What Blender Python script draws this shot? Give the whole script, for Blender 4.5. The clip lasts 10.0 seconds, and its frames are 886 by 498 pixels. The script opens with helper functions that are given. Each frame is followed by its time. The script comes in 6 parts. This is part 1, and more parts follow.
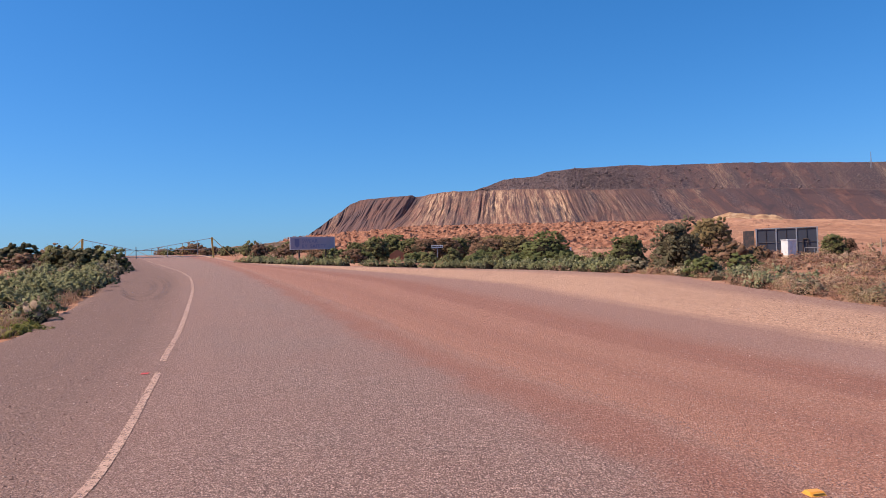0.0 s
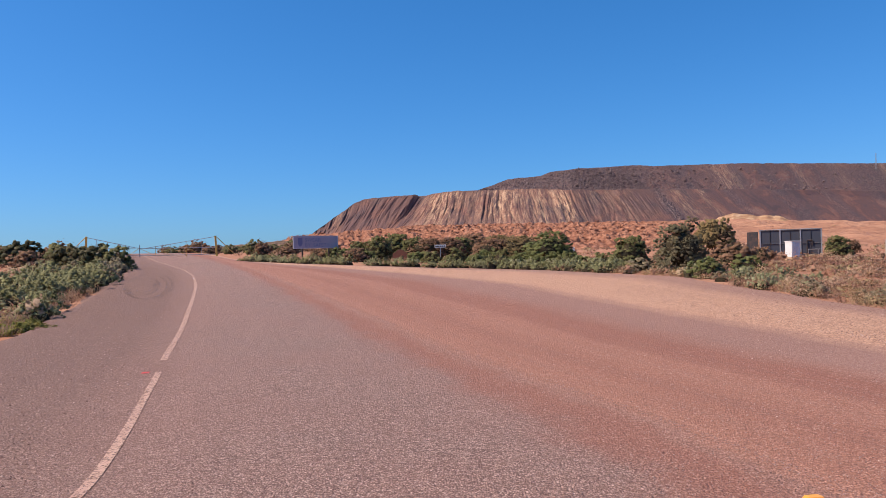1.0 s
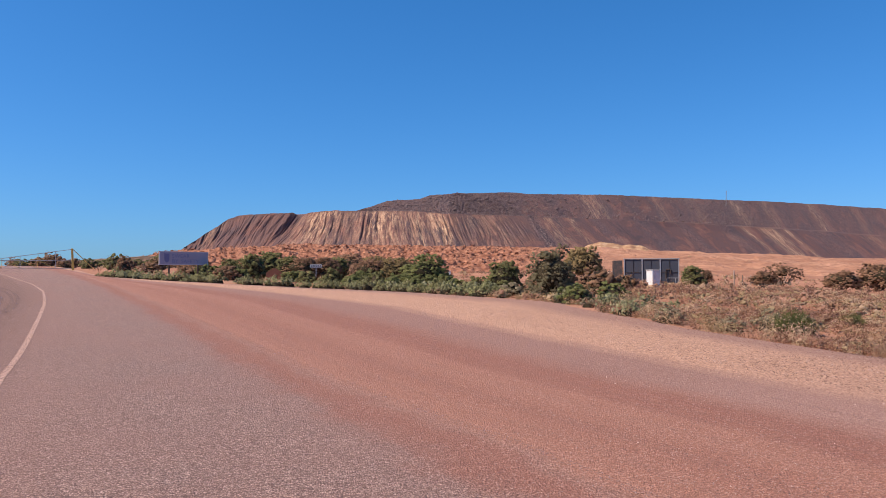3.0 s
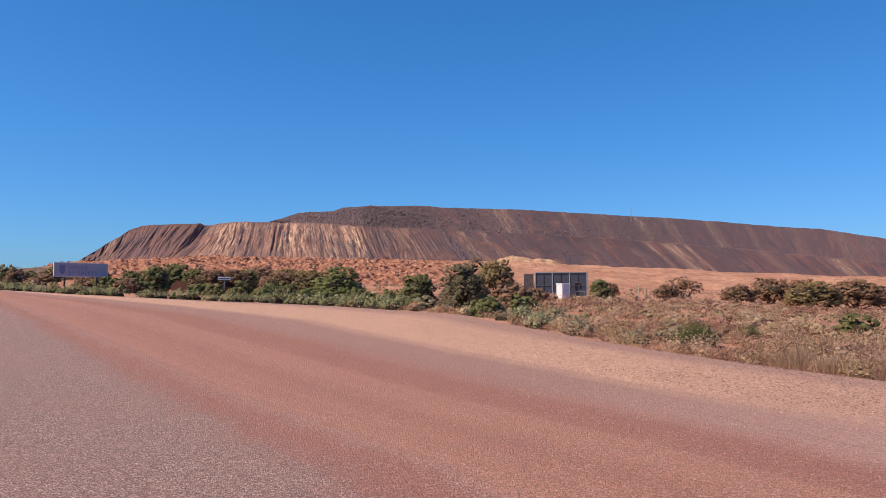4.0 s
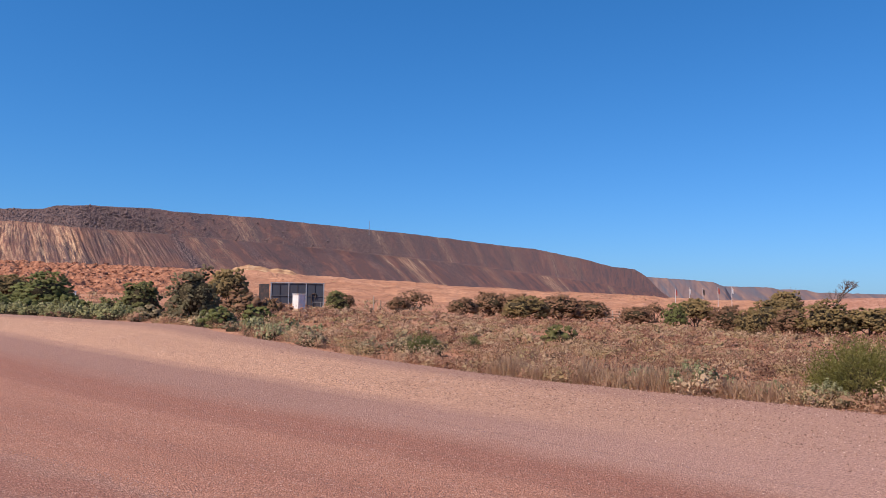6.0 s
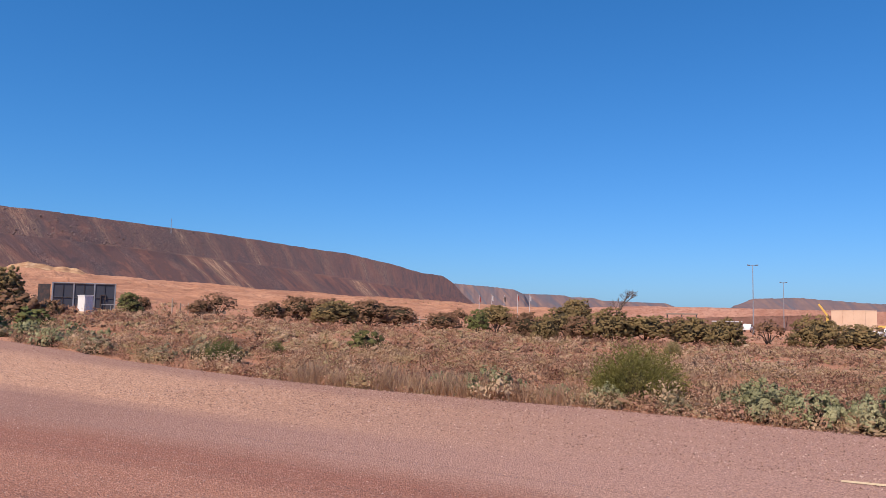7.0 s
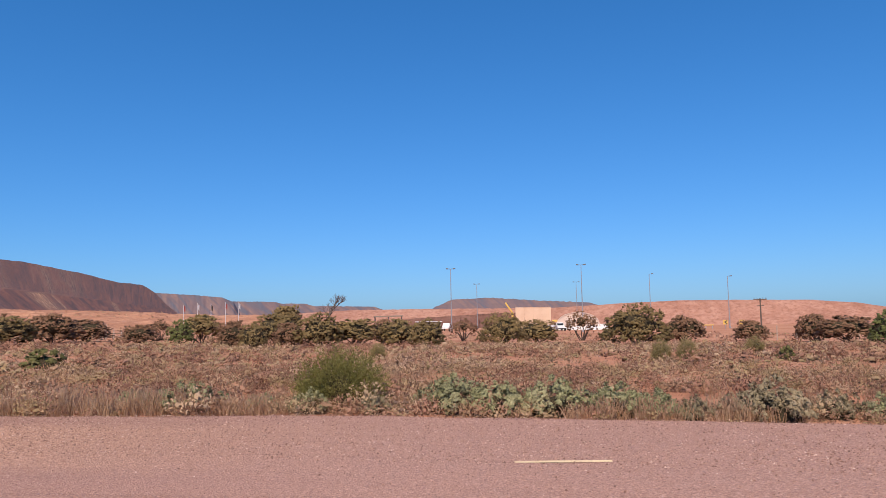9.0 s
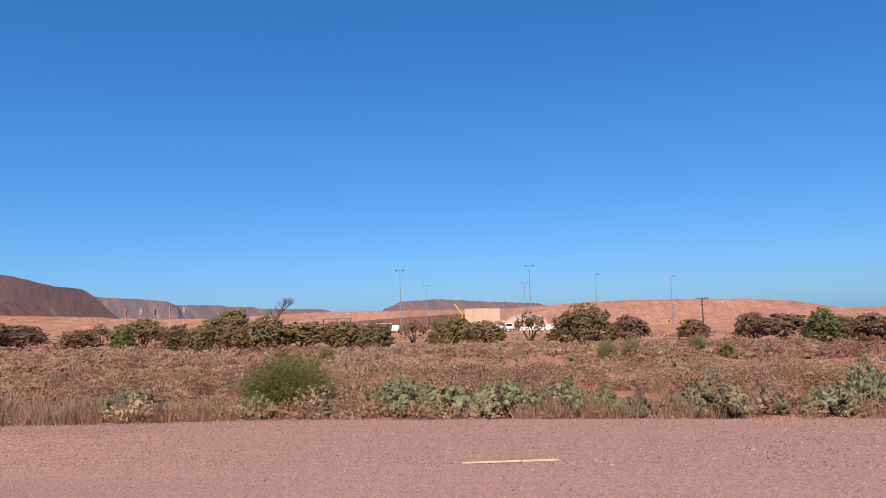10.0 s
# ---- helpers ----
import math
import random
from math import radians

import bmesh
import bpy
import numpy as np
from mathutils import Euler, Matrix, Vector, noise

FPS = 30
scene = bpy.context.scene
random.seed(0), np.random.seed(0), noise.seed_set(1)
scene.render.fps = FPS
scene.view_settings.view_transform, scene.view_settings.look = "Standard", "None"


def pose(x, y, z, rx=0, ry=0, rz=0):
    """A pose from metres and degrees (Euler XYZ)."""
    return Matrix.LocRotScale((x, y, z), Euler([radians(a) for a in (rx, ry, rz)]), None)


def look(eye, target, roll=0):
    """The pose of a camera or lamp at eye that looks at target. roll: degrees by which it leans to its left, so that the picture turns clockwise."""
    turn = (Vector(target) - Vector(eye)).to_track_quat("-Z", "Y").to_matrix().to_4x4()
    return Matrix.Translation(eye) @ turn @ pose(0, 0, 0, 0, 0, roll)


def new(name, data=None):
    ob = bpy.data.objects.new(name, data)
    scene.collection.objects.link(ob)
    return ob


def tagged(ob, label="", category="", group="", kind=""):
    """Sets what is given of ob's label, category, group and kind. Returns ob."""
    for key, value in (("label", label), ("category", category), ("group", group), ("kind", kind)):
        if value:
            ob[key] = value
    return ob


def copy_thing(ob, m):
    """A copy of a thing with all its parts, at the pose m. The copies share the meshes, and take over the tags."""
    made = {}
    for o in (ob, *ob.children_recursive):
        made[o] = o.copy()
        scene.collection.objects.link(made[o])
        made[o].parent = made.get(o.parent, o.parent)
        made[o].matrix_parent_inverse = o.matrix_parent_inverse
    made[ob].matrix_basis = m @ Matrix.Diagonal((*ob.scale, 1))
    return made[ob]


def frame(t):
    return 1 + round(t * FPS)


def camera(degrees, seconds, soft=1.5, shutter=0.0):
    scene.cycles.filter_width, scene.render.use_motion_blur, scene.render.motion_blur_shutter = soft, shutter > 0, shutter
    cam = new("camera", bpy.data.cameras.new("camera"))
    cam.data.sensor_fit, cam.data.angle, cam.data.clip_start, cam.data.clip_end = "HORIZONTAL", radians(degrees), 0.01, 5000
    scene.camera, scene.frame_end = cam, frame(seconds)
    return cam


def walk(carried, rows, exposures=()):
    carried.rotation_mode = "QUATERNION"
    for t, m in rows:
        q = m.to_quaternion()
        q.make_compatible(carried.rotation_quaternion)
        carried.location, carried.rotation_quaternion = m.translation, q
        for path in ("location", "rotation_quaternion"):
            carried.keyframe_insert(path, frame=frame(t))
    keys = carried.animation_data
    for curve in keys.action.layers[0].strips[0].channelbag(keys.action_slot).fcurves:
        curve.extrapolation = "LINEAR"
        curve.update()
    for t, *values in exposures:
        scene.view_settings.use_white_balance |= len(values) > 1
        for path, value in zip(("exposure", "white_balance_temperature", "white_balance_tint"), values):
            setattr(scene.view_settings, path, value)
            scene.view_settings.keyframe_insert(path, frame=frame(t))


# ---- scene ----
cam = camera(62.0, 10.0, soft=0.5)
PATH = (
    (0, pose(-0.028, -0.022, 1.584, 90.74, 1.68, -0.26)),
    (0.5, pose(-0.026, -0.015, 1.586, 90.69, 1.47, -0.09)),
    (1, pose(0.0, 0.0, 1.600, 90.70, 1.39, 0.0)),
    (1.5, pose(0.038, 0.021, 1.608, 90.86, 1.15, -0.76)),
    (2, pose(0.073, 0.062, 1.611, 91.23, 0.74, -3.00)),
    (2.5, pose(0.073, 0.125, 1.616, 91.70, 0.31, -6.13)),
    (4, pose(0.086, 0.348, 1.618, 93.25, -0.02, -16.24)),
    (4.5, pose(0.097, 0.393, 1.616, 93.51, 0.04, -19.61)),
    (5, pose(0.107, 0.433, 1.612, 93.72, 0.07, -23.86)),
    (6.5, pose(0.292, 0.438, 1.606, 94.55, -1.15, -43.78)),
    (7, pose(0.366, 0.457, 1.643, 94.83, -1.27, -51.05)),
    (7.5, pose(0.417, 0.437, 1.638, 94.97, -0.79, -57.44)),
    (8, pose(0.480, 0.401, 1.637, 95.12, -0.19, -63.37)),
    (8.5, pose(0.518, 0.388, 1.646, 95.24, 0.48, -69.00)),
    (9, pose(0.535, 0.375, 1.648, 95.33, 1.04, -73.09)),
    (9.5, pose(0.552, 0.359, 1.651, 95.35, 1.37, -75.55)),
    (10, pose(0.561, 0.355, 1.647, 95.37, 1.62, -76.99)),
)
walk(cam, PATH, exposures=((0, 0.09), (4.5, 0.07), (6.5, 0.03), (8, 0.0), (10, 0.02)))

# ---- sky and sun ----
SUN_AZ, SUN_EL = 97.0, 50.0  # degrees, to the left of the y axis; above the horizon
world = bpy.data.worlds.new("sky")
scene.world = world
world.use_nodes = True
wn = world.node_tree
sky = wn.nodes.new("ShaderNodeTexSky")
sky.sky_type = "NISHITA"
sky.sun_disc = False
sky.sun_elevation = radians(SUN_EL)
sky.sun_rotation = radians(-SUN_AZ)
sky.altitude = 0
sky.air_density, sky.dust_density, sky.ozone_density = 1.0, 0.4, 0.5
wn.nodes["Background"].inputs["Strength"].default_value = 0.102
air = wn.nodes.new("ShaderNodeMix")
air.data_type, air.blend_type = "RGBA", "MULTIPLY"
air.inputs[0].default_value = 1.0
air.inputs[7].default_value = (0.355, 0.725, 1.255, 1.0)
wn.links.new(sky.outputs[0], air.inputs[6])
# clear dry air: deeper blue overhead, paler towards the horizon
split, merge = wn.nodes.new("ShaderNodeSeparateColor"), wn.nodes.new("ShaderNodeCombineColor")
wn.links.new(air.outputs[2], split.inputs[0])
for k, (power, gain) in enumerate(((1.2, 12.55), (0.85, 8.22), (0.85, 9.55))):
    bend, scale_up = wn.nodes.new("ShaderNodeMath"), wn.nodes.new("ShaderNodeMath")
    bend.operation, scale_up.operation = "POWER", "MULTIPLY"
    bend.inputs[1].default_value, scale_up.inputs[1].default_value = power, gain * 0.102 ** power
    wn.links.new(split.outputs[k], bend.inputs[0])
    wn.links.new(bend.outputs[0], scale_up.inputs[0])
    wn.links.new(scale_up.outputs[0], merge.inputs[k])
wn.links.new(merge.outputs[0], wn.nodes["Background"].inputs["Color"])
sun = new("sun", bpy.data.lights.new("sun", "SUN"))
sun.data.energy, sun.data.angle, sun.data.color = 5.75, radians(0.53), (1.0, 0.85, 0.69)
sun.matrix_world = look((0, 0, 50), (math.sin(radians(SUN_AZ)) * math.cos(radians(SUN_EL)) * 50,
    -math.cos(radians(SUN_AZ)) * math.cos(radians(SUN_EL)) * 50, 50 - 50 * math.sin(radians(SUN_EL))))


# ---- materials ----
def rgb(r, g, b):
    return (r, g, b, 1.0)


class Nodes:
    """A small wrapper for writing node materials."""

    def __init__(self, name, rough=0.8, metal=0.0, spec=0.3):
        self.mat = bpy.data.materials.new(name)
        self.mat.use_nodes = True
        self.t = self.mat.node_tree
        self.b = self.t.nodes["Principled BSDF"]
        self.b.inputs["Roughness"].default_value = rough
        self.b.inputs["Metallic"].default_value = metal
        self.b.inputs["Specular IOR Level"].default_value = spec
        self.coord = self.t.nodes.new("ShaderNodeTexCoord")

    def plug(self, socket, value):
        if hasattr(value, "is_linked"):
            self.t.links.new(value, socket)
        else:
            socket.default_value = value

    def scaled(self, vec, s):
        m = self.t.nodes.new("ShaderNodeMapping")
        self.plug(m.inputs["Vector"], vec)
        m.inputs["Scale"].default_value = s if isinstance(s, tuple) else (s, s, s)
        return m.outputs[0]

    def noise(self, vec, scale, detail=3.0, rough=0.55, distort=0.0):
        n = self.t.nodes.new("ShaderNodeTexNoise")
        self.plug(n.inputs["Vector"], vec)
        n.inputs["Scale"].default_value = scale
        n.inputs["Detail"].default_value = detail
        n.inputs["Roughness"].default_value = rough
        n.inputs["Distortion"].default_value = distort
        return n.outputs["Fac"]

    def voronoi(self, vec, scale, out="Distance", feature="F1"):
        n = self.t.nodes.new("ShaderNodeTexVoronoi")
        n.feature = feature
        self.plug(n.inputs["Vector"], vec)
        n.inputs["Scale"].default_value = scale
        return n.outputs[out]

    def ramp(self, fac, *stops):
        n = self.t.nodes.new("ShaderNodeValToRGB")
        self.plug(n.inputs[0], fac)
        e = n.color_ramp.elements
        while len(e) < len(stops):
            e.new(0.5)
        for k, (at, c) in enumerate(stops):
            e[k].position = at
            e[k].color = c if isinstance(c, tuple) else (c, c, c, 1)
        return n.outputs[0]

    def mix(self, fac, a, b, kind="MIX"):
        n = self.t.nodes.new("ShaderNodeMix")
        n.data_type, n.blend_type = "RGBA", kind
        self.plug(n.inputs[0], fac)
        self.plug(n.inputs[6], a)
        self.plug(n.inputs[7], b)
        return n.outputs[2]

    def math(self, op, a, b=0.5, clamp=False):
        n = self.t.nodes.new("ShaderNodeMath")
        n.operation, n.use_clamp = op, clamp
        self.plug(n.inputs[0], a)
        self.plug(n.inputs[1], b)
        return n.outputs[0]

    def attr(self, name):
        n = self.t.nodes.new("ShaderNodeAttribute")
        n.attribute_name = name
        return n.outputs["Fac"]

    def sep(self, vec):
        n = self.t.nodes.new("ShaderNodeSeparateXYZ")
        self.plug(n.inputs[0], vec)
        return n.outputs

    def random(self):
        return self.t.nodes.new("ShaderNodeObjectInfo").outputs["Random"]

    def island(self):
        return self.t.nodes.new("ShaderNodeNewGeometry").outputs["Random Per Island"]

    def bump(self, height, strength=0.5, dist=0.02, normal=None):
        n = self.t.nodes.new("ShaderNodeBump")
        n.inputs["Strength"].default_value = strength
        n.inputs["Distance"].default_value = dist
        self.plug(n.inputs["Height"], height)
        if normal is not None:
            self.plug(n.inputs["Normal"], normal)
        self.plug(self.b.inputs["Normal"], n.outputs[0])
        return n.outputs[0]

    def colour(self, value):
        self.plug(self.b.inputs["Base Color"], value)
        return self


def worn(name, base, rough=0.6, metal=0.0, dirt=(0.30, 0.13, 0.08), amount=0.35, scale=3.0):
    """Painted or bare surface with dust and blotches."""
    m = Nodes(name, rough, metal)
    n = m.noise(m.coord.outputs["Object"], scale, 5)
    f = m.noise(m.coord.outputs["Object"], scale * 14, 2)
    c = m.mix(m.ramp(n, (0.45, 0.0), (0.75, amount)), rgb(*base), rgb(*dirt))
    c = m.mix(m.math("MULTIPLY", f, 0.25), c, rgb(*(v * 0.6 for v in base)))
    m.colour(c)
    m.bump(f, 0.15, 0.004)
    return m.mat


def soil_material():
    m = Nodes("red_soil", 0.95, 0, 0.1)
    o = m.coord.outputs["Object"]
    big = m.noise(o, 0.12, 4)
    mid = m.noise(o, 1.3, 5)
    fine = m.noise(o, 22, 4)
    c = m.ramp(big, (0.35, rgb(0.38, 0.165, 0.095)), (0.62, rgb(0.50, 0.255, 0.160)))
    c = m.mix(m.ramp(mid, (0.4, 0.0), (0.7, 0.5)), c, rgb(0.30, 0.155, 0.100))
    c = m.mix(m.ramp(fine, (0.5, 0.0), (0.75, 0.45)), c, rgb(0.17, 0.085, 0.055))
    m.colour(c)
    m.bump(m.math("ADD", mid, fine), 0.6, 0.05)
    return m.mat


def road_material():
    """Strips across the road by u: 0 verge edge, 1 edge line, 2 dirt edge, 3 end of dirt, 4 pale gravel, 5 scrub edge."""
    m = Nodes("road_surface", 0.85, 0, 0.3)
    o = m.coord.outputs["Object"]
    uv = m.coord.outputs["UV"]
    along = m.scaled(uv, (1.0, 0.05, 1))
    u = m.sep(uv)[0]
    v = m.sep(uv)[1]
    wob = m.math("MULTIPLY", m.math("SUBTRACT", m.noise(along, 3.2, 5, 0.6), 0.5), 0.26)
    wob2 = m.math("MULTIPLY", m.math("SUBTRACT", m.noise(o, 0.9, 4), 0.5), 0.16)
    w = m.math("ADD", m.math("ADD", u, wob), wob2)
    q = m.math("DIVIDE", w, 5.0)
    grit = m.noise(o, 55, 3, 0.75)
    stone = m.voronoi(o, 56, "Color")
    stone_d = m.voronoi(o, 56)
    coarse = m.voronoi(o, 36, "Color")
    coarse_d = m.voronoi(o, 36)
    patch = m.noise(o, 0.35, 4)
    # bitumen with exposed chips, dusted red
    chip = m.ramp(m.sep(stone)[0], (0.0, rgb(0.150, 0.092, 0.075)), (0.30, rgb(0.335, 0.203, 0.164)), (0.75, rgb(0.49, 0.305, 0.246)), (1.0, rgb(0.72, 0.50, 0.415)))
    chip = m.mix(m.ramp(stone_d, (0.34, 0.0), (0.62, 0.8)), chip, rgb(0.085, 0.052, 0.043))
    asphalt = m.mix(m.ramp(patch, (0.35, 0.05), (0.7, 0.35)), chip, rgb(0.33, 0.155, 0.115))
    asphalt = m.mix(m.ramp(m.noise(along, 1.6, 4), (0.4, 0.0), (0.65, 0.35)), asphalt, rgb(0.32, 0.165, 0.125))
    dirt = m.ramp(grit, (0.28, rgb(0.24, 0.087, 0.053)), (0.5, rgb(0.45, 0.190, 0.118)), (0.72, rgb(0.60, 0.270, 0.172)))
    dirt = m.mix(m.ramp(m.noise(along, 9, 4), (0.42, 0.0), (0.62, 0.4)), dirt, rgb(0.50, 0.235, 0.155))
    dirt = m.mix(0.38, dirt, m.mix(1.0, chip, rgb(1.0, 0.72, 0.60), "MULTIPLY"))
    gravel = m.ramp(m.sep(coarse)[0], (0.0, rgb(0.22, 0.124, 0.094)), (0.4, rgb(0.54, 0.318, 0.240)), (0.85, rgb(0.67, 0.410, 0.315)), (1.0, rgb(0.80, 0.53, 0.42)))
    gravel = m.mix(m.ramp(coarse_d, (0.36, 0.0), (0.64, 0.7)), gravel, rgb(0.15, 0.085, 0.066))
    gravel = m.mix(0.38, gravel, rgb(0.74, 0.455, 0.355))
    pale = m.ramp(m.sep(coarse)[1], (0.0, rgb(0.28, 0.13, 0.075)), (0.4, rgb(0.54, 0.29, 0.18)), (1.0, rgb(0.74, 0.44, 0.285)))
    far = m.ramp(v, (0.365, 0.0), (0.43, 1.0))
    mauve = m.mix(0.62, gravel, rgb(0.375, 0.190, 0.142))
    mauve = m.mix(m.math("MULTIPLY", far, 0.5), mauve, rgb(0.21, 0.098, 0.070))
    outer = m.mix(far, mauve, pale)
    track = m.mix(0.55, dirt, rgb(0.24, 0.078, 0.050))
    verge = m.mix(0.2, m.mix(0.86, gravel, rgb(0.15, 0.078, 0.058)), asphalt)
    verge = m.mix(m.ramp(m.noise(m.scaled(uv, (1.0, 0.14, 1)), 9.0, 4, 0.6), (0.46, 0.0), (0.62, 0.15)), verge, rgb(0.13, 0.076, 0.062))
    c = m.mix(m.ramp(q, (0.15, 1.0), (0.22, 0.0)), asphalt, verge)
    c = m.mix(m.ramp(q, (0.362, 0.0), (0.379, 0.8), (0.390, 0.9), (0.400, 0.1)), c, track)
    c = m.mix(m.ramp(q, (0.388, 0.0), (0.410, 1.0)), c, dirt)
    c = m.mix(m.ramp(q, (0.445, 0.0), (0.460, 0.32), (0.470, 0.32), (0.49, 0.0)), c, track)
    c = m.mix(m.ramp(q, (0.528, 0.0), (0.550, 0.85), (0.572, 0.9), (0.60, 0.5)), c, track)
    c = m.mix(m.ramp(q, (0.575, 0.0), (0.615, 0.95)), c, mauve)
    c = m.mix(m.ramp(q, (0.70, 0.0), (0.755, 1.0)), c, outer)
    c = m.mix(m.ramp(q, (0.90, 0.0), (0.95, 0.8)), c, mauve)
    tracks = m.ramp(m.noise(m.scaled(uv, (1.0, 0.025, 1)), 13.0, 4, 0.6), (0.50, 0.0), (0.60, 1.0))
    c = m.mix(m.math("MULTIPLY", tracks, m.ramp(q, (0.40, 0.0), (0.46, 0.24), (0.60, 0.20), (0.70, 0.10))), c, rgb(0.22, 0.105, 0.078))
    lump = m.math("MULTIPLY", m.ramp(m.voronoi(o, 15), (0.10, 1.0), (0.20, 0.0)), m.ramp(m.sep(m.voronoi(o, 15, "Color"))[2], (0.35, 0.0), (0.45, 0.75)))
    c = m.mix(m.math("MULTIPLY", lump, m.ramp(q, (0.36, 0.15), (0.46, 1.0))), c, rgb(0.155, 0.076, 0.056))
    mottle = m.noise(o, 34, 5, 0.8)
    c = m.mix(m.ramp(mottle, (0.36, 0.55), (0.50, 0.0)), c, rgb(0.16, 0.085, 0.066))
    c = m.mix(m.ramp(mottle, (0.52, 0.0), (0.66, 0.45)), c, rgb(0.78, 0.52, 0.41))
    m.colour(c)
    loose = m.ramp(q, (0.10, 1.0), (0.22, 0.3), (0.6, 0.3), (0.8, 1.0))
    hgt = m.mix(loose, m.math("MULTIPLY", stone_d, 0.8), coarse_d)
    m.bump(m.math("ADD", m.math("ADD", hgt, lump), m.math("MULTIPLY", grit, 0.7)), 1.0, 0.022)
    return m.mat


def foliage(name, low, high, tip, trans=0.25, rough=0.65):
    """Leaves: colour varies by plant, by leaf and by patch."""
    m = Nodes(name, rough, 0, 0.25)
    o = m.coord.outputs["Object"]
    c = m.mix(m.ramp(m.island(), (0.0, 0.15), (1.0, 0.85)), rgb(*low), rgb(*high))
    c = m.mix(m.ramp(m.noise(o, 2.3, 2), (0.45, 0.0), (0.75, 0.6)), c, rgb(*tip))
    c = m.mix(m.math("MULTIPLY", m.random(), 0.4), c, rgb(*(0.75 * v for v in low)))
    twig = m.noise(o, 26, 3, 0.7)
    c = m.mix(m.ramp(twig, (0.40, 0.25), (0.60, 0.0)), c, rgb(*(0.5 * v for v in low)))
    m.colour(c)
    m.bump(twig, 0.8, 0.04)
    tr = m.t.nodes.new("ShaderNodeBsdfTranslucent")
    m.plug(tr.inputs["Color"], c)
    ms = m.t.nodes.new("ShaderNodeMixShader")
    ms.inputs[0].default_value = trans
    m.t.links.new(m.b.outputs[0], ms.inputs[1])
    m.t.links.new(tr.outputs[0], ms.inputs[2])
    m.t.links.new(ms.outputs[0], m.t.nodes["Material Output"].inputs["Surface"])
    return m.mat


def scrub_material():
    m = Nodes("scrub_leaves", 0.8, 0, 0.15)
    tint = m.attr("tint")
    o = m.coord.outputs["Object"]
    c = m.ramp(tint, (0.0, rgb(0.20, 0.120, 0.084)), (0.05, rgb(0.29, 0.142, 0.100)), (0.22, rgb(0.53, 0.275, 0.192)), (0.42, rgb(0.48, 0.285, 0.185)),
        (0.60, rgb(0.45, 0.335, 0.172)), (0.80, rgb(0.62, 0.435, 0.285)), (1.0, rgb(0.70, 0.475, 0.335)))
    c = m.mix(m.math("MULTIPLY", m.island(), 0.25), c, rgb(0.46, 0.30, 0.21))
    f = m.noise(o, 30, 3, 0.7)
    c = m.mix(m.ramp(f, (0.42, 0.2), (0.62, 0.0)), c, rgb(0.085, 0.050, 0.038))
    m.colour(c)
    m.bump(f, 0.5, 0.03)
    tr = m.t.nodes.new("ShaderNodeBsdfTranslucent")
    m.plug(tr.inputs["Color"], c)
    ms = m.t.nodes.new("ShaderNodeMixShader")
    ms.inputs[0].default_value = 0.32
    m.t.links.new(m.b.outputs[0], ms.inputs[1])
    m.t.links.new(tr.outputs[0], ms.inputs[2])
    m.t.links.new(ms.outputs[0], m.t.nodes["Material Output"].inputs["Surface"])
    return m.mat


def dump_material():
    m = Nodes("waste_rock", 0.95, 0, 0.1)
    o = m.coord.outputs["Object"]
    uv = m.coord.outputs["UV"]
    st = m.noise(m.scaled(uv, (80.0, 1.8, 1)), 1.0, 6, 0.68, 0.4)
    st2 = m.noise(m.scaled(uv, (260.0, 5.0, 1)), 1.0, 4, 0.68, 0.6)
    wide = m.noise(m.scaled(uv, (18.0, 1.3, 1)), 1.0, 5, 0.62, 0.7)
    pale, rocky = m.attr("pale"), m.attr("rocky")
    dark = m.ramp(wide, (0.38, rgb(0.100, 0.072, 0.076)), (0.46, rgb(0.146, 0.088, 0.086)), (0.53, rgb(0.124, 0.078, 0.075)), (0.60, rgb(0.225, 0.112, 0.090)), (0.68, rgb(0.275, 0.160, 0.128)))
    c = m.mix(m.math("MULTIPLY", m.ramp(st, (0.45, 0.0), (0.62, 1.0)), m.math("SUBTRACT", m.math("MULTIPLY", m.attr("gully"), 0.50), 0.06)), dark, rgb(0.30, 0.150, 0.100))
    amount = m.math("MULTIPLY", pale, m.ramp(m.math("ADD", m.math("MULTIPLY", st2, 0.6), m.math("MULTIPLY", st, 0.4)), (0.45, 0.0), (0.55, 1.2)), True)
    c = m.mix(amount, c, m.ramp(st2, (0.35, rgb(0.34, 0.155, 0.092)), (0.65, rgb(0.66, 0.44, 0.285))))
    c = m.mix(m.math("MULTIPLY", m.attr("ruddy"), m.ramp(wide, (0.42, 0.15), (0.58, 0.7))), c, rgb(0.235, 0.112, 0.092))
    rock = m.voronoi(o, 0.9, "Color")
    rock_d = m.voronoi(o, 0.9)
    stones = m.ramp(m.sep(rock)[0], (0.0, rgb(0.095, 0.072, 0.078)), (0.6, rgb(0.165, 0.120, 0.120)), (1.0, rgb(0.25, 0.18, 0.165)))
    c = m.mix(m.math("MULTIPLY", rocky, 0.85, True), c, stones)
    speck = m.noise(o, 1.1, 3, 0.7)
    c = m.mix(m.ramp(speck, (0.46, 0.0), (0.64, 0.5)), c, rgb(0.09, 0.06, 0.058))
    m.colour(c)
    runs = m.math("MULTIPLY", m.math("ADD", m.math("MULTIPLY", st, 1.2), m.math("MULTIPLY", st2, 0.8)), m.attr("gully"))
    h = m.math("ADD", runs, m.math("MULTIPLY", m.math("MULTIPLY", rock_d, rocky), 1.6))
    m.bump(m.math("ADD", h, m.math("MULTIPLY", speck, 0.5)), 0.8, 1.0)
    return m.mat


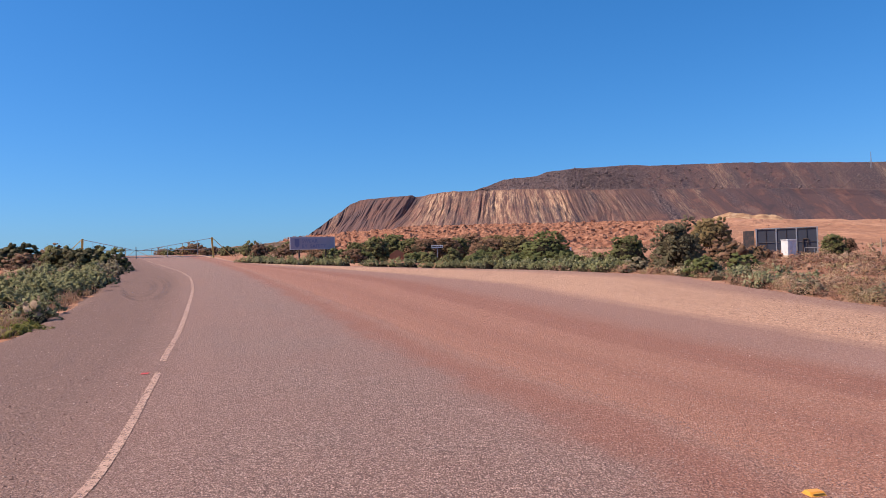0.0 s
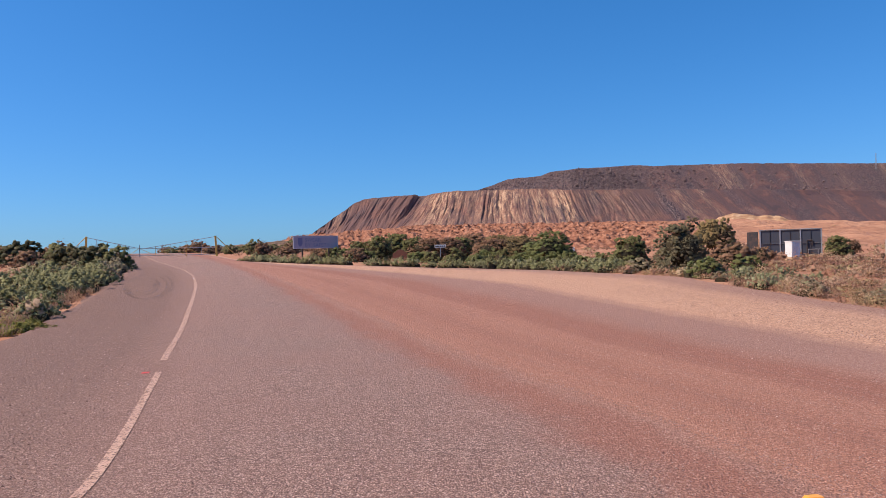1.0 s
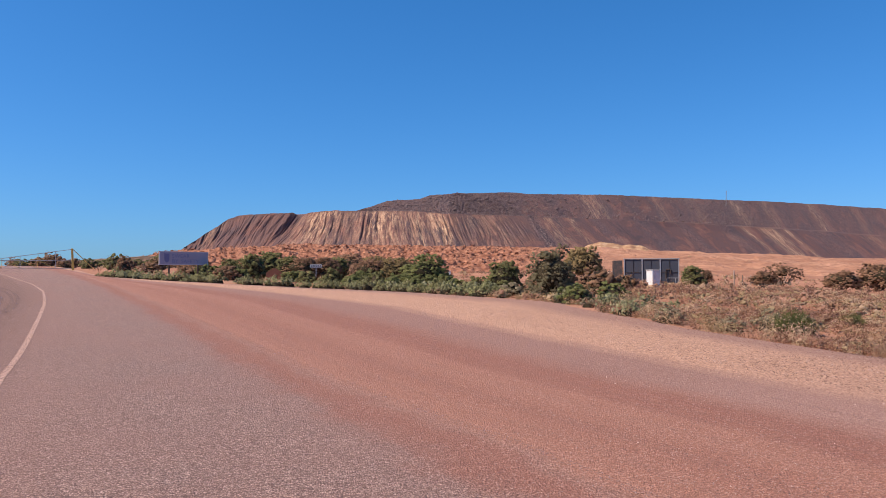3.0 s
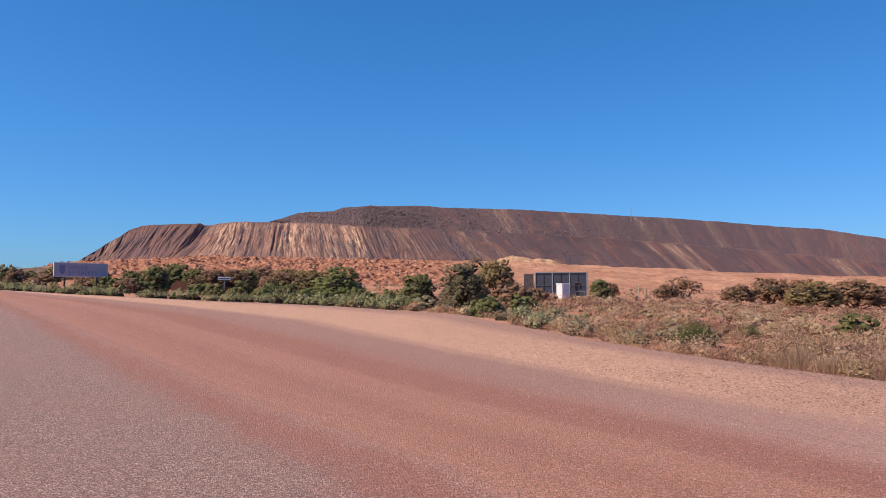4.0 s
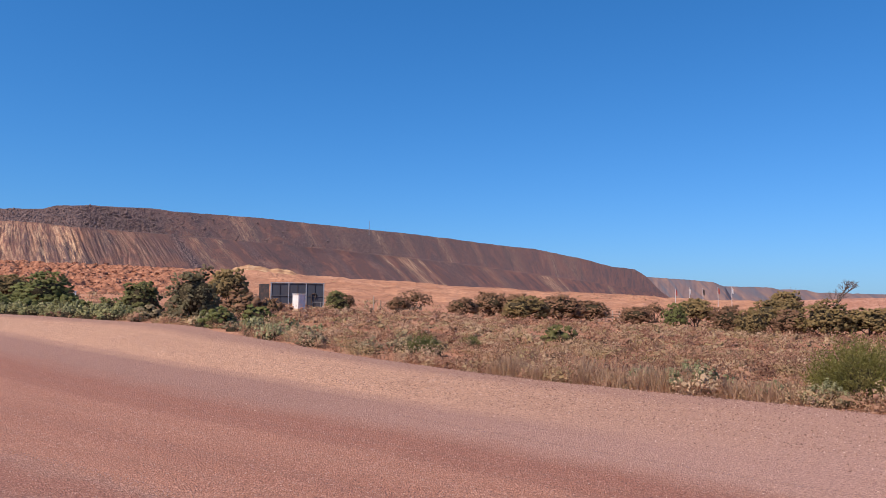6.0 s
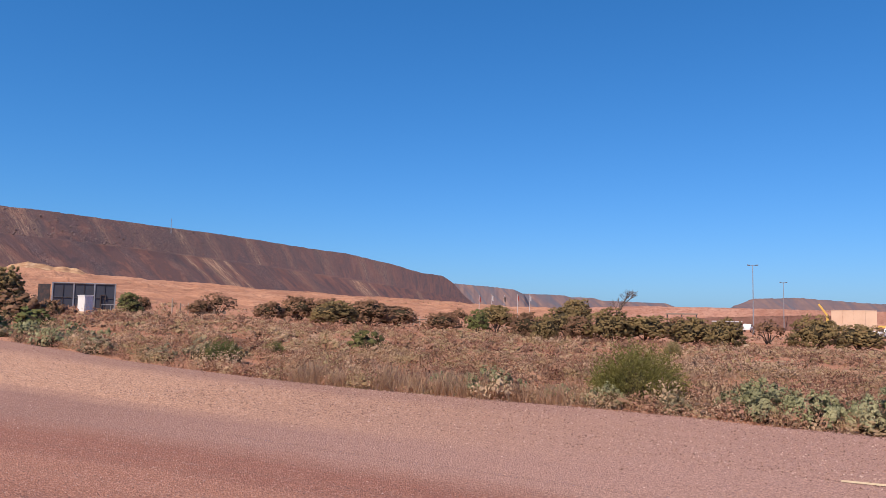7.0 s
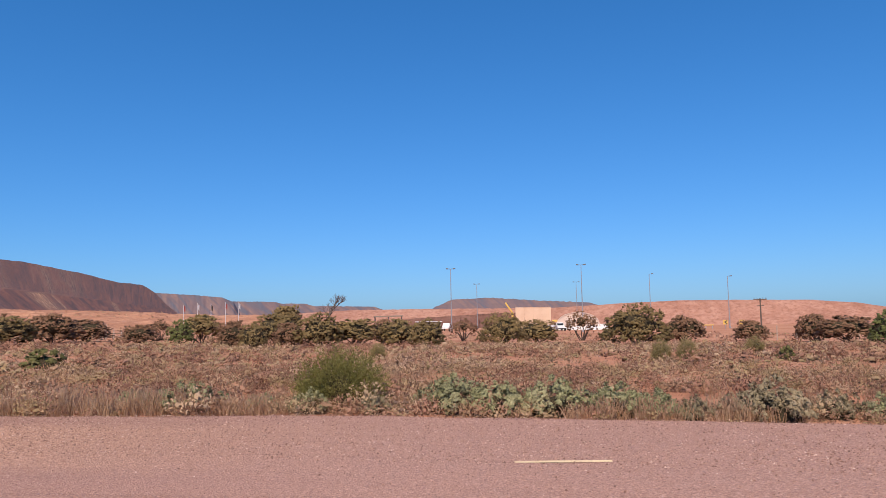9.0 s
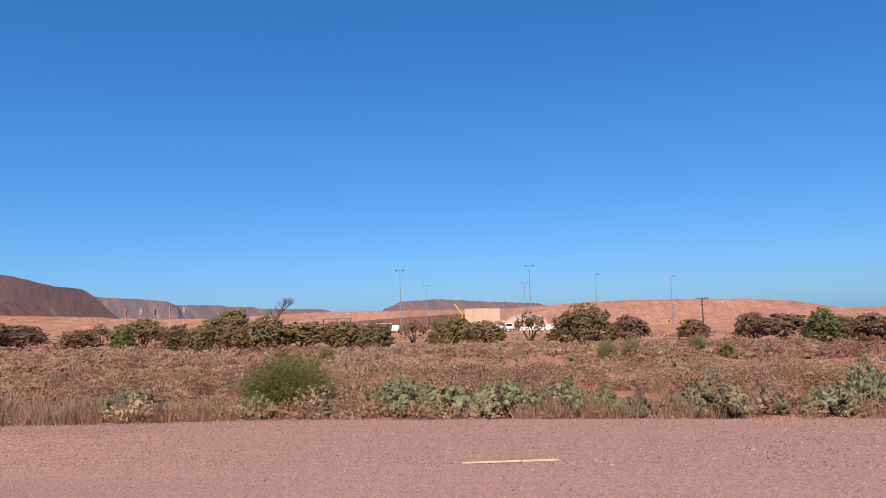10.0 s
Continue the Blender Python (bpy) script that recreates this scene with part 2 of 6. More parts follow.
def bank_material():
    m = Nodes("tipped_earth", 0.95, 0, 0.1)
    o = m.coord.outputs["Object"]
    lumpy = m.attr("lumpy")
    n = m.noise(o, 0.05, 4)
    f = m.noise(o, 0.5, 5, 0.7)
    smooth = m.ramp(n, (0.35, rgb(0.45, 0.215, 0.128)), (0.65, rgb(0.56, 0.30, 0.188)))
    smooth = m.mix(m.ramp(m.noise(m.scaled(o, (0.3, 0.3, 4.0)), 0.8, 4), (0.5, 0.0), (0.7, 0.5)), smooth, rgb(0.38, 0.19, 0.125))
    smooth = m.mix(m.ramp(m.noise(o, 0.10, 6, 0.75), (0.46, 0.0), (0.60, 0.8)), smooth, rgb(0.34, 0.165, 0.105))
    smooth = m.mix(m.ramp(f, (0.50, 0.0), (0.68, 0.7)), smooth, rgb(0.29, 0.138, 0.090))
    drift = m.noise(m.scaled(o, (0.06, 0.06, 0.9)), 1.2, 5, 0.7, 0.8)
    smooth = m.mix(m.ramp(drift, (0.50, 0.0), (0.60, 0.6)), smooth, rgb(0.33, 0.155, 0.098))
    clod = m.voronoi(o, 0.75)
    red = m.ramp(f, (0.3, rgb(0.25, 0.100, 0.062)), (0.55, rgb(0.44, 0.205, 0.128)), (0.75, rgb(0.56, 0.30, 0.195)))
    # shade between the clods, coloured in where the bump dips
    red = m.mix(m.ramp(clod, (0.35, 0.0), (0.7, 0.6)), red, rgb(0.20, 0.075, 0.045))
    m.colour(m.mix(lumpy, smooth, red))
    m.bump(m.math("SUBTRACT", f, m.math("MULTIPLY", clod, m.math("MULTIPLY", lumpy, 1.2))), 0.9, 1.0)
    return m.mat


def mound_material(name="red_mound_earth", shade=1.0):
    m = Nodes(name, 0.95, 0, 0.1)
    o = m.coord.outputs["Object"]
    n = m.noise(o, 0.06, 5, 0.6)
    f = m.noise(o, 0.8, 5, 0.7)
    run = m.noise(m.scaled(o, (1.0, 1.0, 0.12)), 0.35, 4)
    c = m.ramp(n, (0.35, rgb(0.34, 0.160, 0.112)), (0.65, rgb(0.45, 0.235, 0.170)))
    c = m.mix(m.ramp(run, (0.45, 0.0), (0.7, 0.5)), c, rgb(0.54, 0.31, 0.23))
    c = m.mix(m.ramp(f, (0.46, 0.0), (0.66, 0.75)), c, rgb(0.24, 0.110, 0.075))
    level = m.noise(m.scaled(o, (0.05, 0.05, 1.6)), 0.9, 4, 0.6)
    c = m.mix(m.ramp(level, (0.52, 0.0), (0.68, 0.22)), c, rgb(0.29, 0.135, 0.095))
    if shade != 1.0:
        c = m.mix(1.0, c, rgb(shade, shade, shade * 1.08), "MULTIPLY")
    m.colour(c)
    m.bump(m.math("ADD", f, run), 0.8, 0.8)
    return m.mat


def far_material():
    m = Nodes("hazy_distant_rock", 0.95, 0, 0.1)
    o = m.coord.outputs["Object"]
    band = m.noise(m.scaled(m.coord.outputs["UV"], (70.0, 0.6, 1)), 1.0, 4, 0.6, 0.4)
    f = m.noise(o, 0.05, 4)
    pale = m.attr("pale")
    # rock tones greyed and blued: distance haze mixed into the colours
    c = m.ramp(band, (0.36, rgb(0.115, 0.108, 0.130)), (0.48, rgb(0.165, 0.115, 0.118)), (0.62, rgb(0.205, 0.132, 0.120)))
    c = m.mix(m.math("MULTIPLY", pale, m.ramp(band, (0.45, 0.0), (0.62, 1.0))), c, rgb(0.42, 0.245, 0.165))
    c = m.mix(m.ramp(f, (0.45, 0.0), (0.7, 0.4)), c, rgb(0.13, 0.095, 0.10))
    m.colour(c)
    m.bump(band, 0.5, 4.0)
    return m.mat


def rise_material():
    m = Nodes("scrubby_rise", 0.95, 0, 0.1)
    o = m.coord.outputs["Object"]
    f = m.noise(o, 0.55, 5, 0.7)
    c = m.ramp(f, (0.36, rgb(0.085, 0.062, 0.042)), (0.5, rgb(0.17, 0.11, 0.075)), (0.66, rgb(0.34, 0.19, 0.13)))
    m.colour(c)
    m.bump(f, 0.9, 1.2)
    return m.mat


def yellow_material():
    m = Nodes("yellow_spoil", 0.95, 0, 0.1)
    o = m.coord.outputs["Object"]
    n = m.noise(o, 0.35, 5, 0.65)
    m.colour(m.ramp(n, (0.36, rgb(0.30, 0.155, 0.090)), (0.52, rgb(0.42, 0.245, 0.135)), (0.70, rgb(0.58, 0.40, 0.26))))
    m.bump(n, 0.7, 0.6)
    return m.mat


def line_material(name, base, wear):
    m = Nodes(name, 0.75, 0, 0.3)
    o = m.coord.outputs["Object"]
    n = m.noise(o, 28, 5, 0.7)
    big = m.noise(o, 1.7, 3)
    c = m.mix(m.ramp(big, (0.4, 0.1), (0.7, 0.6)), rgb(*base), rgb(0.44, 0.255, 0.20))
    m.colour(c)
    m.plug(m.b.inputs["Alpha"], m.ramp(n, (wear - 0.06, 0.0), (wear + 0.06, 1.0)))
    m.bump(n, 0.3, 0.004)
    return m.mat


def bark_material():
    m = Nodes("bark", 0.9, 0, 0.1)
    n = m.noise(m.scaled(m.coord.outputs["Object"], (9, 9, 2)), 2.0, 5)
    m.colour(m.ramp(n, (0.3, rgb(0.055, 0.04, 0.032)), (0.7, rgb(0.17, 0.125, 0.10))))
    m.bump(n, 0.6, 0.02)
    return m.mat


def stone_material():
    m = Nodes("pebble", 0.9, 0, 0.2)
    f = m.noise(m.coord.outputs["Object"], 60, 3, 0.7)
    c = m.ramp(m.island(), (0.0, rgb(0.12, 0.070, 0.056)), (0.4, rgb(0.23, 0.130, 0.100)), (0.75, rgb(0.40, 0.245, 0.19)), (1.0, rgb(0.64, 0.46, 0.38)))
    m.colour(m.mix(m.ramp(f, (0.45, 0.0), (0.7, 0.4)), c, rgb(0.30, 0.13, 0.09)))
    m.bump(f, 0.4, 0.004)
    return m.mat


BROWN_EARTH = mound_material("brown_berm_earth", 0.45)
def shaded_twig_material():
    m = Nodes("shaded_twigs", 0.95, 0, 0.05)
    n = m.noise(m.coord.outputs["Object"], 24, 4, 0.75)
    # near-black brown: the shade among a crown's inner twigs, put into the colour
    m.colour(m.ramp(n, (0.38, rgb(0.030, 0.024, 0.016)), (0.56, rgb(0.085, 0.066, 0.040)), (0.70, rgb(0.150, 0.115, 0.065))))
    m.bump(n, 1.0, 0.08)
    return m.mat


SHADED_TWIGS = shaded_twig_material()
SOIL, ROAD, SCRUB, DUMP, BANK, YELLOW_SPOIL, BARK, MOUND, FAR_ROCK, RISE = soil_material(), road_material(), scrub_material(), dump_material(), bank_material(), yellow_material(), bark_material(), mound_material(), far_material(), rise_material()
LINE_WHITE, LINE_FAINT, LINE_CREAM = line_material("worn_line_paint", (0.52, 0.325, 0.245), 0.44), line_material("faint_line_paint", (0.50, 0.27, 0.20), 0.58), line_material("cream_line_paint", (0.76, 0.58, 0.34), 0.27)
LEAF_OLIVE = foliage("olive_leaves", (0.205, 0.145, 0.062), (0.380, 0.272, 0.118), (0.430, 0.255, 0.130), 0.32)
LEAF_RUSSET = foliage("russet_leaves", (0.215, 0.116, 0.070), (0.400, 0.228, 0.135), (0.450, 0.232, 0.138), 0.32)
LEAF_GREEN = foliage("green_leaves", (0.118, 0.132, 0.040), (0.245, 0.258, 0.088), (0.300, 0.258, 0.104), 0.3)
LEAF_DARK = foliage("dark_green_leaves", (0.103, 0.104, 0.034), (0.226, 0.208, 0.073), (0.285, 0.221, 0.098), 0.18)
LEAF_SALT = foliage("saltbush_leaves", (0.230, 0.228, 0.109), (0.540, 0.512, 0.282), (0.655, 0.564, 0.345), 0.2)
LEAF_GREY = foliage("grey_leaves", (0.25, 0.195, 0.115), (0.46, 0.375, 0.235), (0.50, 0.36, 0.23), 0.2)
LEAF_LIME = foliage("lime_leaves", (0.21, 0.20, 0.035), (0.40, 0.36, 0.085), (0.46, 0.36, 0.12), 0.25)
LEAF_STRAW = foliage("straw_blades", (0.43, 0.265, 0.165), (0.66, 0.455, 0.30), (0.50, 0.26, 0.165), 0.4)
STEEL = worn("galvanised_steel", (0.42, 0.42, 0.43), 0.45, 0.6)
PALE_STEEL = worn("pale_painted_steel", (0.62, 0.60, 0.62), 0.5, 0.0)
DARK_MESH = worn("dark_screen_panel", (0.058, 0.063, 0.084), 0.55, 0.0, (0.10, 0.08, 0.075), 0.5, 1.2)
WHITE_PAINT = worn("white_paint", (0.78, 0.77, 0.76), 0.5, 0.0, (0.45, 0.32, 0.25), 0.25)
SIGN_FACE = worn("faded_sign_face", (0.36, 0.35, 0.43), 0.55, 0.0, (0.30, 0.25, 0.28), 0.3, 1.5)
SIGN_BLUE = worn("faded_blue_letters", (0.17, 0.19, 0.33), 0.6, 0.0, (0.3, 0.28, 0.34), 0.35, 2.0)
BLACK_PAINT = worn("dark_paint", (0.035, 0.033, 0.035), 0.6)
YELLOW_PAINT = worn("yellow_paint", (0.66, 0.42, 0.10), 0.5, 0.0, (0.40, 0.22, 0.12), 0.35)
ORANGE_PLASTIC = worn("orange_plastic", (0.86, 0.36, 0.05), 0.35, 0.0, (0.5, 0.2, 0.1), 0.3, 20)
RED_PAINT = worn("red_paint", (0.62, 0.075, 0.065), 0.6)
TIMBER = worn("weathered_timber", (0.23, 0.18, 0.14), 0.85)
PALE_TIMBER = worn("pale_timber", (0.45, 0.36, 0.29), 0.85)
TAN_WALL = worn("tan_rendered_wall", (0.66, 0.46, 0.33), 0.9, 0.0, (0.45, 0.24, 0.15), 0.4, 0.4)
CANVAS = worn("pale_canvas", (0.68, 0.52, 0.43), 0.8, 0.0, (0.50, 0.33, 0.26), 0.4, 0.5)
RUST = worn("rusted_plate", (0.30, 0.13, 0.075), 0.85, 0.0, (0.18, 0.08, 0.05), 0.6, 2.0)
ROCK = worn("dump_boulder", (0.19, 0.135, 0.13), 0.95, 0.0, (0.20, 0.11, 0.08), 0.4, 0.6)
PEBBLE = stone_material()
CHIP = worn("bitumen_chip", (0.42, 0.28, 0.235), 0.8, 0.0, (0.16, 0.10, 0.085), 0.95, 30.0)
RUBBER = worn("tyre_rubber", (0.02, 0.02, 0.02), 0.8)
GLASS_DARK = worn("dark_window_glass", (0.02, 0.025, 0.03), 0.08, 0.0, (0.1, 0.07, 0.05), 0.1)
DEAD_WOOD = worn("dead_wood", (0.11, 0.085, 0.07), 0.9)
DARK_STEEL = worn("dull_dark_steel", (0.13, 0.13, 0.14), 0.6, 0.2)
DULL_RED = worn("faded_red_cloth", (0.42, 0.10, 0.085), 0.9)
MARK_DARK = line_material("tyre_mark", (0.15, 0.10, 0.09), 0.56)

# ---- shape of the land ----
SLOPE_AZ = np.array([-180, -130, -100, -80, -60, -45, -38, -25, -10, 0, 10, 17, 25, 60, 110, 180.0])
SLOPE = np.array([-.01, -.014, -.016, -.014, -.007, .002, .009, .024, .024, .026, .031, .032, .033, .02, .0, -.01])


def land(x, y):
    """Height of the ground."""
    x, y = np.asarray(x, float), np.asarray(y, float)
    r = np.hypot(x, y)
    s = np.interp(np.degrees(np.arctan2(-x, y)), SLOPE_AZ, SLOPE)
    k = np.where(r < 14, np.maximum(r - 4, 0) ** 2 / 20, r - 9)
    k = np.where(r > 100, 91 + 12 * (1 - np.exp(-(np.maximum(r, 100) - 100) / 12)), k)
    return s * k


def polar(az, r):
    return -math.sin(radians(az)) * r, math.cos(radians(az)) * r


def lattice(n, seed):
    return np.random.RandomState(seed).rand(n, n)


GRIDS = {}


def vnoise(x, y, seed=0):
    """Smooth value noise in 0..1 on arrays."""
    if seed not in GRIDS:
        GRIDS[seed] = lattice(128, seed + 17)
    g = GRIDS[seed]
    x, y = np.asarray(x, float), np.asarray(y, float)
    xi, yi = np.floor(x).astype(int), np.floor(y).astype(int)
    fx, fy = x - xi, y - yi
    fx, fy = fx * fx * (3 - 2 * fx), fy * fy * (3 - 2 * fy)
    a, b = g[xi % 128, yi % 128], g[(xi + 1) % 128, yi % 128]
    c, d = g[xi % 128, (yi + 1) % 128], g[(xi + 1) % 128, (yi + 1) % 128]
    return (a * (1 - fx) + b * fx) * (1 - fy) + (c * (1 - fx) + d * fx) * fy


def fractal(x, y, seed=0, octaves=4):
    total, amp, norm = 0, 1.0, 0.0
    for k in range(octaves):
        total = total + amp * vnoise(x * 2 ** k, y * 2 ** k, seed + k)
        norm += amp
        amp *= 0.5
    return total / norm


# ---- mesh helpers ----
def raw_mesh(name, verts, faces, mat=None, smooth=False, attrs=None, uv=None, inner=None, inner_faces=0, normals=None):
    """A mesh from arrays: verts (n, 3), faces (m, 3 or 4), with vertex normals where given."""
    verts, faces = np.asarray(verts, np.float32), np.asarray(faces, np.int32)
    me = bpy.data.meshes.new(name)
    k = faces.shape[1]
    me.vertices.add(len(verts))
    me.vertices.foreach_set("co", verts.ravel())
    me.loops.add(faces.size)
    me.loops.foreach_set("vertex_index", faces.ravel())
    me.polygons.add(len(faces))
    me.polygons.foreach_set("loop_start", np.arange(0, faces.size, k, dtype=np.int32))
    me.polygons.foreach_set("use_smooth", np.full(len(faces), smooth))
    for key, val in (attrs or {}).items():
        at = me.attributes.new(key, "FLOAT", "POINT")
        at.data.foreach_set("value", np.asarray(val, np.float32))
    if uv is not None:
        layer = me.uv_layers.new(name="UVMap")
        layer.data.foreach_set("uv", np.asarray(uv, np.float32)[faces.ravel()].ravel())
    me.update(calc_edges=True)
    if mat is not None:
        me.materials.append(mat)
    if inner is not None:
        me.materials.append(inner)
        me.polygons.foreach_set("material_index", (np.arange(len(faces)) < inner_faces).astype(np.int32))
    if normals is not None:
        me.normals_split_custom_set_from_vertices(np.asarray(normals, np.float32).tolist())
    return me


def grid_faces(rows, cols):
    i = np.arange(rows - 1)[:, None] * cols + np.arange(cols - 1)[None, :]
    return np.stack([i, i + 1, i + cols + 1, i + cols], -1).reshape(-1, 4)


def part(name, bm, material, parent=None, label=""):
    """Links a bmesh (or a mesh) as one mesh object under a thing or a part."""
    if isinstance(bm, bmesh.types.BMesh):
        me = bpy.data.meshes.new(name)
        bm.to_mesh(me)
        bm.free()
        me.materials.append(material)
    else:
        me = bm
        if material is not None and not me.materials:
            me.materials.append(material)
    ob = new(name, me)
    ob.parent = parent
    return tagged(ob, label=label) if label else ob


def thing(name, label, category, m=None, group=""):
    ob = new(name)
    ob.empty_display_size = 0.2
    if m is not None:
        ob.matrix_basis = m
    return tagged(ob, label, category, group)


def box(bm, size, m=None, bevel=0.0):
    made = bmesh.ops.create_cube(bm, size=1.0, matrix=(m or Matrix()) @ Matrix.Diagonal((*size, 1)))
    if bevel:
        edges = list({e for v in made["verts"] for e in v.link_edges})
        bmesh.ops.bevel(bm, geom=edges, offset=bevel, segments=2, affect="EDGES", profile=0.5)
    return bm


def boxed(size, at=(0, 0, 0), rot=(0, 0, 0), bevel=0.01):
    return box(bmesh.new(), size, pose(*at, *rot), bevel)


def tube(bm, a, b, r0, r1=None, sides=8):
    a, b = Vector(a), Vector(b)
    m = Matrix.Translation((a + b) / 2) @ (b - a).to_track_quat("Z", "Y").to_matrix().to_4x4()
    bmesh.ops.create_cone(bm, cap_ends=True, segments=sides, radius1=r0, radius2=r0 if r1 is None else r1, depth=(b - a).length, matrix=m)
    return bm


def rod(a, b, r0, r1=None, sides=8):
    return tube(bmesh.new(), a, b, r0, r1, sides)


# ---- ground, road and lines ----
def build_ground():
    az = np.arange(-180, 180.01, 1.0)
    r = np.concatenate([[0.0], np.linspace(1.5, 30, 40), np.geomspace(31, 130, 50), np.geomspace(140, 4600, 30)])
    a, rr = np.meshgrid(np.radians(az), r, indexing="ij")
    x, y = -np.sin(a) * rr, np.cos(a) * rr
    z = land(x, y) + np.where((rr > 10) & (rr < 140), (fractal(x * 0.35, y * 0.35, 5) - 0.5) * 0.10, 0) - 0.05
    ob = new("ground", raw_mesh("ground", np.stack([x, y, z], -1).reshape(-1, 3), grid_faces(*x.shape)[:, ::-1], SOIL, True))
    return tagged(ob, "red sandy soil with scattered stones and low growth", "ground", kind="structure")


ROAD_Y = np.array([-40, 0, 5, 7, 10, 12, 15, 18.5, 22, 28, 31, 37, 40, 44, 47, 52, 60, 63, 70, 80, 100, 140.0])
EDGES = (
    np.interp(ROAD_Y, (-40, 5, 13.7, 18.5, 22.5, 30.7, 44.3, 68.7, 85, 140), (-6.5, -7.2, -8.3, -9.9, -11.1, -14.1, -19.2, -29.8, -37, -61)),
    np.interp(ROAD_Y, (-40, 5.1, 6.9, 10, 11.2, 15.1, 21.2, 29.2, 37, 43.8, 52, 63, 79.5, 140), (-2.2, -2.53, -3.02, -3.88, -4.28, -5.43, -7.31, -9.84, -12.6, -15.4, -19.3, -24.6, -32.2, -59)),
    np.interp(ROAD_Y, (-40, 5, 6.1, 8.2, 10.4, 13.6, 18.2, 27.8, 42.8, 61.6, 80, 140), (2.8, 2.2, 1.9, 1.3, .4, -.7, -2.3, -5.7, -11, -18.1, -25.9, -52)),
    np.interp(ROAD_Y, (-40, 4, 5.6, 7.9, 9.7, 12.7, 18.2, 31, 42, 51.6, 62, 80, 140), (7.0, 6.3, 6.1, 5.6, 4.9, 4.1, 2.9, -.6, -6, -12, -17.4, -25.2, -51.3)),
    np.interp(ROAD_Y, (-40, 5, 12, 14.5, 18.7, 27.8, 37.4, 47, 55, 62, 80, 140), (10, 8.6, 7.3, 6.8, 5.9, 4.6, .4, -6.6, -13, -16.8, -24.6, -50.8)),
    np.interp(ROAD_Y, (-40, -3.6, -.6, 3.1, 7.1, 10.9, 17.4, 21, 26.7, 31.5, 35, 39.5, 46, 49.7, 59.6, 80, 140), (15, 13.37, 13.17, 13.0, 12.5, 11.3, 9.9, 9.8, 9.9, 10.2, 8.3, 6.5, .55, -7, -16.2, -24.0, -50.2)),
)


def edge_at(k, y):
    return np.interp(y, ROAD_Y, EDGES[k])


def strip_points(y, u):
    """Plan x for strip coordinate u in 0..5 at y."""
    k = np.clip(np.floor(u).astype(int), 0, 4)
    lo = np.array([edge_at(i, y) for i in range(6)])
    idx = np.arange(len(np.atleast_1d(y)))
    return lo[k, idx] * (1 - (u - k)) + lo[k + 1, idx] * (u - k)


def road_z(x, y):
    return land(x, y) + 0.035 + (fractal(x * 0.8, y * 0.8, 9) - 0.5) * 0.020


def build_road():
    ys = np.concatenate([np.linspace(-40, 0, 41), np.linspace(0.25, 60, 240), np.linspace(60.5, 140, 120)])
    us = np.linspace(0, 5, 71)
    yy, uu = np.meshgrid(ys, us, indexing="ij")
    xx = np.stack([strip_points(ys, np.full(len(ys), u)) for u in us], 1)
    rag = (fractal(yy * 1.1, uu * 0 + 3.0, 31) - 0.5) * 0.9
    xx = xx + np.where(uu < 0.01, -rag, 0) + np.where(uu > 4.99, rag, 0)
    zz = road_z(xx, yy)
    zz -= np.where((uu < 0.01) | (uu > 4.99), 0.10, 0)
    uv = np.stack([uu, (yy + 40) / 120], -1).reshape(-1, 2)
    ob = new("road", raw_mesh("road", np.stack([xx, yy, zz], -1).reshape(-1, 3), grid_faces(*xx.shape)[:, ::-1], ROAD, True, uv=uv))
    return tagged(ob, "sealed road dusted with red dirt, gravel shoulders", "road", kind="structure")


def ribbon(name, pts, width, mat, label, lift=0.006):
    """A painted line on the road along pts (x, y)."""
    pts = np.asarray(pts, float)
    d = np.gradient(pts, axis=0)
    d /= np.linalg.norm(d, axis=1)[:, None]
    nrm = np.stack([-d[:, 1], d[:, 0]], 1)
    cols = [pts + nrm * width * k for k in (0.5, 0.17, -0.17, -0.5)]
    v = np.stack(cols, 1)
    wob = (fractal(v[..., 0] * 9, v[..., 1] * 9, 12, 2) - 0.5) * 0.006
    z = road_z(v[..., 0], v[..., 1]) + lift
    ob = new(name, raw_mesh(name, np.dstack([v[..., 0] + wob, v[..., 1], z]).reshape(-1, 3), grid_faces(len(pts), 4), mat, True))
    return tagged(ob, label, "road marking", kind="structure")


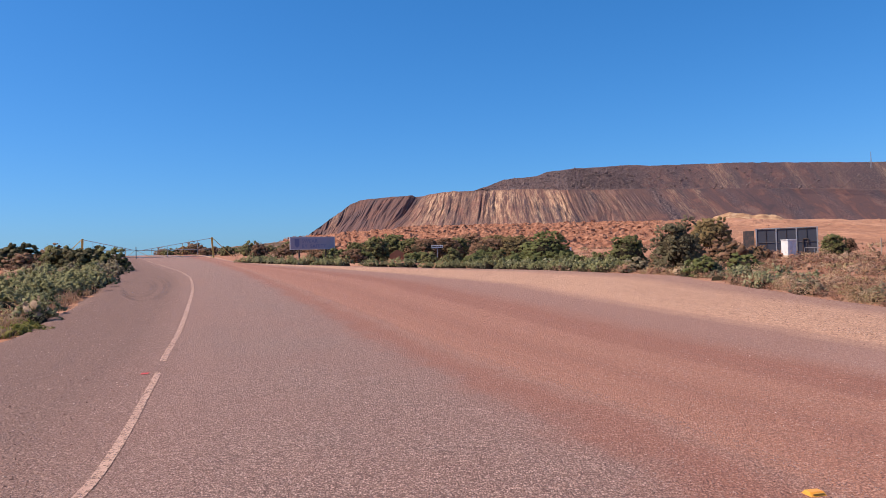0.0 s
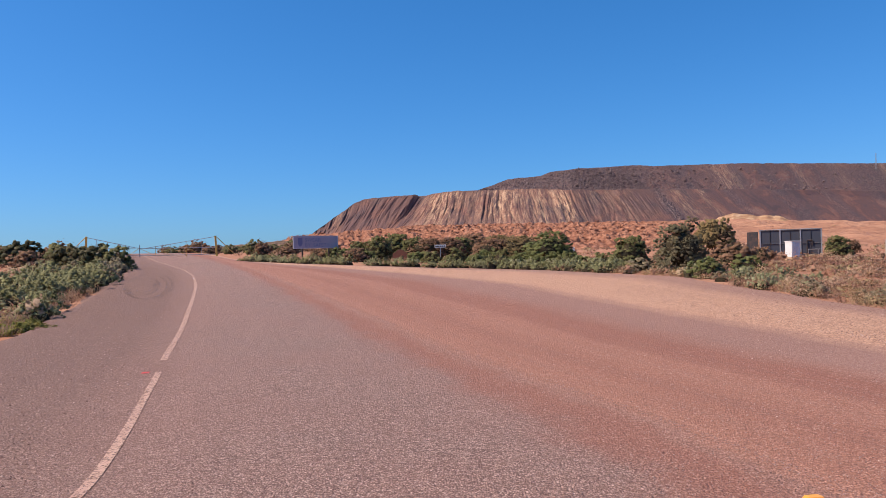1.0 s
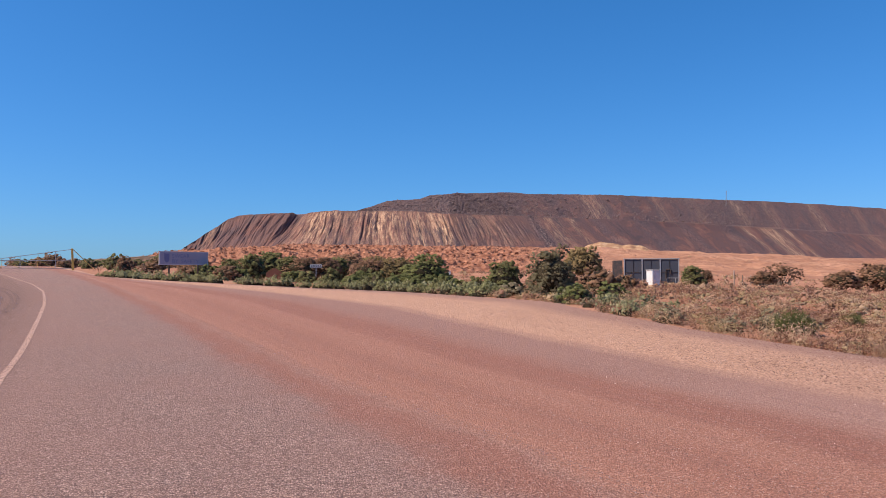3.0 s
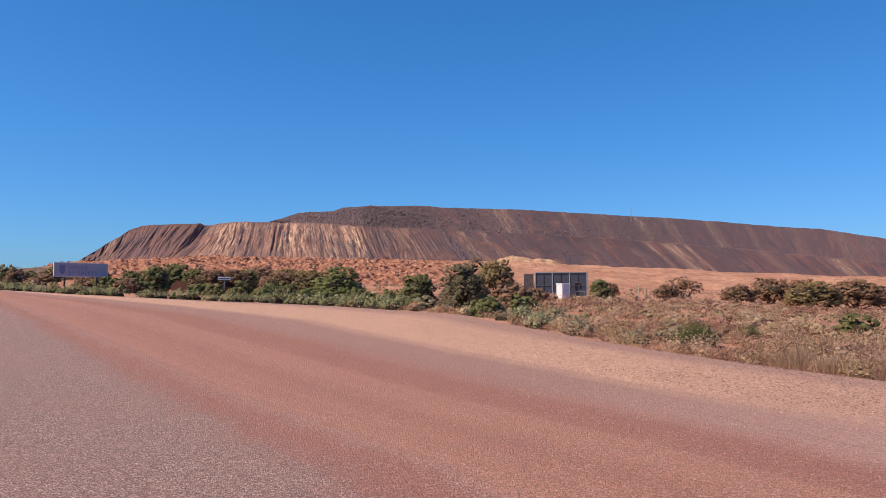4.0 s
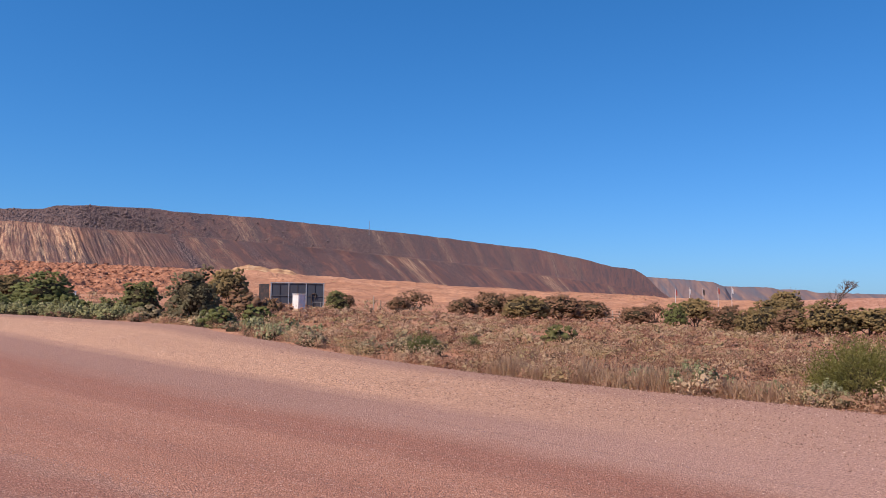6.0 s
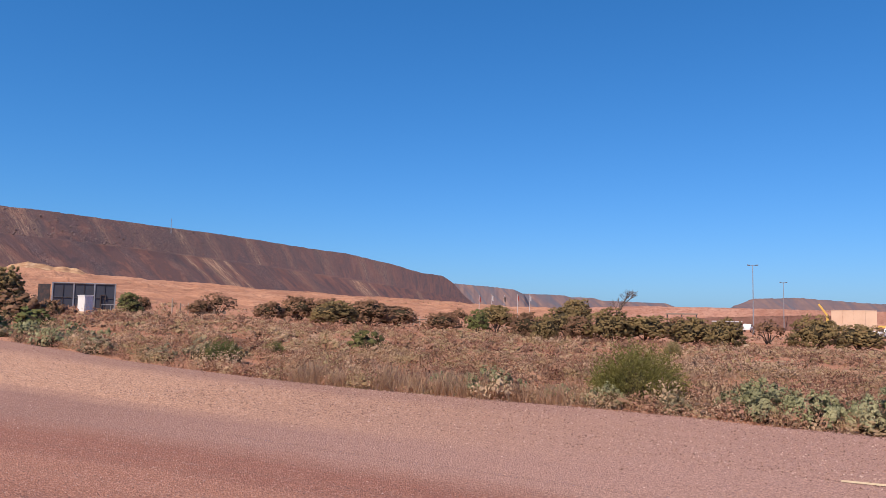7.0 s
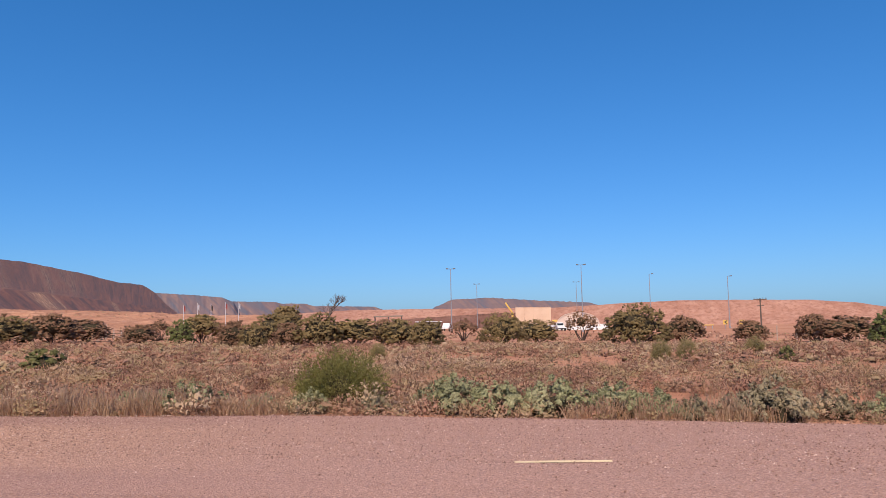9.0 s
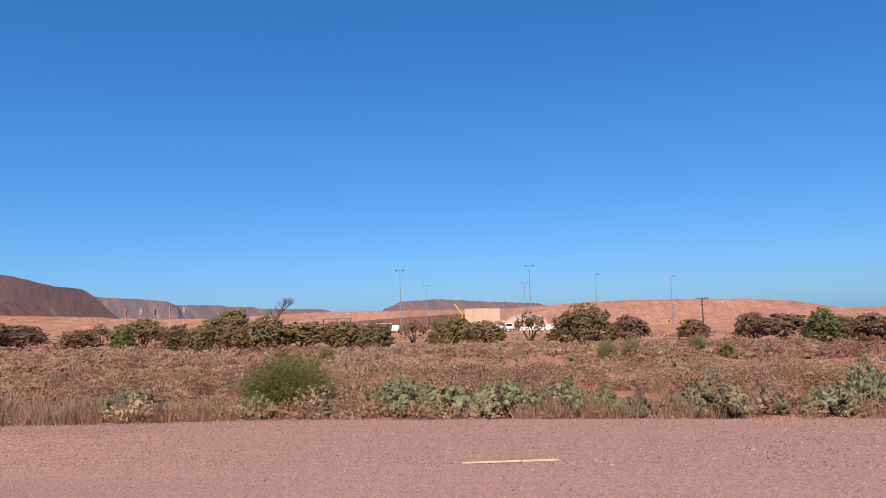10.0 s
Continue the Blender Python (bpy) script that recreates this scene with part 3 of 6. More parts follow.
def build_lines():
    for a, b in ((-40, 10.35), (11.25, 82)):
        ys = np.arange(a, b, 0.25)
        w = edge_at(1, ys) + 0.05 - 0.07 * np.exp(-((ys - 10.2) / 3.0) ** 2)
        for _ in range(4):
            w[1:-1] = (w[:-2] + 2 * w[1:-1] + w[2:]) / 4
        ribbon("edge_line", np.stack([w, ys], 1), 0.085 if b < 20 else 0.10, LINE_WHITE, "worn white edge line painted on the road")
    ys = np.linspace(1.04, 2.09, 14)
    ribbon("lane_dash", np.stack([9.12 - (ys - 1.05) * 0.28, ys], 1), 0.11, LINE_CREAM, "cream painted dash on dusty bitumen")
    ys = np.linspace(1.5, 9, 50)
    ribbon("faded_line", np.stack([6.7 - (ys - 4) * 0.18, ys], 1), 0.12, LINE_FAINT, "faded edge line under red dust")
    ys = np.linspace(4.2, 26, 90)
    ribbon("faded_line", np.stack([edge_at(2, ys) + 0.32, ys], 1), 0.13, LINE_FAINT, "faded lane line under red dust")
    for k, (cx, cy, rx, ry) in enumerate(((-12.3, 30.6, 0.85, 7.6), (-12.2, 30.0, 0.62, 5.6), (-12.5, 31.4, 0.95, 8.6), (-12.0, 29.6, 0.42, 3.8))):
        t = np.linspace(-3.0 + 0.25 * k, 3.0 - 0.3 * k, 80)
        ribbon("tyre_mark", np.stack([cx + rx * np.cos(t) - 0.385 * ry * np.sin(t), cy + ry * np.sin(t)], 1), 0.13, MARK_DARK, "dark curved tyre mark on the road", 0.004)
    t = np.linspace(-0.045, 0.055, 6)
    ribbon("paint_spot", np.stack([-4.15 + t, 10.20 + t * 0.2], 1), 0.13, RED_PAINT, "small red survey paint spot", 0.006)


def build_pebbles():
    """Loose stones lying on the shoulders and chips standing out of the bitumen."""
    rng = np.random.RandomState(4)
    base = np.array([(1, 0, 0), (-1, 0, 0), (0, 1, 0), (0, -1, 0), (0, 0, 1), (0, 0, -1)], float)
    bf = np.array([(0, 2, 4), (2, 1, 4), (1, 3, 4), (3, 0, 4), (2, 0, 5), (1, 2, 5), (3, 1, 5), (0, 3, 5)])

    def lay(name, label, x, y, size, mat):
        n = len(x)
        sc = size[:, None] * rng.uniform(0.6, 1.3, (n, 3))
        v = base[None] * sc[:, None, :] * rng.uniform(0.7, 1.2, (n, 6, 1)) * np.array([1, 1, 0.95])
        a = rng.rand(n) * 6.283
        c, s = np.cos(a)[:, None], np.sin(a)[:, None]
        v = np.stack([v[..., 0] * c - v[..., 1] * s + x[:, None], v[..., 0] * s + v[..., 1] * c + y[:, None], v[..., 2] + (road_z(x, y) + sc[:, 2] * 0.15)[:, None]], -1)
        f = (bf[None] + (np.arange(n) * 6)[:, None, None]).reshape(-1, 3)
        tagged(new(name, raw_mesh(name, v.reshape(-1, 3), f, mat)), label, "stones", kind="stuff")

    n = 30000
    y = np.where(rng.rand(n) < 0.75, rng.uniform(-5, 13, n), rng.uniform(8, 26, n))
    x = np.where(rng.rand(n) < 0.72, edge_at(5, y) - 0.1 - rng.rand(n) * 4.2, edge_at(2, y) + rng.rand(n) * (edge_at(5, y) - edge_at(2, y) - 0.2))
    lay("loose_stones", "loose pale and brown stones on the road shoulder", x, y, np.where(x > edge_at(4, y) - 1.2, 0.006 + 0.010 * rng.rand(n) ** 2, 0.004 + 0.006 * rng.rand(n) ** 3), PEBBLE)
    n = 7000
    y = 5 + 24 * rng.rand(n) ** 1.3
    x = edge_at(0, y) + 0.2 + rng.rand(n) * (edge_at(1, y) - edge_at(0, y) - 0.5)
    lay("verge_stones", "loose dark stones on the gravel verge", x, y, 0.005 + 0.009 * rng.rand(n) ** 2, PEBBLE)
    n = 9000
    y = 3.2 + 9.0 * rng.rand(n) ** 1.6
    x = -0.62 * y - 1 + rng.rand(n) * (1.0 * y + 3.0)
    lay("bitumen_chips", "small stone chips standing out of the bitumen", x, y, 0.0035 + 0.004 * rng.rand(n), CHIP)


def ico_points():
    bm = bmesh.new()
    bmesh.ops.create_icosphere(bm, subdivisions=1, radius=1.0)
    bm.verts.ensure_lookup_table()
    v = np.array([p.co[:] for p in bm.verts])
    f = np.array([[q.index for q in p.verts] for p in bm.faces])
    bm.free()
    return v, f


# ---- mine dump, banks and far hills ----
def wall_range(az):
    """Distance to the foot of the dump, whose front runs straight off to the right."""
    ax, ay, dx, dy = 75.0, 423.0, 844.0, 348.0
    t = np.tan(np.radians(-az))
    s = (t * ay - ax) / (dx - t * dy)
    r = np.hypot(ax + s * dx, ay + s * dy)
    left = 430 + 10 * ((az + 10) / 10) ** 2
    return np.where(az > -10, left, r)


LOW_AZ = np.array([-53.8, -52.0, -45, -37.3, -33.3, -29, -24.7, -20.3, -15.9, -11.6, -9.4, -7.3, -2.6, -1.2, .8, 1.46, 2, 4.6, 6, 6.7, 8.4, 10.2])
LOW_EL = np.array([0.3, 1.1, 2.1, 3.1, 3.5, 3.92, 4.24, 4.52, 4.74, 4.92, 4.98, 5.16, 5.18, 5.18, 5.0, 4.74, 4.97, 4.8, 4.66, 4.4, 3.25, 2.0])
TOP_AZ = np.array([-53.8, -52.6, -51.9, -51.0, -49.3, -46.7, -43.5, -41.3, -37.4, -33.3, -29, -22.5, -15.9, -14.6, -10.7, -8.5, -7.7, -5.2, -4, -2.55, 10.2])
TOP_EL = np.array([0.3, 1.3, 2.1, 2.74, 2.95, 3.62, 4.28, 4.48, 4.97, 5.41, 5.76, 6.27, 6.49, 6.61, 6.56, 6.39, 6.11, 5.96, 5.55, 5.1, 1.9])
FOOT_AZ = np.array([-68.0, -60.4, -56, -50.6, -44.9, -39.3, -33.2, -26.9, -23, -15.9, -9.9, -3.2, 2, 8, 11.0, 14.0, 17.0])
FOOT_EL = np.array([0.55, 0.40, 0.45, 0.80, 1.02, 1.27, 1.66, 1.91, 2.23, 2.33, 2.39, 2.5, 2.51, 2.12, 1.9, 1.0, 0.60])


def at_height(el, r):
    return 1.6 + np.tan(np.radians(el)) * r


def build_dump():
    az = np.linspace(10.2, -53.8, 1300)
    foot_r = wall_range(az)
    foot_z = at_height(np.interp(-az, -FOOT_AZ[::-1], FOOT_EL[::-1]) - 0.12, foot_r)
    gully = fractal(np.linspace(0, 140, len(az)), np.zeros(len(az)), 40, 3)
    rough_edge = (gully - 0.5) * 0.10
    low_el = np.interp(-az, -LOW_AZ[::-1], LOW_EL[::-1]) + rough_edge * np.interp(az, (-50, -30, -3), (0.2, 0.5, 1))
    top_el = np.interp(-az, -TOP_AZ[::-1], TOP_EL[::-1]) + rough_edge * 0.7
    repose = math.tan(radians(36)) * np.where(az > -10, np.interp(az, (-10, 0), (0.844, 1.0)), np.clip(np.sin(np.radians(az)) * 0.381 + np.cos(np.radians(az)) * 0.924, 0.25, 1.0))

    def crest(el, r0, z0):
        t = np.tan(np.radians(el))
        r = (1.6 - z0 + r0 * repose) / (repose - t)
        r = np.maximum(r, r0 + 0.5)
        return r, 1.6 + r * t

    r1, z1 = crest(low_el, foot_r, foot_z)
    r1b = r1 + np.interp(az, (-50, -30, 10), (1, 6, 14))
    top_el = np.maximum(top_el, np.degrees(np.arctan((z1 - 1.6) / r1b)) - 0.2)
    r2, z2 = crest(top_el, r1b, z1)
    z2 = np.where(z2 < z1, z1 - 0.5, z2)
    skew = np.interp(az, (-52, -47, -40, -30, -18, -8, -3, 2, 6, 10.2), (0.0, -0.9, -2.0, -2.4, -2.0, -0.8, 0.6, 1.9, 1.5, 0.0))
    rows, pale, rocky, uvs = [], [], [], []
    down = lambda values, k: np.interp(-(az + skew * k), -az, values)
    fr_s, fz_s = down(foot_r, 1.0), down(foot_z, 1.0)
    rb_s, zb_s = down(r1b, 0.5), down(z1, 0.5)
    metres = np.cumsum(np.concatenate([[0], np.hypot(np.diff(r1 * np.sin(np.radians(az))), np.diff(r1 * np.cos(np.radians(az))))]))
    def spot(at, width, amount):
        return np.exp(-((az - at) / width) ** 2) * amount

    light = (spot(-0.4, 1.2, 1.0) + spot(-4.8, 1.9, 0.75) + spot(-9.0, 0.7, 1.2) + spot(-7.4, 0.35, 0.8) + spot(7.6, 0.7, 0.35) + spot(-12.5, 2.2, 0.35) + spot(-17.5, 0.7, 0.5)
        + spot(-19.2, 0.3, 0.5) + spot(-31.6, 0.2, 0.6) + spot(-33.2, 0.5, 1.1) + spot(-34.4, 0.15, 0.8) + spot(-39.6, 0.5, 0.35) + spot(-44.2, 0.5, 1.0) + spot(-45.2, 0.12, 0.6) + spot(-49.0, 0.2, 0.5))
    light = light * np.interp(az, (-30, -24, -10, -6), (1.5, 1.0, 1.0, 1.25))
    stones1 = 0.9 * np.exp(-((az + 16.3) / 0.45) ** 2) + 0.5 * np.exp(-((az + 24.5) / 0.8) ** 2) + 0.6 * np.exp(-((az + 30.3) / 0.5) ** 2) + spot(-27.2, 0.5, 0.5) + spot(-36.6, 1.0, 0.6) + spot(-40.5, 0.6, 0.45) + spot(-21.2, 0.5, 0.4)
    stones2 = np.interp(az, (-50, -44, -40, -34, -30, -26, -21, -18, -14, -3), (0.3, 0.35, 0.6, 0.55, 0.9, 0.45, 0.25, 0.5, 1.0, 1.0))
    u = metres / 300.0

    def row(a, r, z, p, q, v):
        x, y = -np.sin(np.radians(a)) * r, np.cos(np.radians(a)) * r
        rows.append(np.stack([x, y, z], 1))
        pale.append(p * np.ones(len(az)))
        rocky.append(q * np.ones(len(az)))
        uvs.append(np.stack([u, np.full(len(az), v)], 1))

    notch = spot(1.5, 0.45, 1.0)
    gullied = np.interp(az, (-52, -40, -18, -10, 10), (0.10, 0.10, 0.20, 1.0, 1.0))
    for k in range(29):
        f = k / 28
        a = az + skew * (1 - f)
        wave = math.sin(math.pi * min(1, f * 1.03)) ** 0.5
        line = metres + (vnoise(metres / 20, np.full(len(az), f * 2.0), 51) - 0.5) * 4
        ridges = np.abs(2 * vnoise(line / 3.0, np.full(len(az), f * 1.3), 52) - 1) + 0.5 * np.abs(2 * vnoise(line / 1.4, np.full(len(az), f * 2.1), 53) - 1)
        cut = (0.9 - ridges) * 2.6 * wave * gullied + (fractal(metres / 34, np.full(len(az), f * 1.1), 55, 3) - 0.5) * 2.6 * wave * np.interp(az, (-50, -28), (0.3, 1.0))
        cut += notch * 6 * math.sin(math.pi * f * 0.6)
        lump = stones1 * fractal(metres / 2.5, np.full(len(az), f * 18), 60, 2) * 3.0
        r = fr_s + (r1 - fr_s) * f + cut - lump
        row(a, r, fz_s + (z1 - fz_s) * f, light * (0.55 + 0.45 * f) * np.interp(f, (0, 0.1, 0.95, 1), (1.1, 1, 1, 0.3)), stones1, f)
    for k in range(1, 22):
        f = k / 21
        lump = stones2 * (fractal(metres / 1.7, np.full(len(az), f * 30), 70, 2) - 0.4) * 1.6 * math.sin(math.pi * f)
        r = rb_s + (r2 - rb_s) * f - lump
        tan_patch = np.exp(-((az + 20.5) / 0.8) ** 2) * 0.55 + np.exp(-((az + 33.0) / 0.4) ** 2) * 0.4 + np.exp(-((az + 31.0) / 0.5) ** 2) * 0.3 + spot(-46.0, 0.8, 0.3) + spot(-25.5, 0.3, 0.4) + spot(-28.0, 0.5, 0.35) + spot(-30.9, 0.25, 0.6) + spot(-44.5, 0.35, 0.5) + spot(-36.0, 0.3, 0.7) + spot(-38.6, 0.25, 0.4) + spot(-41.5, 0.5, 0.4) + spot(-12.0, 0.5, 0.3)
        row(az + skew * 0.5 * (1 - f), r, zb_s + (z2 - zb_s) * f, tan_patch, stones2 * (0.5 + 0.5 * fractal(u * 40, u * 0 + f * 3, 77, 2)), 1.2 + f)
    row(az, r2 + 25, z2 - 0.4, 0, 0.3, 2.3)
    row(az, r2 + 220, z2 - 1.0, 0, 0.3, 2.6)
    row(az, r2 + 420, np.full(len(az), 0.0), 0, 0.3, 3.0)
    v = np.concatenate(rows)
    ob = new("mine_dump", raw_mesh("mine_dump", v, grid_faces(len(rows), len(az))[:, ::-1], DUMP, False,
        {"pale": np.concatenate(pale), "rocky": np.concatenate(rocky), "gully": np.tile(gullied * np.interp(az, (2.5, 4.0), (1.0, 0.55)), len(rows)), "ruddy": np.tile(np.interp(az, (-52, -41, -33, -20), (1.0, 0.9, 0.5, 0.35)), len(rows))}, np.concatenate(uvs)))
    tagged(ob, "long benched waste rock dump with eroded ochre streaks", "hill", kind="structure")
    # boulders on the upper tier
    rng = np.random.RandomState(8)
    base, bf = ico_points()
    vs, fs = [], []
    for n in range(2400):
        j = rng.randint(315, 880)
        if rng.rand() > stones2[j]:
            j = rng.randint(315, 505)
        f = rng.rand() ** 1.6 * 0.95 + 0.02
        a = az[j] + skew[j] * 0.5 * (1 - f)
        r, z = r1b[j] + (r2[j] - r1b[j]) * f - 0.1, z1[j] + (z2[j] - z1[j]) * f
        px, py = polar(a, r)
        s = rng.uniform(0.28, 0.55) * (1 + 1.2 * rng.rand() ** 4)
        vs.append(base * rng.uniform(0.6, 1.2, (len(base), 1)) * s * rng.uniform(0.7, 1.2, 3) + (px, py, z))
        fs.append(bf + n * len(base))
    ob = new("boulders", raw_mesh("boulders", np.concatenate(vs), np.concatenate(fs), ROCK))
    tagged(ob, "grey boulders tipped on the dump's upper tier", "boulders", kind="stuff")


BANK_GRID = np.zeros((130, 700, 3))


def build_bank():
    """The tipped earth bank in front of the dump: lumpy and red to the left, smooth and pink to the right."""
    az = np.linspace(17, -68, 700)
    top_el = np.interp(-az, -FOOT_AZ[::-1], FOOT_EL[::-1])
    near_r = np.interp(az, (-68, -50, -25, -10, 17), (190, 170, 120, 130, 150))
    far_r = np.interp(az, (-68, -50, -25, -10, 17), (420, 380, 250, 235, 240))
    z0 = land(-np.sin(np.radians(az)) * near_r, np.cos(np.radians(az)) * near_r) - 0.4
    z1 = at_height(top_el, far_r)
    lump_amt = np.interp(az, (-21, -15, 10, 15), (0.0, 1.0, 1.0, 0.5))
    rows, lum = [], []
    for k in range(130):
        f = k / 129
        r = near_r + (far_r - near_r) * f
        x, y = -np.sin(np.radians(az)) * r, np.cos(np.radians(az)) * r
        n = fractal(x * 0.40, y * 0.30, 80, 4)
        ridged = 1 - np.abs(2 * vnoise(x * 0.5 + y * 0.2, y * 0.22, 85) - 1)
        z = z0 + (z1 - z0) * f ** 1.1 + lump_amt * ((n - 0.5) * 3.0 + (ridged - 0.5) * 1.5) * min(1, 8 * f) * np.interp(f, (0.85, 1), (1, 0.35)) + (1 - lump_amt) * ((fractal(x * 0.06, y * 0.06, 90, 4) - 0.5) * 2.4 + (fractal(x * 0.22, y * 0.22, 94, 3) - 0.5) * 1.8) * min(1, 6 * f) * np.interp(f, (0.8, 1), (1, 0.45))
        rows.append(np.stack([x, y, z], 1))
        lum.append(lump_amt)
    for dr, dz in ((60, -1.5), (150, -2)):
        r = far_r + dr
        rows.append(np.stack([-np.sin(np.radians(az)) * r, np.cos(np.radians(az)) * r, z1 + dz], 1))
        lum.append(lump_amt)
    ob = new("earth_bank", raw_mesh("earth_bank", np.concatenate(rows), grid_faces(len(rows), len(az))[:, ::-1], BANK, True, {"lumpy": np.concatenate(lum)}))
    tagged(ob, "tipped red earth bank at the foot of the dump", "earth bank", kind="structure")
    # clods lying on the lumpy part
    rng = np.random.RandomState(18)
    base, bf = ico_points()
    grid = np.stack(rows[:130])
    BANK_GRID[:] = grid
    vs, fs = [], []
    for n in range(1900):
        k, j = rng.randint(10, 129), rng.randint(30, 310)
        if rng.rand() > lump_amt[j]:
            continue
        s = rng.uniform(0.18, 0.42) * (1 + rng.rand() ** 4)
        vs.append(base * rng.uniform(0.6, 1.25, (len(base), 1)) * s * np.array([1.2, 1.2, 0.8]) + grid[k, j])
        fs.append(bf + (len(vs) - 1) * len(base))
    v = np.concatenate(vs)
    ob = new("earth_clods", raw_mesh("earth_clods", v, np.concatenate(fs), BANK, False, {"lumpy": np.ones(len(v))}))
    tagged(ob, "red earth clods tipped over the bank", "clods", kind="stuff")


def ridge(name, label, azs, els, near, deep, base_el, mat, lumpy=0.0, rough=0.1, attrs=("lumpy",), steep=0.5, pale=0.0):
    """A long hill whose skyline is given by bearing and elevation, near metres away."""
    az = np.linspace(azs[0], azs[-1], 220)
    el = np.interp(-az, [-a for a in azs], els) + (fractal(np.linspace(0, 60, len(az)), np.zeros(len(az)), 91, 4) - 0.5) * rough
    rows, vals, uvs = [], {k: [] for k in attrs}, []
    zc = at_height(el, near + deep * steep)
    zb = at_height(np.interp(-az, [-azs[0], -azs[-1]], base_el), near)
    for k in range(16):
        f = k / 15
        r = near + deep * steep * f + (fractal(np.linspace(0, 70, len(az)), np.full(len(az), f * 3), 95, 3) - 0.5) * deep * 0.05 * math.sin(math.pi * f)
        rows.append(np.stack([-np.sin(np.radians(az)) * r, np.cos(np.radians(az)) * r, zb + (zc - zb) * f], 1))
        uvs.append(np.stack([az / 40 - 0.035 * (f if f < 1 else 1), np.full(len(az), f)], 1))
    for f, dz in ((0.7, 0), (1.0, -6)):
        r = near + deep * (steep + (1 - steep) * f) + 40 * f
        rows.append(np.stack([-np.sin(np.radians(az)) * r, np.cos(np.radians(az)) * r, zc + dz], 1))
        uvs.append(np.stack([az / 40 - 0.035 * (f if f < 1 else 1), np.full(len(az), 1 + f)], 1))
    stripes = np.clip(fractal(np.linspace(0, 40, len(az)), np.zeros(len(az)), 99, 2) * 1.6 - 0.5, 0, 1)
    values = {"lumpy": np.tile(np.full(len(az), lumpy), len(rows)), "pale": np.tile(stripes * pale, len(rows)), "rocky": np.zeros(len(az) * len(rows))}
    ob = new(name, raw_mesh(name, np.concatenate(rows), grid_faces(len(rows), len(az))[:, ::-1], mat, True, {k: values[k] for k in attrs}, np.concatenate(uvs)))
    return tagged(ob, label, "hill", kind="structure")


def build_far_hills():
    rock = ("pale", "rocky")
    ridge("far_dump", "distant waste rock dump with grey and ochre bands", (-47.0, -51.8, -54.8, -56.5, -57.3, -57.9), (2.3, 2.17, 1.97, 1.80, 1.45, 0.3), 1500, 260, (0.5, 0.3), FAR_ROCK, attrs=rock, pale=0.6, rough=0.05)
    ridge("far_terrace", "distant pink and grey mine terrace", (-55.0, -57.2, -60.4, -60.7, -62.6, -63.1, -67.8, -68.6, -69.2), (1.45, 1.5, 1.42, 1.30, 1.25, 1.08, 0.96, 0.66, 0.2), 1800, 300, (0.3, 0.1), FAR_ROCK, attrs=rock, pale=0.5, rough=0.06)
    ridge("far_mesa", "distant flat-topped dark hill", (-71.8, -72.5, -73.8, -76.9, -80, -84.3, -84.9, -86.5), (0.4, 0.85, 1.39, 1.48, 1.22, 0.97, 0.78, 0.3), 1700, 300, (0.1, 0.0), FAR_ROCK, attrs=rock, rough=0.09)
    ridge("pink_bank", "long low bank of pink earth", (-60.0, -66, -70, -74, -77, -80, -83), (0.45, 0.72, 0.72, 0.70, 0.66, 0.66, 0.4), 235, 50, (-1.2, -1.4), MOUND, 0.45, 0.05)
    ridge("red_mound", "smooth mound of red tipped earth", (-78.0, -81, -84.9, -86.5, -90.6, -94.7, -99.3, -102.3, -104, -105.7, -108, -114, -125), (0.3, 0.62, 0.76, 0.86, 0.97, 0.92, 0.80, 0.53, 0.2, -0.12, -0.42, -0.45, -0.45), 215, 40, (-1.6, -1.6), MOUND, 0.55, 0.04)
    ridge("scrubby_rise", "low rise dark with scrub beyond the gate", (34.0, 27, 22.5, 20.5, 17.5, 15, 12.5, 10.5, 8.0), (0.9, 1.0, 0.70, 0.85, 1.20, 1.40, 1.60, 1.60, 1.2), 150, 60, (0.3, 0.3), RISE, 0.0, 0.10)
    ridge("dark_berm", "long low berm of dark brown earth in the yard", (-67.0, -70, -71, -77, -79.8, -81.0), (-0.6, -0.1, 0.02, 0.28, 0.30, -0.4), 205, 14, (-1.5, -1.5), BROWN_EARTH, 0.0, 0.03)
    # yellow spoil heap in front of the dump
    rng = np.random.RandomState(2)
    n = 60
    a = np.linspace(-20.0, -25.6, n)
    crest = np.interp(-a, (20.0, 20.6, 21.6, 23.4, 24.4, 25.6), (1.9, 2.35, 2.62, 2.36, 2.34, 1.85)) + (fractal(np.arange(n) * 0.18, np.zeros(n), 7, 4) - 0.5) * 0.22
    rows = []
    for k, f in enumerate(np.linspace(0, 1, 14)):
        r = 238 + 16 * f + (fractal(np.arange(n) * 0.15, np.full(n, k * 0.3), 6, 4) - 0.5) * 5
        z = at_height(1.75, r) + (at_height(crest, 254) - at_height(1.75, 238)) * f ** 0.8
        rows.append(np.stack([-np.sin(np.radians(a)) * r, np.cos(np.radians(a)) * r, z], 1))
    r = 268
    rows.append(np.stack([-np.sin(np.radians(a)) * r, np.cos(np.radians(a)) * r, np.full(n, at_height(1.5, 268.0))], 1))
    ob = new("spoil_heap", raw_mesh("spoil_heap", np.concatenate(rows), grid_faces(len(rows), n)[:, ::-1], YELLOW_SPOIL, True))
    tagged(ob, "pale yellow spoil heap on the red bank", "spoil heap", kind="structure")


build_ground()
build_road()
build_lines()
build_pebbles()
build_dump()
build_bank()
build_far_hills()


# ---- plants ----
def unit(v):
    return v / np.maximum(np.linalg.norm(v, axis=-1, keepdims=True), 1e-6)


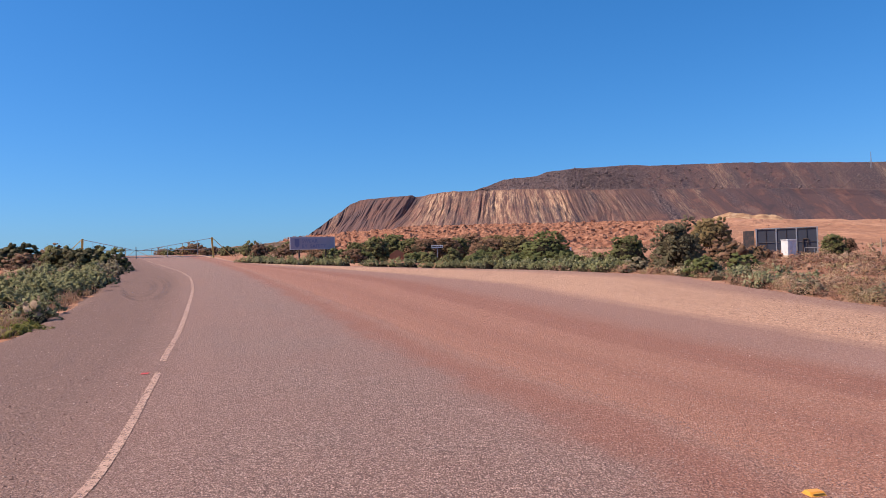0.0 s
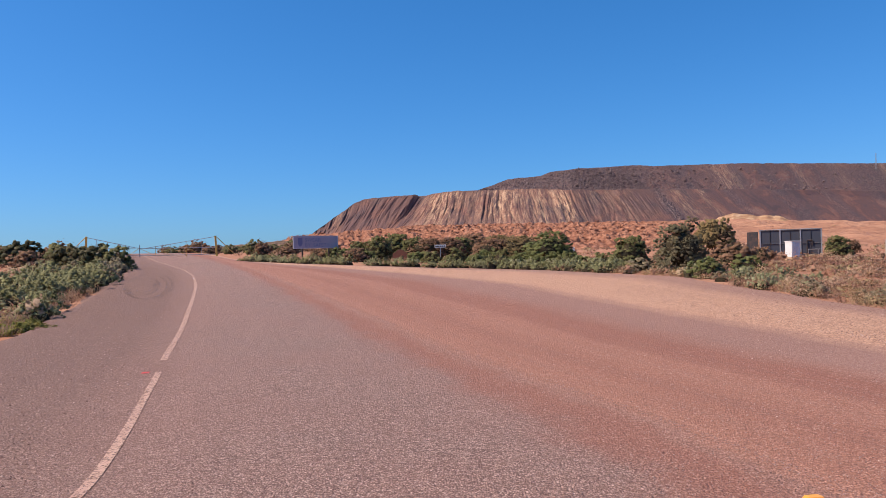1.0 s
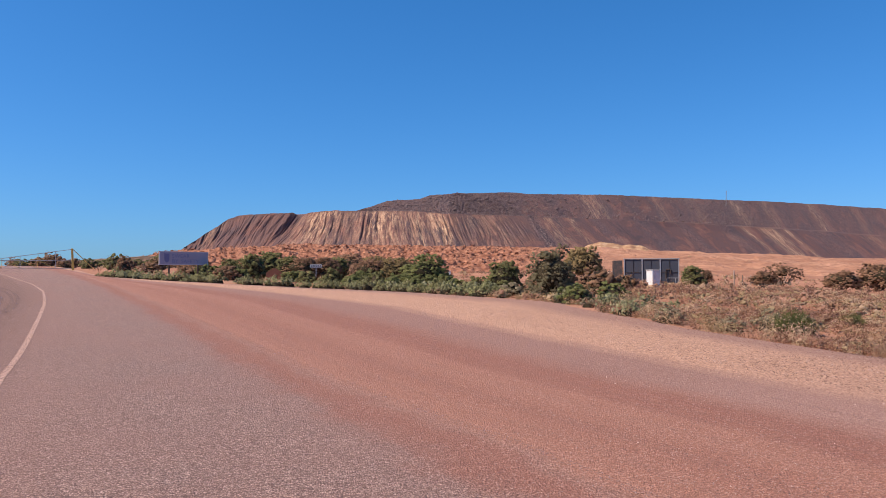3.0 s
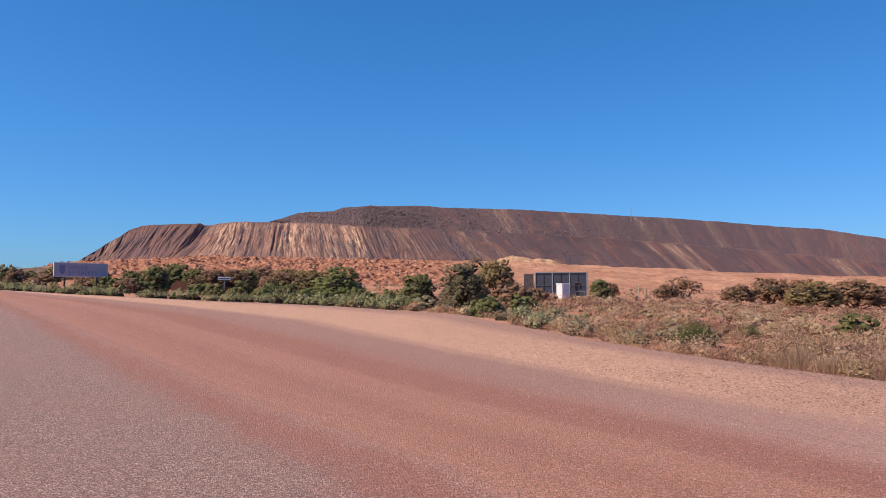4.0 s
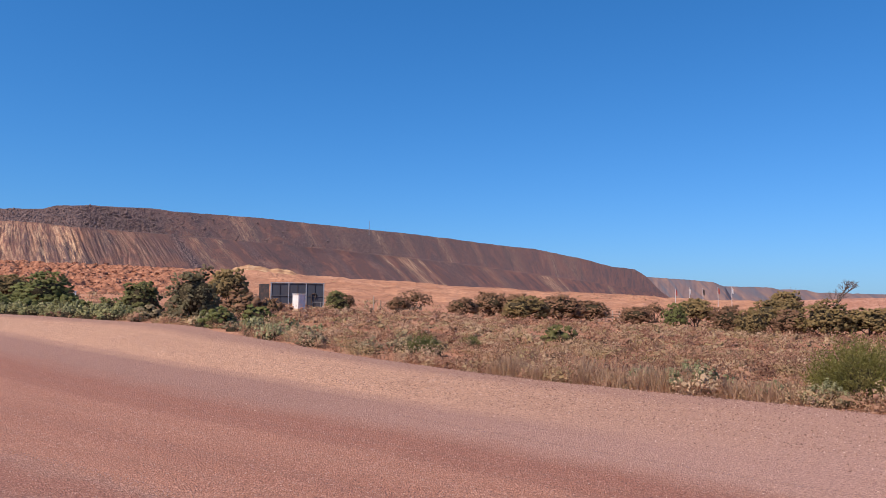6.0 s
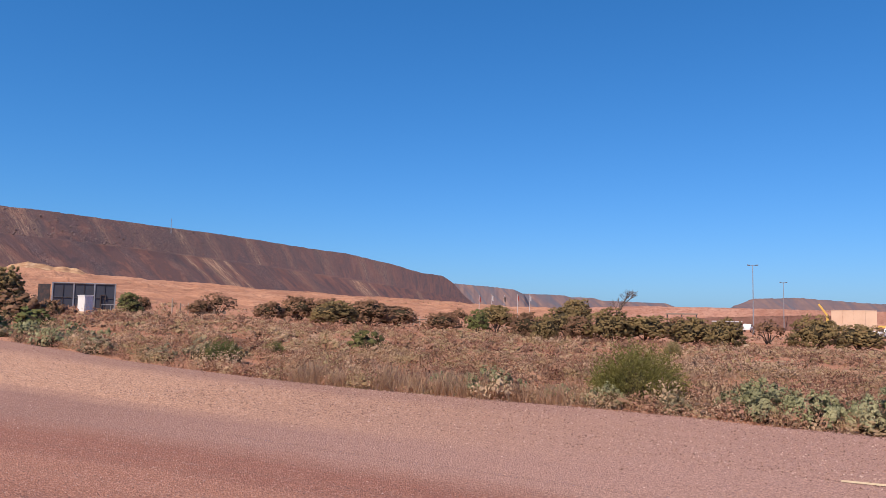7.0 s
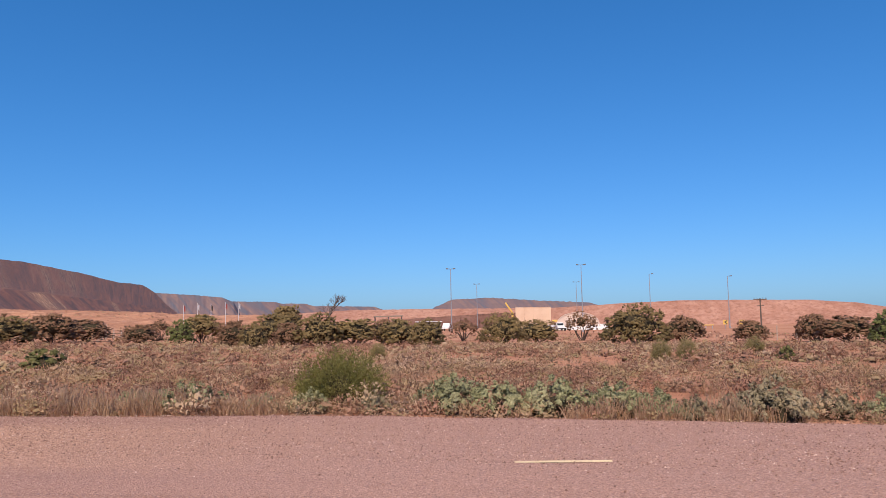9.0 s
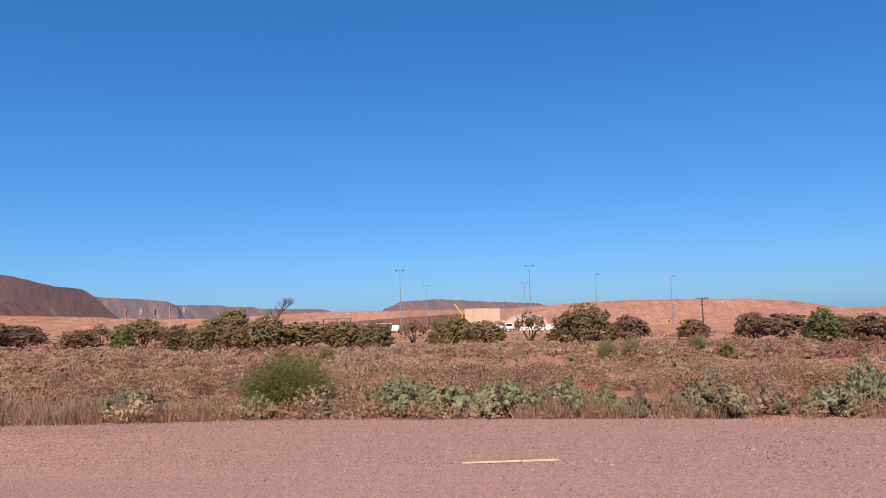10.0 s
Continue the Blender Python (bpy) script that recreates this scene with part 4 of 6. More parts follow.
def leaf_quads(rng, pos, nrm, size, aspect=0.5, spread=0.7, up=0.0):
    """Lozenge leaves at pos, roughly facing nrm."""
    n = len(pos)
    nn = unit(nrm + rng.normal(0, spread, (n, 3)))
    t = unit(np.cross(nn, rng.normal(0, 1, (n, 3)) + np.array([0, 0, up])))
    if up:
        t = unit(t * (1 - min(up, 0.9)) + np.array([0, 0, up]) + rng.normal(0, 0.25, (n, 3)))
    b = unit(np.cross(nn, t))
    s = size * rng.uniform(0.6, 1.35, (n, 1))
    v = np.stack([pos - t * s, pos - b * s * aspect, pos + t * s, pos + b * s * aspect], 1).reshape(-1, 3)
    return v, np.arange(4 * n).reshape(-1, 4)


def on_clumps(rng, centres, radii, per, inner=0.55):
    """Points and outward normals on ellipsoid clumps."""
    k = len(centres)
    d = unit(rng.normal(0, 1, (k, per, 3)))
    f = rng.uniform(inner, 1.0, (k, per, 1)) ** 0.6
    p = centres[:, None, :] + d * f * radii[:, None, :]
    return p.reshape(-1, 3), d.reshape(-1, 3)


def blades(rng, p, d, length, width, wild=0.4, rise=0.3):
    """Narrow leaves at p pointing along d."""
    n = len(p)
    ax = unit(d + rng.normal(0, wild, (n, 3)) + np.array([0, 0, rise]))
    sd = unit(np.cross(ax, rng.normal(0, 1, (n, 3)))) * width
    sd *= np.where(np.sum(np.cross(sd, ax) * (d + np.array([0, 0, 0.3])), 1, keepdims=True) < 0, -1, 1)
    ln = length * rng.uniform(0.6, 1.4, (n, 1))
    v = np.stack([p - ax * ln * 0.4, p + sd + ax * ln * 0.1, p + ax * ln * 0.6, p - sd + ax * ln * 0.1], 1).reshape(-1, 3)
    return v, np.arange(4 * n).reshape(-1, 4)


def even_dome(n, rng, lowest=0.0):
    """Directions spread evenly over the upper half of a ball."""
    k = np.arange(n) + 0.5
    z = lowest + (1 - lowest) * (1 - k / n) + rng.normal(0, 0.03, n)
    z = np.clip(z, -0.3, 1)
    a = k * 2.39996 + rng.normal(0, 0.15, n)
    q = np.sqrt(np.maximum(0, 1 - z * z))
    return np.stack([np.cos(a) * q, np.sin(a) * q, z], 1)


def quad_ball(cuts):
    """A unit ball of quads: a cube's faces cut up and pushed out."""
    k = np.linspace(-1, 1, cuts + 1)
    a, b = np.meshgrid(k, k, indexing="ij")
    vs, fs = [], []
    for axis in range(3):
        for side in (-1, 1):
            p = [a * side, b]
            p.insert(axis, np.full_like(a, side))
            if axis == 1:
                p = [p[0] * -1, p[1], p[2]]
            fs.append(grid_faces(cuts + 1, cuts + 1) + len(vs) * (cuts + 1) ** 2)
            vs.append(np.stack(p, -1).reshape(-1, 3))
    return unit(np.concatenate(vs)), np.concatenate(fs)


def welded(ball):
    v, back = np.unique(np.round(ball[0], 5), axis=0, return_inverse=True)
    f = back.ravel()[ball[1]]
    inward = np.sum(np.cross(v[f[:, 1]] - v[f[:, 0]], v[f[:, 2]] - v[f[:, 0]]) * v[f].mean(1), 1) < 0
    f[inward] = f[inward][:, ::-1]
    return v, f


BALLS = {k: welded(quad_ball(k)) for k in (1, 2, 3)}


def shaded_core(rng, size, at=(0, 0, 0), cuts=3):
    """The lumpy heart of a bush: a solid ball in the colour of shaded twigs."""
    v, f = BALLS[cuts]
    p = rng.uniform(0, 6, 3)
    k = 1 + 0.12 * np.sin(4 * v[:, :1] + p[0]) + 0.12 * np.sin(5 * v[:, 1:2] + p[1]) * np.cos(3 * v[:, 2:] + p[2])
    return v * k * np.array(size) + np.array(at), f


def tufts(rng, centres, radii, each, size, heart=(0, 0, 0), flat=0.8):
    """Many small leafy tufts over the outer sides of larger clumps: corners, faces and soft normals."""
    ball, f = BALLS[1]
    k = len(centres)
    out = unit(centres - np.array(heart))
    d = unit(rng.normal(0, 1, (k, each, 3)) + 0.5 * out[:, None, :] + np.array([0, 0, 0.3]))
    p = (centres[:, None, :] + d * radii[:, None, :] * rng.uniform(0.5, 1.0, (k, each, 1))).reshape(-1, 3)
    side = unit(d + 0.5 * out[:, None, :]).reshape(-1, 3)
    ok = p[:, 2] > 0.02
    p, side = p[ok], side[ok]
    n = len(p)
    spin = unit(rng.normal(0, 1, (n, 4)))
    w, x, y, z = spin.T
    turn = np.stack([1 - 2 * (y * y + z * z), 2 * (x * y - z * w), 2 * (x * z + y * w), 2 * (x * y + z * w), 1 - 2 * (x * x + z * z), 2 * (y * z - x * w),
        2 * (x * z - y * w), 2 * (y * z + x * w), 1 - 2 * (x * x + y * y)], 1).reshape(-1, 3, 3)
    local = ball[None] * rng.uniform(0.55, 1.35, (n, 8, 1)) * size * rng.uniform(0.6, 1.35, (n, 1, 1))
    local = np.einsum("nij,nkj->nki", turn, local) * np.array([1, 1, flat])
    v = (local + p[:, None, :]).reshape(-1, 3)
    nrm = unit(unit(local) * 0.5 + side[:, None, :]).reshape(-1, 3)
    return v, (f[None] + (np.arange(n) * 8)[:, None, None]).reshape(-1, 4), nrm


def pad_leaves(rng, centres, radii, per, size, aspect=0.5, spread=0.5, low=-0.55, heart=(0, 0, 0)):
    """Small leaves filling the clumps' outer sides."""
    k = len(centres)
    out = unit(centres - np.array(heart))
    d = unit(rng.normal(0, 1, (k, per, 3)) + 0.5 * out[:, None, :] + np.array([0, 0, 0.3]))
    p = centres[:, None, :] + d * radii[:, None, :] * (0.62 + 0.75 * rng.rand(k, per, 1) ** 1.5)
    keep = (d[..., 2] > low) & (p[..., 2] > 0.02)
    side = unit(d + 0.6 * out[:, None, :])[keep]
    v, f = leaf_quads(rng, p[keep], side, size, aspect, spread)
    return v, f, np.repeat(side, 4, 0)


def joined(a, b):
    return np.concatenate([a[0], b[0]]), np.concatenate([a[1], b[1] + len(a[0])])


def stems_mesh(name, rng, tips, base_r, spread=0.08, root=(0, 0, 0)):
    bm = bmesh.new()
    for tip in tips:
        a = Vector((root[0] + rng.normal(0, spread), root[1] + rng.normal(0, spread), -0.08))
        tip = Vector(tip)
        mid = a.lerp(tip, 0.5) + Vector((rng.normal(0, 0.08), rng.normal(0, 0.08), tip.z * 0.10))
        tube(bm, a, mid, base_r, base_r * 0.65, 5)
        tube(bm, mid, tip, base_r * 0.65, base_r * 0.2, 4)
    return bm


def finish_plant(name, label, category, stems, crown, group=""):
    root = thing(name, label, category, None, group)
    part("trunk" if category == "tree" else "stems", stems, BARK, root)
    part("crown", crown, None, root)
    return root


def leafy_crown(rng, c, r, per, size, mat, core, aspect=0.5, heart=(0, 0, 0), each=9, tuft=0.09):
    """Leafy clumps round a core dark as the shade within: tufts give the body, small leaves the fringe."""
    bv, bf, bn = tufts(rng, c, r, each, tuft, heart)
    lv, lf, ln = pad_leaves(rng, c, r, per, size, aspect, heart=heart)
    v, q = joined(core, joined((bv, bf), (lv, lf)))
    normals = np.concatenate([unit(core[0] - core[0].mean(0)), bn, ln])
    return raw_mesh("crown", v, q, mat, True, inner=SHADED_TWIGS, inner_faces=len(core[1]), normals=normals)


def tree_template(seed, mat, label, w=3.0, h=2.4, low=0.35, per=34, size=0.036, clumps=48, name="mulga_tree", category="tree", group="scrub trees", share=1.0, fill=1.0, each=18, tuft=0.086):
    """An umbrella-shaped acacia: leaning stems under a dome of leafy clumps."""
    rng = np.random.RandomState(seed)
    d = even_dome(clumps, rng, -0.12)
    a = np.arctan2(d[:, 1], d[:, 0])
    f = np.where(rng.rand(clumps) < 0.85, rng.uniform(0.84, 1.03, clumps), rng.uniform(0.5, 0.8, clumps))[:, None]
    lobes = (1 + 0.08 * np.sin(2 * a + seed) + 0.06 * np.sin(5 * a + 2 * seed) + 0.04 * np.sin(7 * d[:, 2] + seed))[:, None]
    c = d * f * lobes * np.array([0.36 * w, 0.36 * w, (0.80 - low) * h]) + np.array([0, 0, (low + 0.04) * h])
    k = math.sqrt(w * h) * (70 / clumps) ** 0.5 * fill
    r = np.array([0.125, 0.125, 0.105]) * k * rng.uniform(0.6, 1.4, (clumps, 1))
    heart = (0, 0, low * h)
    core = shaded_core(rng, (0.33 * w * share, 0.33 * w * share, 0.36 * (0.9 - low) * h), (0, 0, (low + 0.42 * (0.9 - low)) * h), 2)
    stems = stems_mesh("trunk", rng, c[rng.choice(clumps, 9, False)] * 0.92, 0.035 * w / 3 * 1.4)
    return finish_plant(name, label, category, stems, leafy_crown(rng, c, r, per, size, mat, core, 0.45, heart, each, tuft), group)


def shrub_template(seed, mat, label, w=2.0, h=1.3, per=36, size=0.032, clumps=30, name="shrub", group="shrubs", aspect=0.45, each=9, tuft=0.095):
    """A rounded bush of leafy clumps that reaches the ground."""
    rng = np.random.RandomState(seed)
    d = even_dome(clumps, rng, 0.0)
    f = np.where(rng.rand(clumps) < 0.8, rng.uniform(0.8, 1.06, clumps), rng.uniform(0.4, 0.8, clumps))[:, None]
    a = np.arctan2(d[:, 1], d[:, 0])
    c = d * f * np.array([0.37 * w, 0.37 * w, 0.76 * h]) * (1 + 0.12 * np.sin(3 * a + seed) + 0.10 * np.sin(5 * a + d[:, 2] * 4))[:, None]
    k = math.sqrt(w * h) * (30 / clumps) ** 0.5
    r = np.array([0.150, 0.150, 0.145]) * k * rng.uniform(0.55, 1.35, (clumps, 1))
    core = shaded_core(rng, (0.33 * w, 0.33 * w, 0.66 * h), (0, 0, 0), 2)
    stems = stems_mesh("stems", rng, c[rng.choice(clumps, 7, False)] * 0.9, 0.012 * min(w, 2.5))
    return finish_plant(name, label, "shrub", stems, leafy_crown(rng, c, r, per, size, mat, core, aspect, each=each, tuft=tuft), group)


def saltbush_template(seed, mat, label, per=44, size=0.019, clumps=90, name="saltbush", group="saltbushes", h=0.62, sprigs=9, each=5, tuft=0.030):
    """A low spreading mound of pale leafy sprigs, 1.4 m across."""
    rng = np.random.RandomState(seed)
    ang = rng.uniform(0, 2 * math.pi, clumps)
    rad = np.sqrt(rng.rand(clumps)) * 0.62
    lobes = 1 + 0.22 * np.sin(3 * ang + seed) + 0.12 * np.sin(7 * ang)
    zz = h * (0.08 + 0.80 * (1 - (rad / 0.72) ** 2) * rng.uniform(0.45, 1.15, clumps))
    c = np.stack([np.cos(ang) * rad * lobes, np.sin(ang) * rad * lobes, zz], 1)
    r = np.array([0.075, 0.075, 0.085]) * (90 / clumps) ** 0.5 * rng.uniform(0.5, 1.4, (clumps, 1))
    stems = stems_mesh("stems", rng, c[rng.choice(clumps, sprigs, False)], 0.010, 0.02)
    core = shaded_core(rng, (0.46, 0.46, h * 0.50), (0, 0, 0), 2)
    return finish_plant(name, label, "shrub", stems, leafy_crown(rng, c, r, per, size, mat, core, 0.55, each=each, tuft=tuft), group)


def broom_template(seed, mat, label, w=2.0, h=1.2, count=900, per=28):
    """A dense bush of fine upright twigs with narrow leaves."""
    rng = np.random.RandomState(seed)
    a = rng.uniform(0, 2 * math.pi, count)
    lean = np.sqrt(rng.rand(count)) * 1.54
    length = h * rng.uniform(0.70, 0.98, count) * (1 - 0.10 * lean ** 2 / 1.3)
    tip = np.stack([np.cos(a) * np.sin(lean) * w * 0.50 * length / h, np.sin(a) * np.sin(lean) * w * 0.50 * length / h, length * np.cos(lean * 0.93)], 1)
    t = rng.uniform(0.30, 1.0, (count, per)) ** 0.7
    p = tip[:, None, :] * t[..., None]
    p[..., 2] += np.sin(t * math.pi) * 0.06
    p += rng.normal(0, 0.025, p.shape)
    d = np.repeat(unit(tip)[:, None, :], per, 1).reshape(-1, 3)
    p = p.reshape(-1, 3)
    n = len(p)
    ax = unit(d + rng.normal(0, 0.7, (n, 3)) + np.array([0, 0, 0.25]))
    sd = unit(np.cross(ax, rng.normal(0, 1, (n, 3))))
    ln, wd = rng.uniform(0.024, 0.048, (n, 1)), 0.0075
    v = np.stack([p - ax * ln * 0.3, p + sd * wd + ax * ln * 0.3, p + ax * ln, p - sd * wd + ax * ln * 0.3], 1).reshape(-1, 3)
    core = shaded_core(rng, (0.27 * w, 0.27 * w, 0.50 * h))
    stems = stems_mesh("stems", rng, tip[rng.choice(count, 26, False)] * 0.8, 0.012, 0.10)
    return finish_plant("broom_bush", label, "shrub", stems, raw_mesh("crown", *joined(core, (v, np.arange(4 * n).reshape(-1, 4))), mat, True, inner=SHADED_TWIGS, inner_faces=len(core[1])), "broom bushes")


PLANT_RNG = random.Random(11)


def put(template, x, y, sx=1.0, sz=None, turn=None, first=set()):
    """Stands a copy of a plant (or at first the plant itself) at x, y on the ground."""
    sz = sx if sz is None else sz
    m = pose(x, y, float(land(x, y)) - 0.06, 0, 0, PLANT_RNG.uniform(0, 360) if turn is None else turn) @ Matrix.Diagonal((sx, sx, sz, 1))
    if template.name not in first:
        first.add(template.name)
        template.matrix_basis = m
        return template
    template_m = template.matrix_basis.copy()
    template.matrix_basis = Matrix()
    ob = copy_thing(template, m)
    template.matrix_basis = template_m
    return ob


def build_trees():
    olive = [tree_template(s, LEAF_OLIVE, "olive-brown umbrella-shaped mulga tree standing in scrub", low=l) for s, l in ((1, 0.20), (2, 0.30), (3, 0.16))]
    russet = [tree_template(s, LEAF_RUSSET, "russet domed acacia tree standing in dry scrub", low=l) for s, l in ((4, 0.16), (5, 0.24), (6, 0.14))]
    thin = tree_template(7, LEAF_RUSSET, "thin reddish tree with an open crown", per=40, clumps=34, low=0.42, each=8, share=0.35, fill=0.8)
    green = tree_template(8, LEAF_GREEN, "bright green rounded tree among dry scrub", low=0.2)

    def t(kind, x, y, w, h):
        k = kind[PLANT_RNG.randrange(len(kind))] if isinstance(kind, list) else kind
        put(k, x, y, w / 2.12, h / 2.12)

    # the line of trees along the flat
    t(russet, 35.6, 55.0, 1.7, 1.3)
    t(thin, 37.6, 55.4, 2.4, 1.9)
    t(russet, 39.4, 50.6, 2.2, 1.66)
    t(russet, 49.0, 58.3, 3.14, 2.44)
    t(russet, 50.4, 56.0, 2.76, 2.41)
    t(olive, 45.4, 49.2, 3.68, 2.14)
    t(russet, 53.1, 52.5, 3.82, 2.57)
    t(russet, 59.0, 54.2, 3.49, 2.14)
    t(russet, 54.4, 44.3, 2.67, 1.71)
    t(thin, 70.0, 54.1, 2.0, 2.1)
    t(green, 52.1, 38.4, 1.7, 1.87)
    t(olive, 59.8, 41.8, 3.05, 2.55)
    t(russet, 46.6, 30.1, 1.9, 2.02)
    t(olive, 45.2, 27.5, 1.61, 1.77)
    t(olive, 57.5, 32.6, 3.52, 2.67)
    t(russet, 51.5, 28.2, 2.14, 1.92)
    t(olive[1], 96.0, 52.9, 4.0, 4.4)
    t(olive, 51.8, 25.8, 2.73, 2.38)
    t(olive, 54.8, 24.1, 3.28, 2.09)
    t(russet, 67.5, 26.8, 1.8, 2.32)
    t(olive, 56.5, 21.0, 2.84, 2.15)
    t(olive, 50.5, 16.7, 1.9, 1.94)
    t(thin, 80.0, 22.1, 2.6, 2.27)
    broad = tree_template(9, LEAF_OLIVE, "broad olive umbrella-shaped mulga tree with dense crown", w=6.6, h=3.4, low=0.16, per=40, size=0.036, clumps=90, each=22, tuft=0.105, share=0.85)
    put(broad, 63.8, 14.2, 0.80, 0.86)
    t(olive, 72.1, 12.6, 3.3, 2.2)
    t(thin, 82.6, 9.5, 3.0, 2.91)
    put(broad, 59.9, 2.8, 1.0, 1.0)
    t(russet, 67.1, -0.8, 2.9, 2.35)
    t(green, 56.4, -13.7, 2.3, 2.16)
    t(russet, 77.7, -7.2, 2.7, 2.0)
    t(russet, 74.1, -12.1, 2.4, 2.5)
    t(russet, 71.6, -14.3, 4.2, 2.2)
    t(russet, 71.5, -18.9, 2.4, 2.0)
    t(russet, 53.1, -15.8, 2.5, 2.0)
    t(russet, 66.0, -24.5, 3.2, 2.3)
    t(russet, 33.6, 60.2, 0.9, 1.2)
    # thicket beside the gravel
    grey_olive = foliage("grey_olive_leaves", (0.125, 0.108, 0.058), (0.265, 0.225, 0.128), (0.290, 0.190, 0.120), 0.3)
    big = tree_template(21, grey_olive, "large grey-olive bush-like tree beside the gravel", w=2.7, h=2.65, low=0.06, per=70, size=0.030, clumps=70, each=22, tuft=0.072, group="thicket")
    put(big, 11.3, 34.9, 1.02, 1.04)
    dark = tree_template(22, LEAF_DARK, "dark green leafy bush at the road's edge", w=2.2, h=2.0, low=0.03, per=40, size=0.034, clumps=50, each=18, tuft=0.075, name="leafy_bush", category="shrub", group="thicket")
    put(dark, 10.3, 40.6, 1.10, 1.02)
    put(dark, 25.6, 47.8, 0.95, 0.88)
    t(olive, 16.8, 45.5, 2.2, 2.6)
    # hedge of taller bushes beyond the gravel
    for x, y, w, h in ((-5.6, 64.7, 2.8, 2.3), (-4.3, 69.7, 3.4, 2.6), (-2.6, 66.5, 2.8, 2.2), (1.8, 67.0, 2.8, 2.2), (-7.6, 67.5, 2.4, 1.8)):
        put(dark, x, y, w / 2.1, h / 1.95)
    for x, y, w, h in ((-1.2, 65.6, 3.0, 2.0), (0.6, 66.0, 2.8, 2.0), (3.0, 70.9, 3.0, 2.3), (4.0, 60.5, 2.8, 1.9), (5.0, 63.0, 2.8, 2.1), (6.3, 58.7, 2.6, 2.0)):
        t(russet[PLANT_RNG.randrange(3)] if x < 4.5 else olive, x, y, w, h)
    t(green, 7.0, 48.5, 2.7, 2.0)
    t(green, 7.9, 54.0, 2.2, 1.6)


def build_shrubs():
    green = [shrub_template(s, LEAF_GREEN, "green rounded shrub with small leaves") for s in (31, 32)]
    dark = [shrub_template(s, LEAF_DARK, "dark olive bush with dense small leaves") for s in (33, 34)]
    brown = [shrub_template(s, LEAF_RUSSET, "reddish brown dry shrub beside the road") for s in (35, 36)]
    grey = [shrub_template(s, LEAF_GREY, "grey-green rounded shrub in dry scrub", size=0.024) for s in (37,)]
    broom = broom_template(41, foliage("broom_leaves", (0.175, 0.160, 0.042), (0.36, 0.32, 0.10), (0.38, 0.30, 0.12), 0.4), "olive green bush of fine upright twigs")
    broom2 = broom_template(42, LEAF_GREEN, "green bush of fine upright twigs", 1.5, 0.8, 300, 22)
    wisp = broom_template(43, foliage("wispy_leaves", (0.25, 0.205, 0.085), (0.44, 0.36, 0.165), (0.46, 0.33, 0.18), 0.3), "pale olive wispy bush standing in scrub", 1.1, 1.1, 420, 24)
    salt = [saltbush_template(s, LEAF_SALT, "pale blue-green saltbush at the gravel edge") for s in (51, 52, 53)]
    pale = [saltbush_template(s, LEAF_GREY, "pale grey bluebush mound at the gravel edge") for s in (54, 55)]
    salt_far = [saltbush_template(s, LEAF_SALT, "pale green saltbush beyond the gravel", 12, 0.028, 34, sprigs=4, each=3, tuft=0.055) for s in (71, 72)]
    pale_far = [saltbush_template(s, LEAF_GREY, "grey bluebush mound beside the road", 12, 0.028, 34, sprigs=4, each=3, tuft=0.055) for s in (73, 74)]
    verge = [saltbush_template(s, foliage("verge_leaves_%d" % s, (0.215, 0.215, 0.085), (0.46, 0.43, 0.21), (0.54, 0.45, 0.26), 0.25), "green saltbush spreading along the road verge", 12, 0.027, 42, sprigs=4, each=3, tuft=0.05) for s in (56, 57)]

    rng_pick = random.Random(3)

    def s(kind, x, y, w, h, w0=1.9, h0=1.25):
        k = kind[PLANT_RNG.randrange(len(kind))] if isinstance(kind, list) else kind
        put(k, x, y, w / w0, h / h0)

    s(broom, 14.3, 6.75, 2.6, 1.30, 2.0, 1.15)
    s(broom2, 12.3, 17.8, 1.5, 0.78, 1.5, 0.8)
    s(dark, 20.9, 20.8, 1.6, 0.93)
    s(broom2, 16.3, 20.6, 1.0, 0.5, 1.5, 0.8)
    s(wisp, 33.3, 13.6, 1.1, 1.0, 1.1, 1.1)
    s(wisp, 31.7, 0.7, 1.15, 1.22, 1.1, 1.1)
    s(wisp, 32.5, -0.3, 1.15, 1.25, 1.1, 1.1)
    s(wisp, 43.3, -4.0, 1.4, 1.15, 1.1, 1.1)
    s(dark, 35.8, -4.5, 0.9, 0.8)
    s(grey, 9.6, 36.0, 1.5, 0.85)
    s(brown, 15.2, 38.6, 2.7, 1.55)
    s(green, 10.9, 30.5, 1.75, 0.92)
    s(green, 13.7, 33.3, 1.8, 0.9)
    s(brown, 17.5, 40.5, 1.6, 1.2)
    s(green, 8.1, 43.4, 1.7, 0.9)
    s(dark, 9.3, 42.9, 1.7, 1.0)
    s(brown, -7.1, 60.2, 2.7, 1.3)
    s(brown, -11.2, 71.7, 3.4, 1.3)
    s(green, -8.8, 64.0, 2.2, 1.2)
    s(green, -2.2, 58.5, 1.8, 1.0)
    s(green, 2.6, 53.5, 1.7, 1.0)
    s(green, 5.2, 50.5, 1.6, 1.0)
    s(green, 4.6, 46.9, 1.6, 0.9)
    s(brown, 8.4, 50.8, 1.8, 1.3)
    s(dark, 1.1, 60.0, 1.9, 1.3)
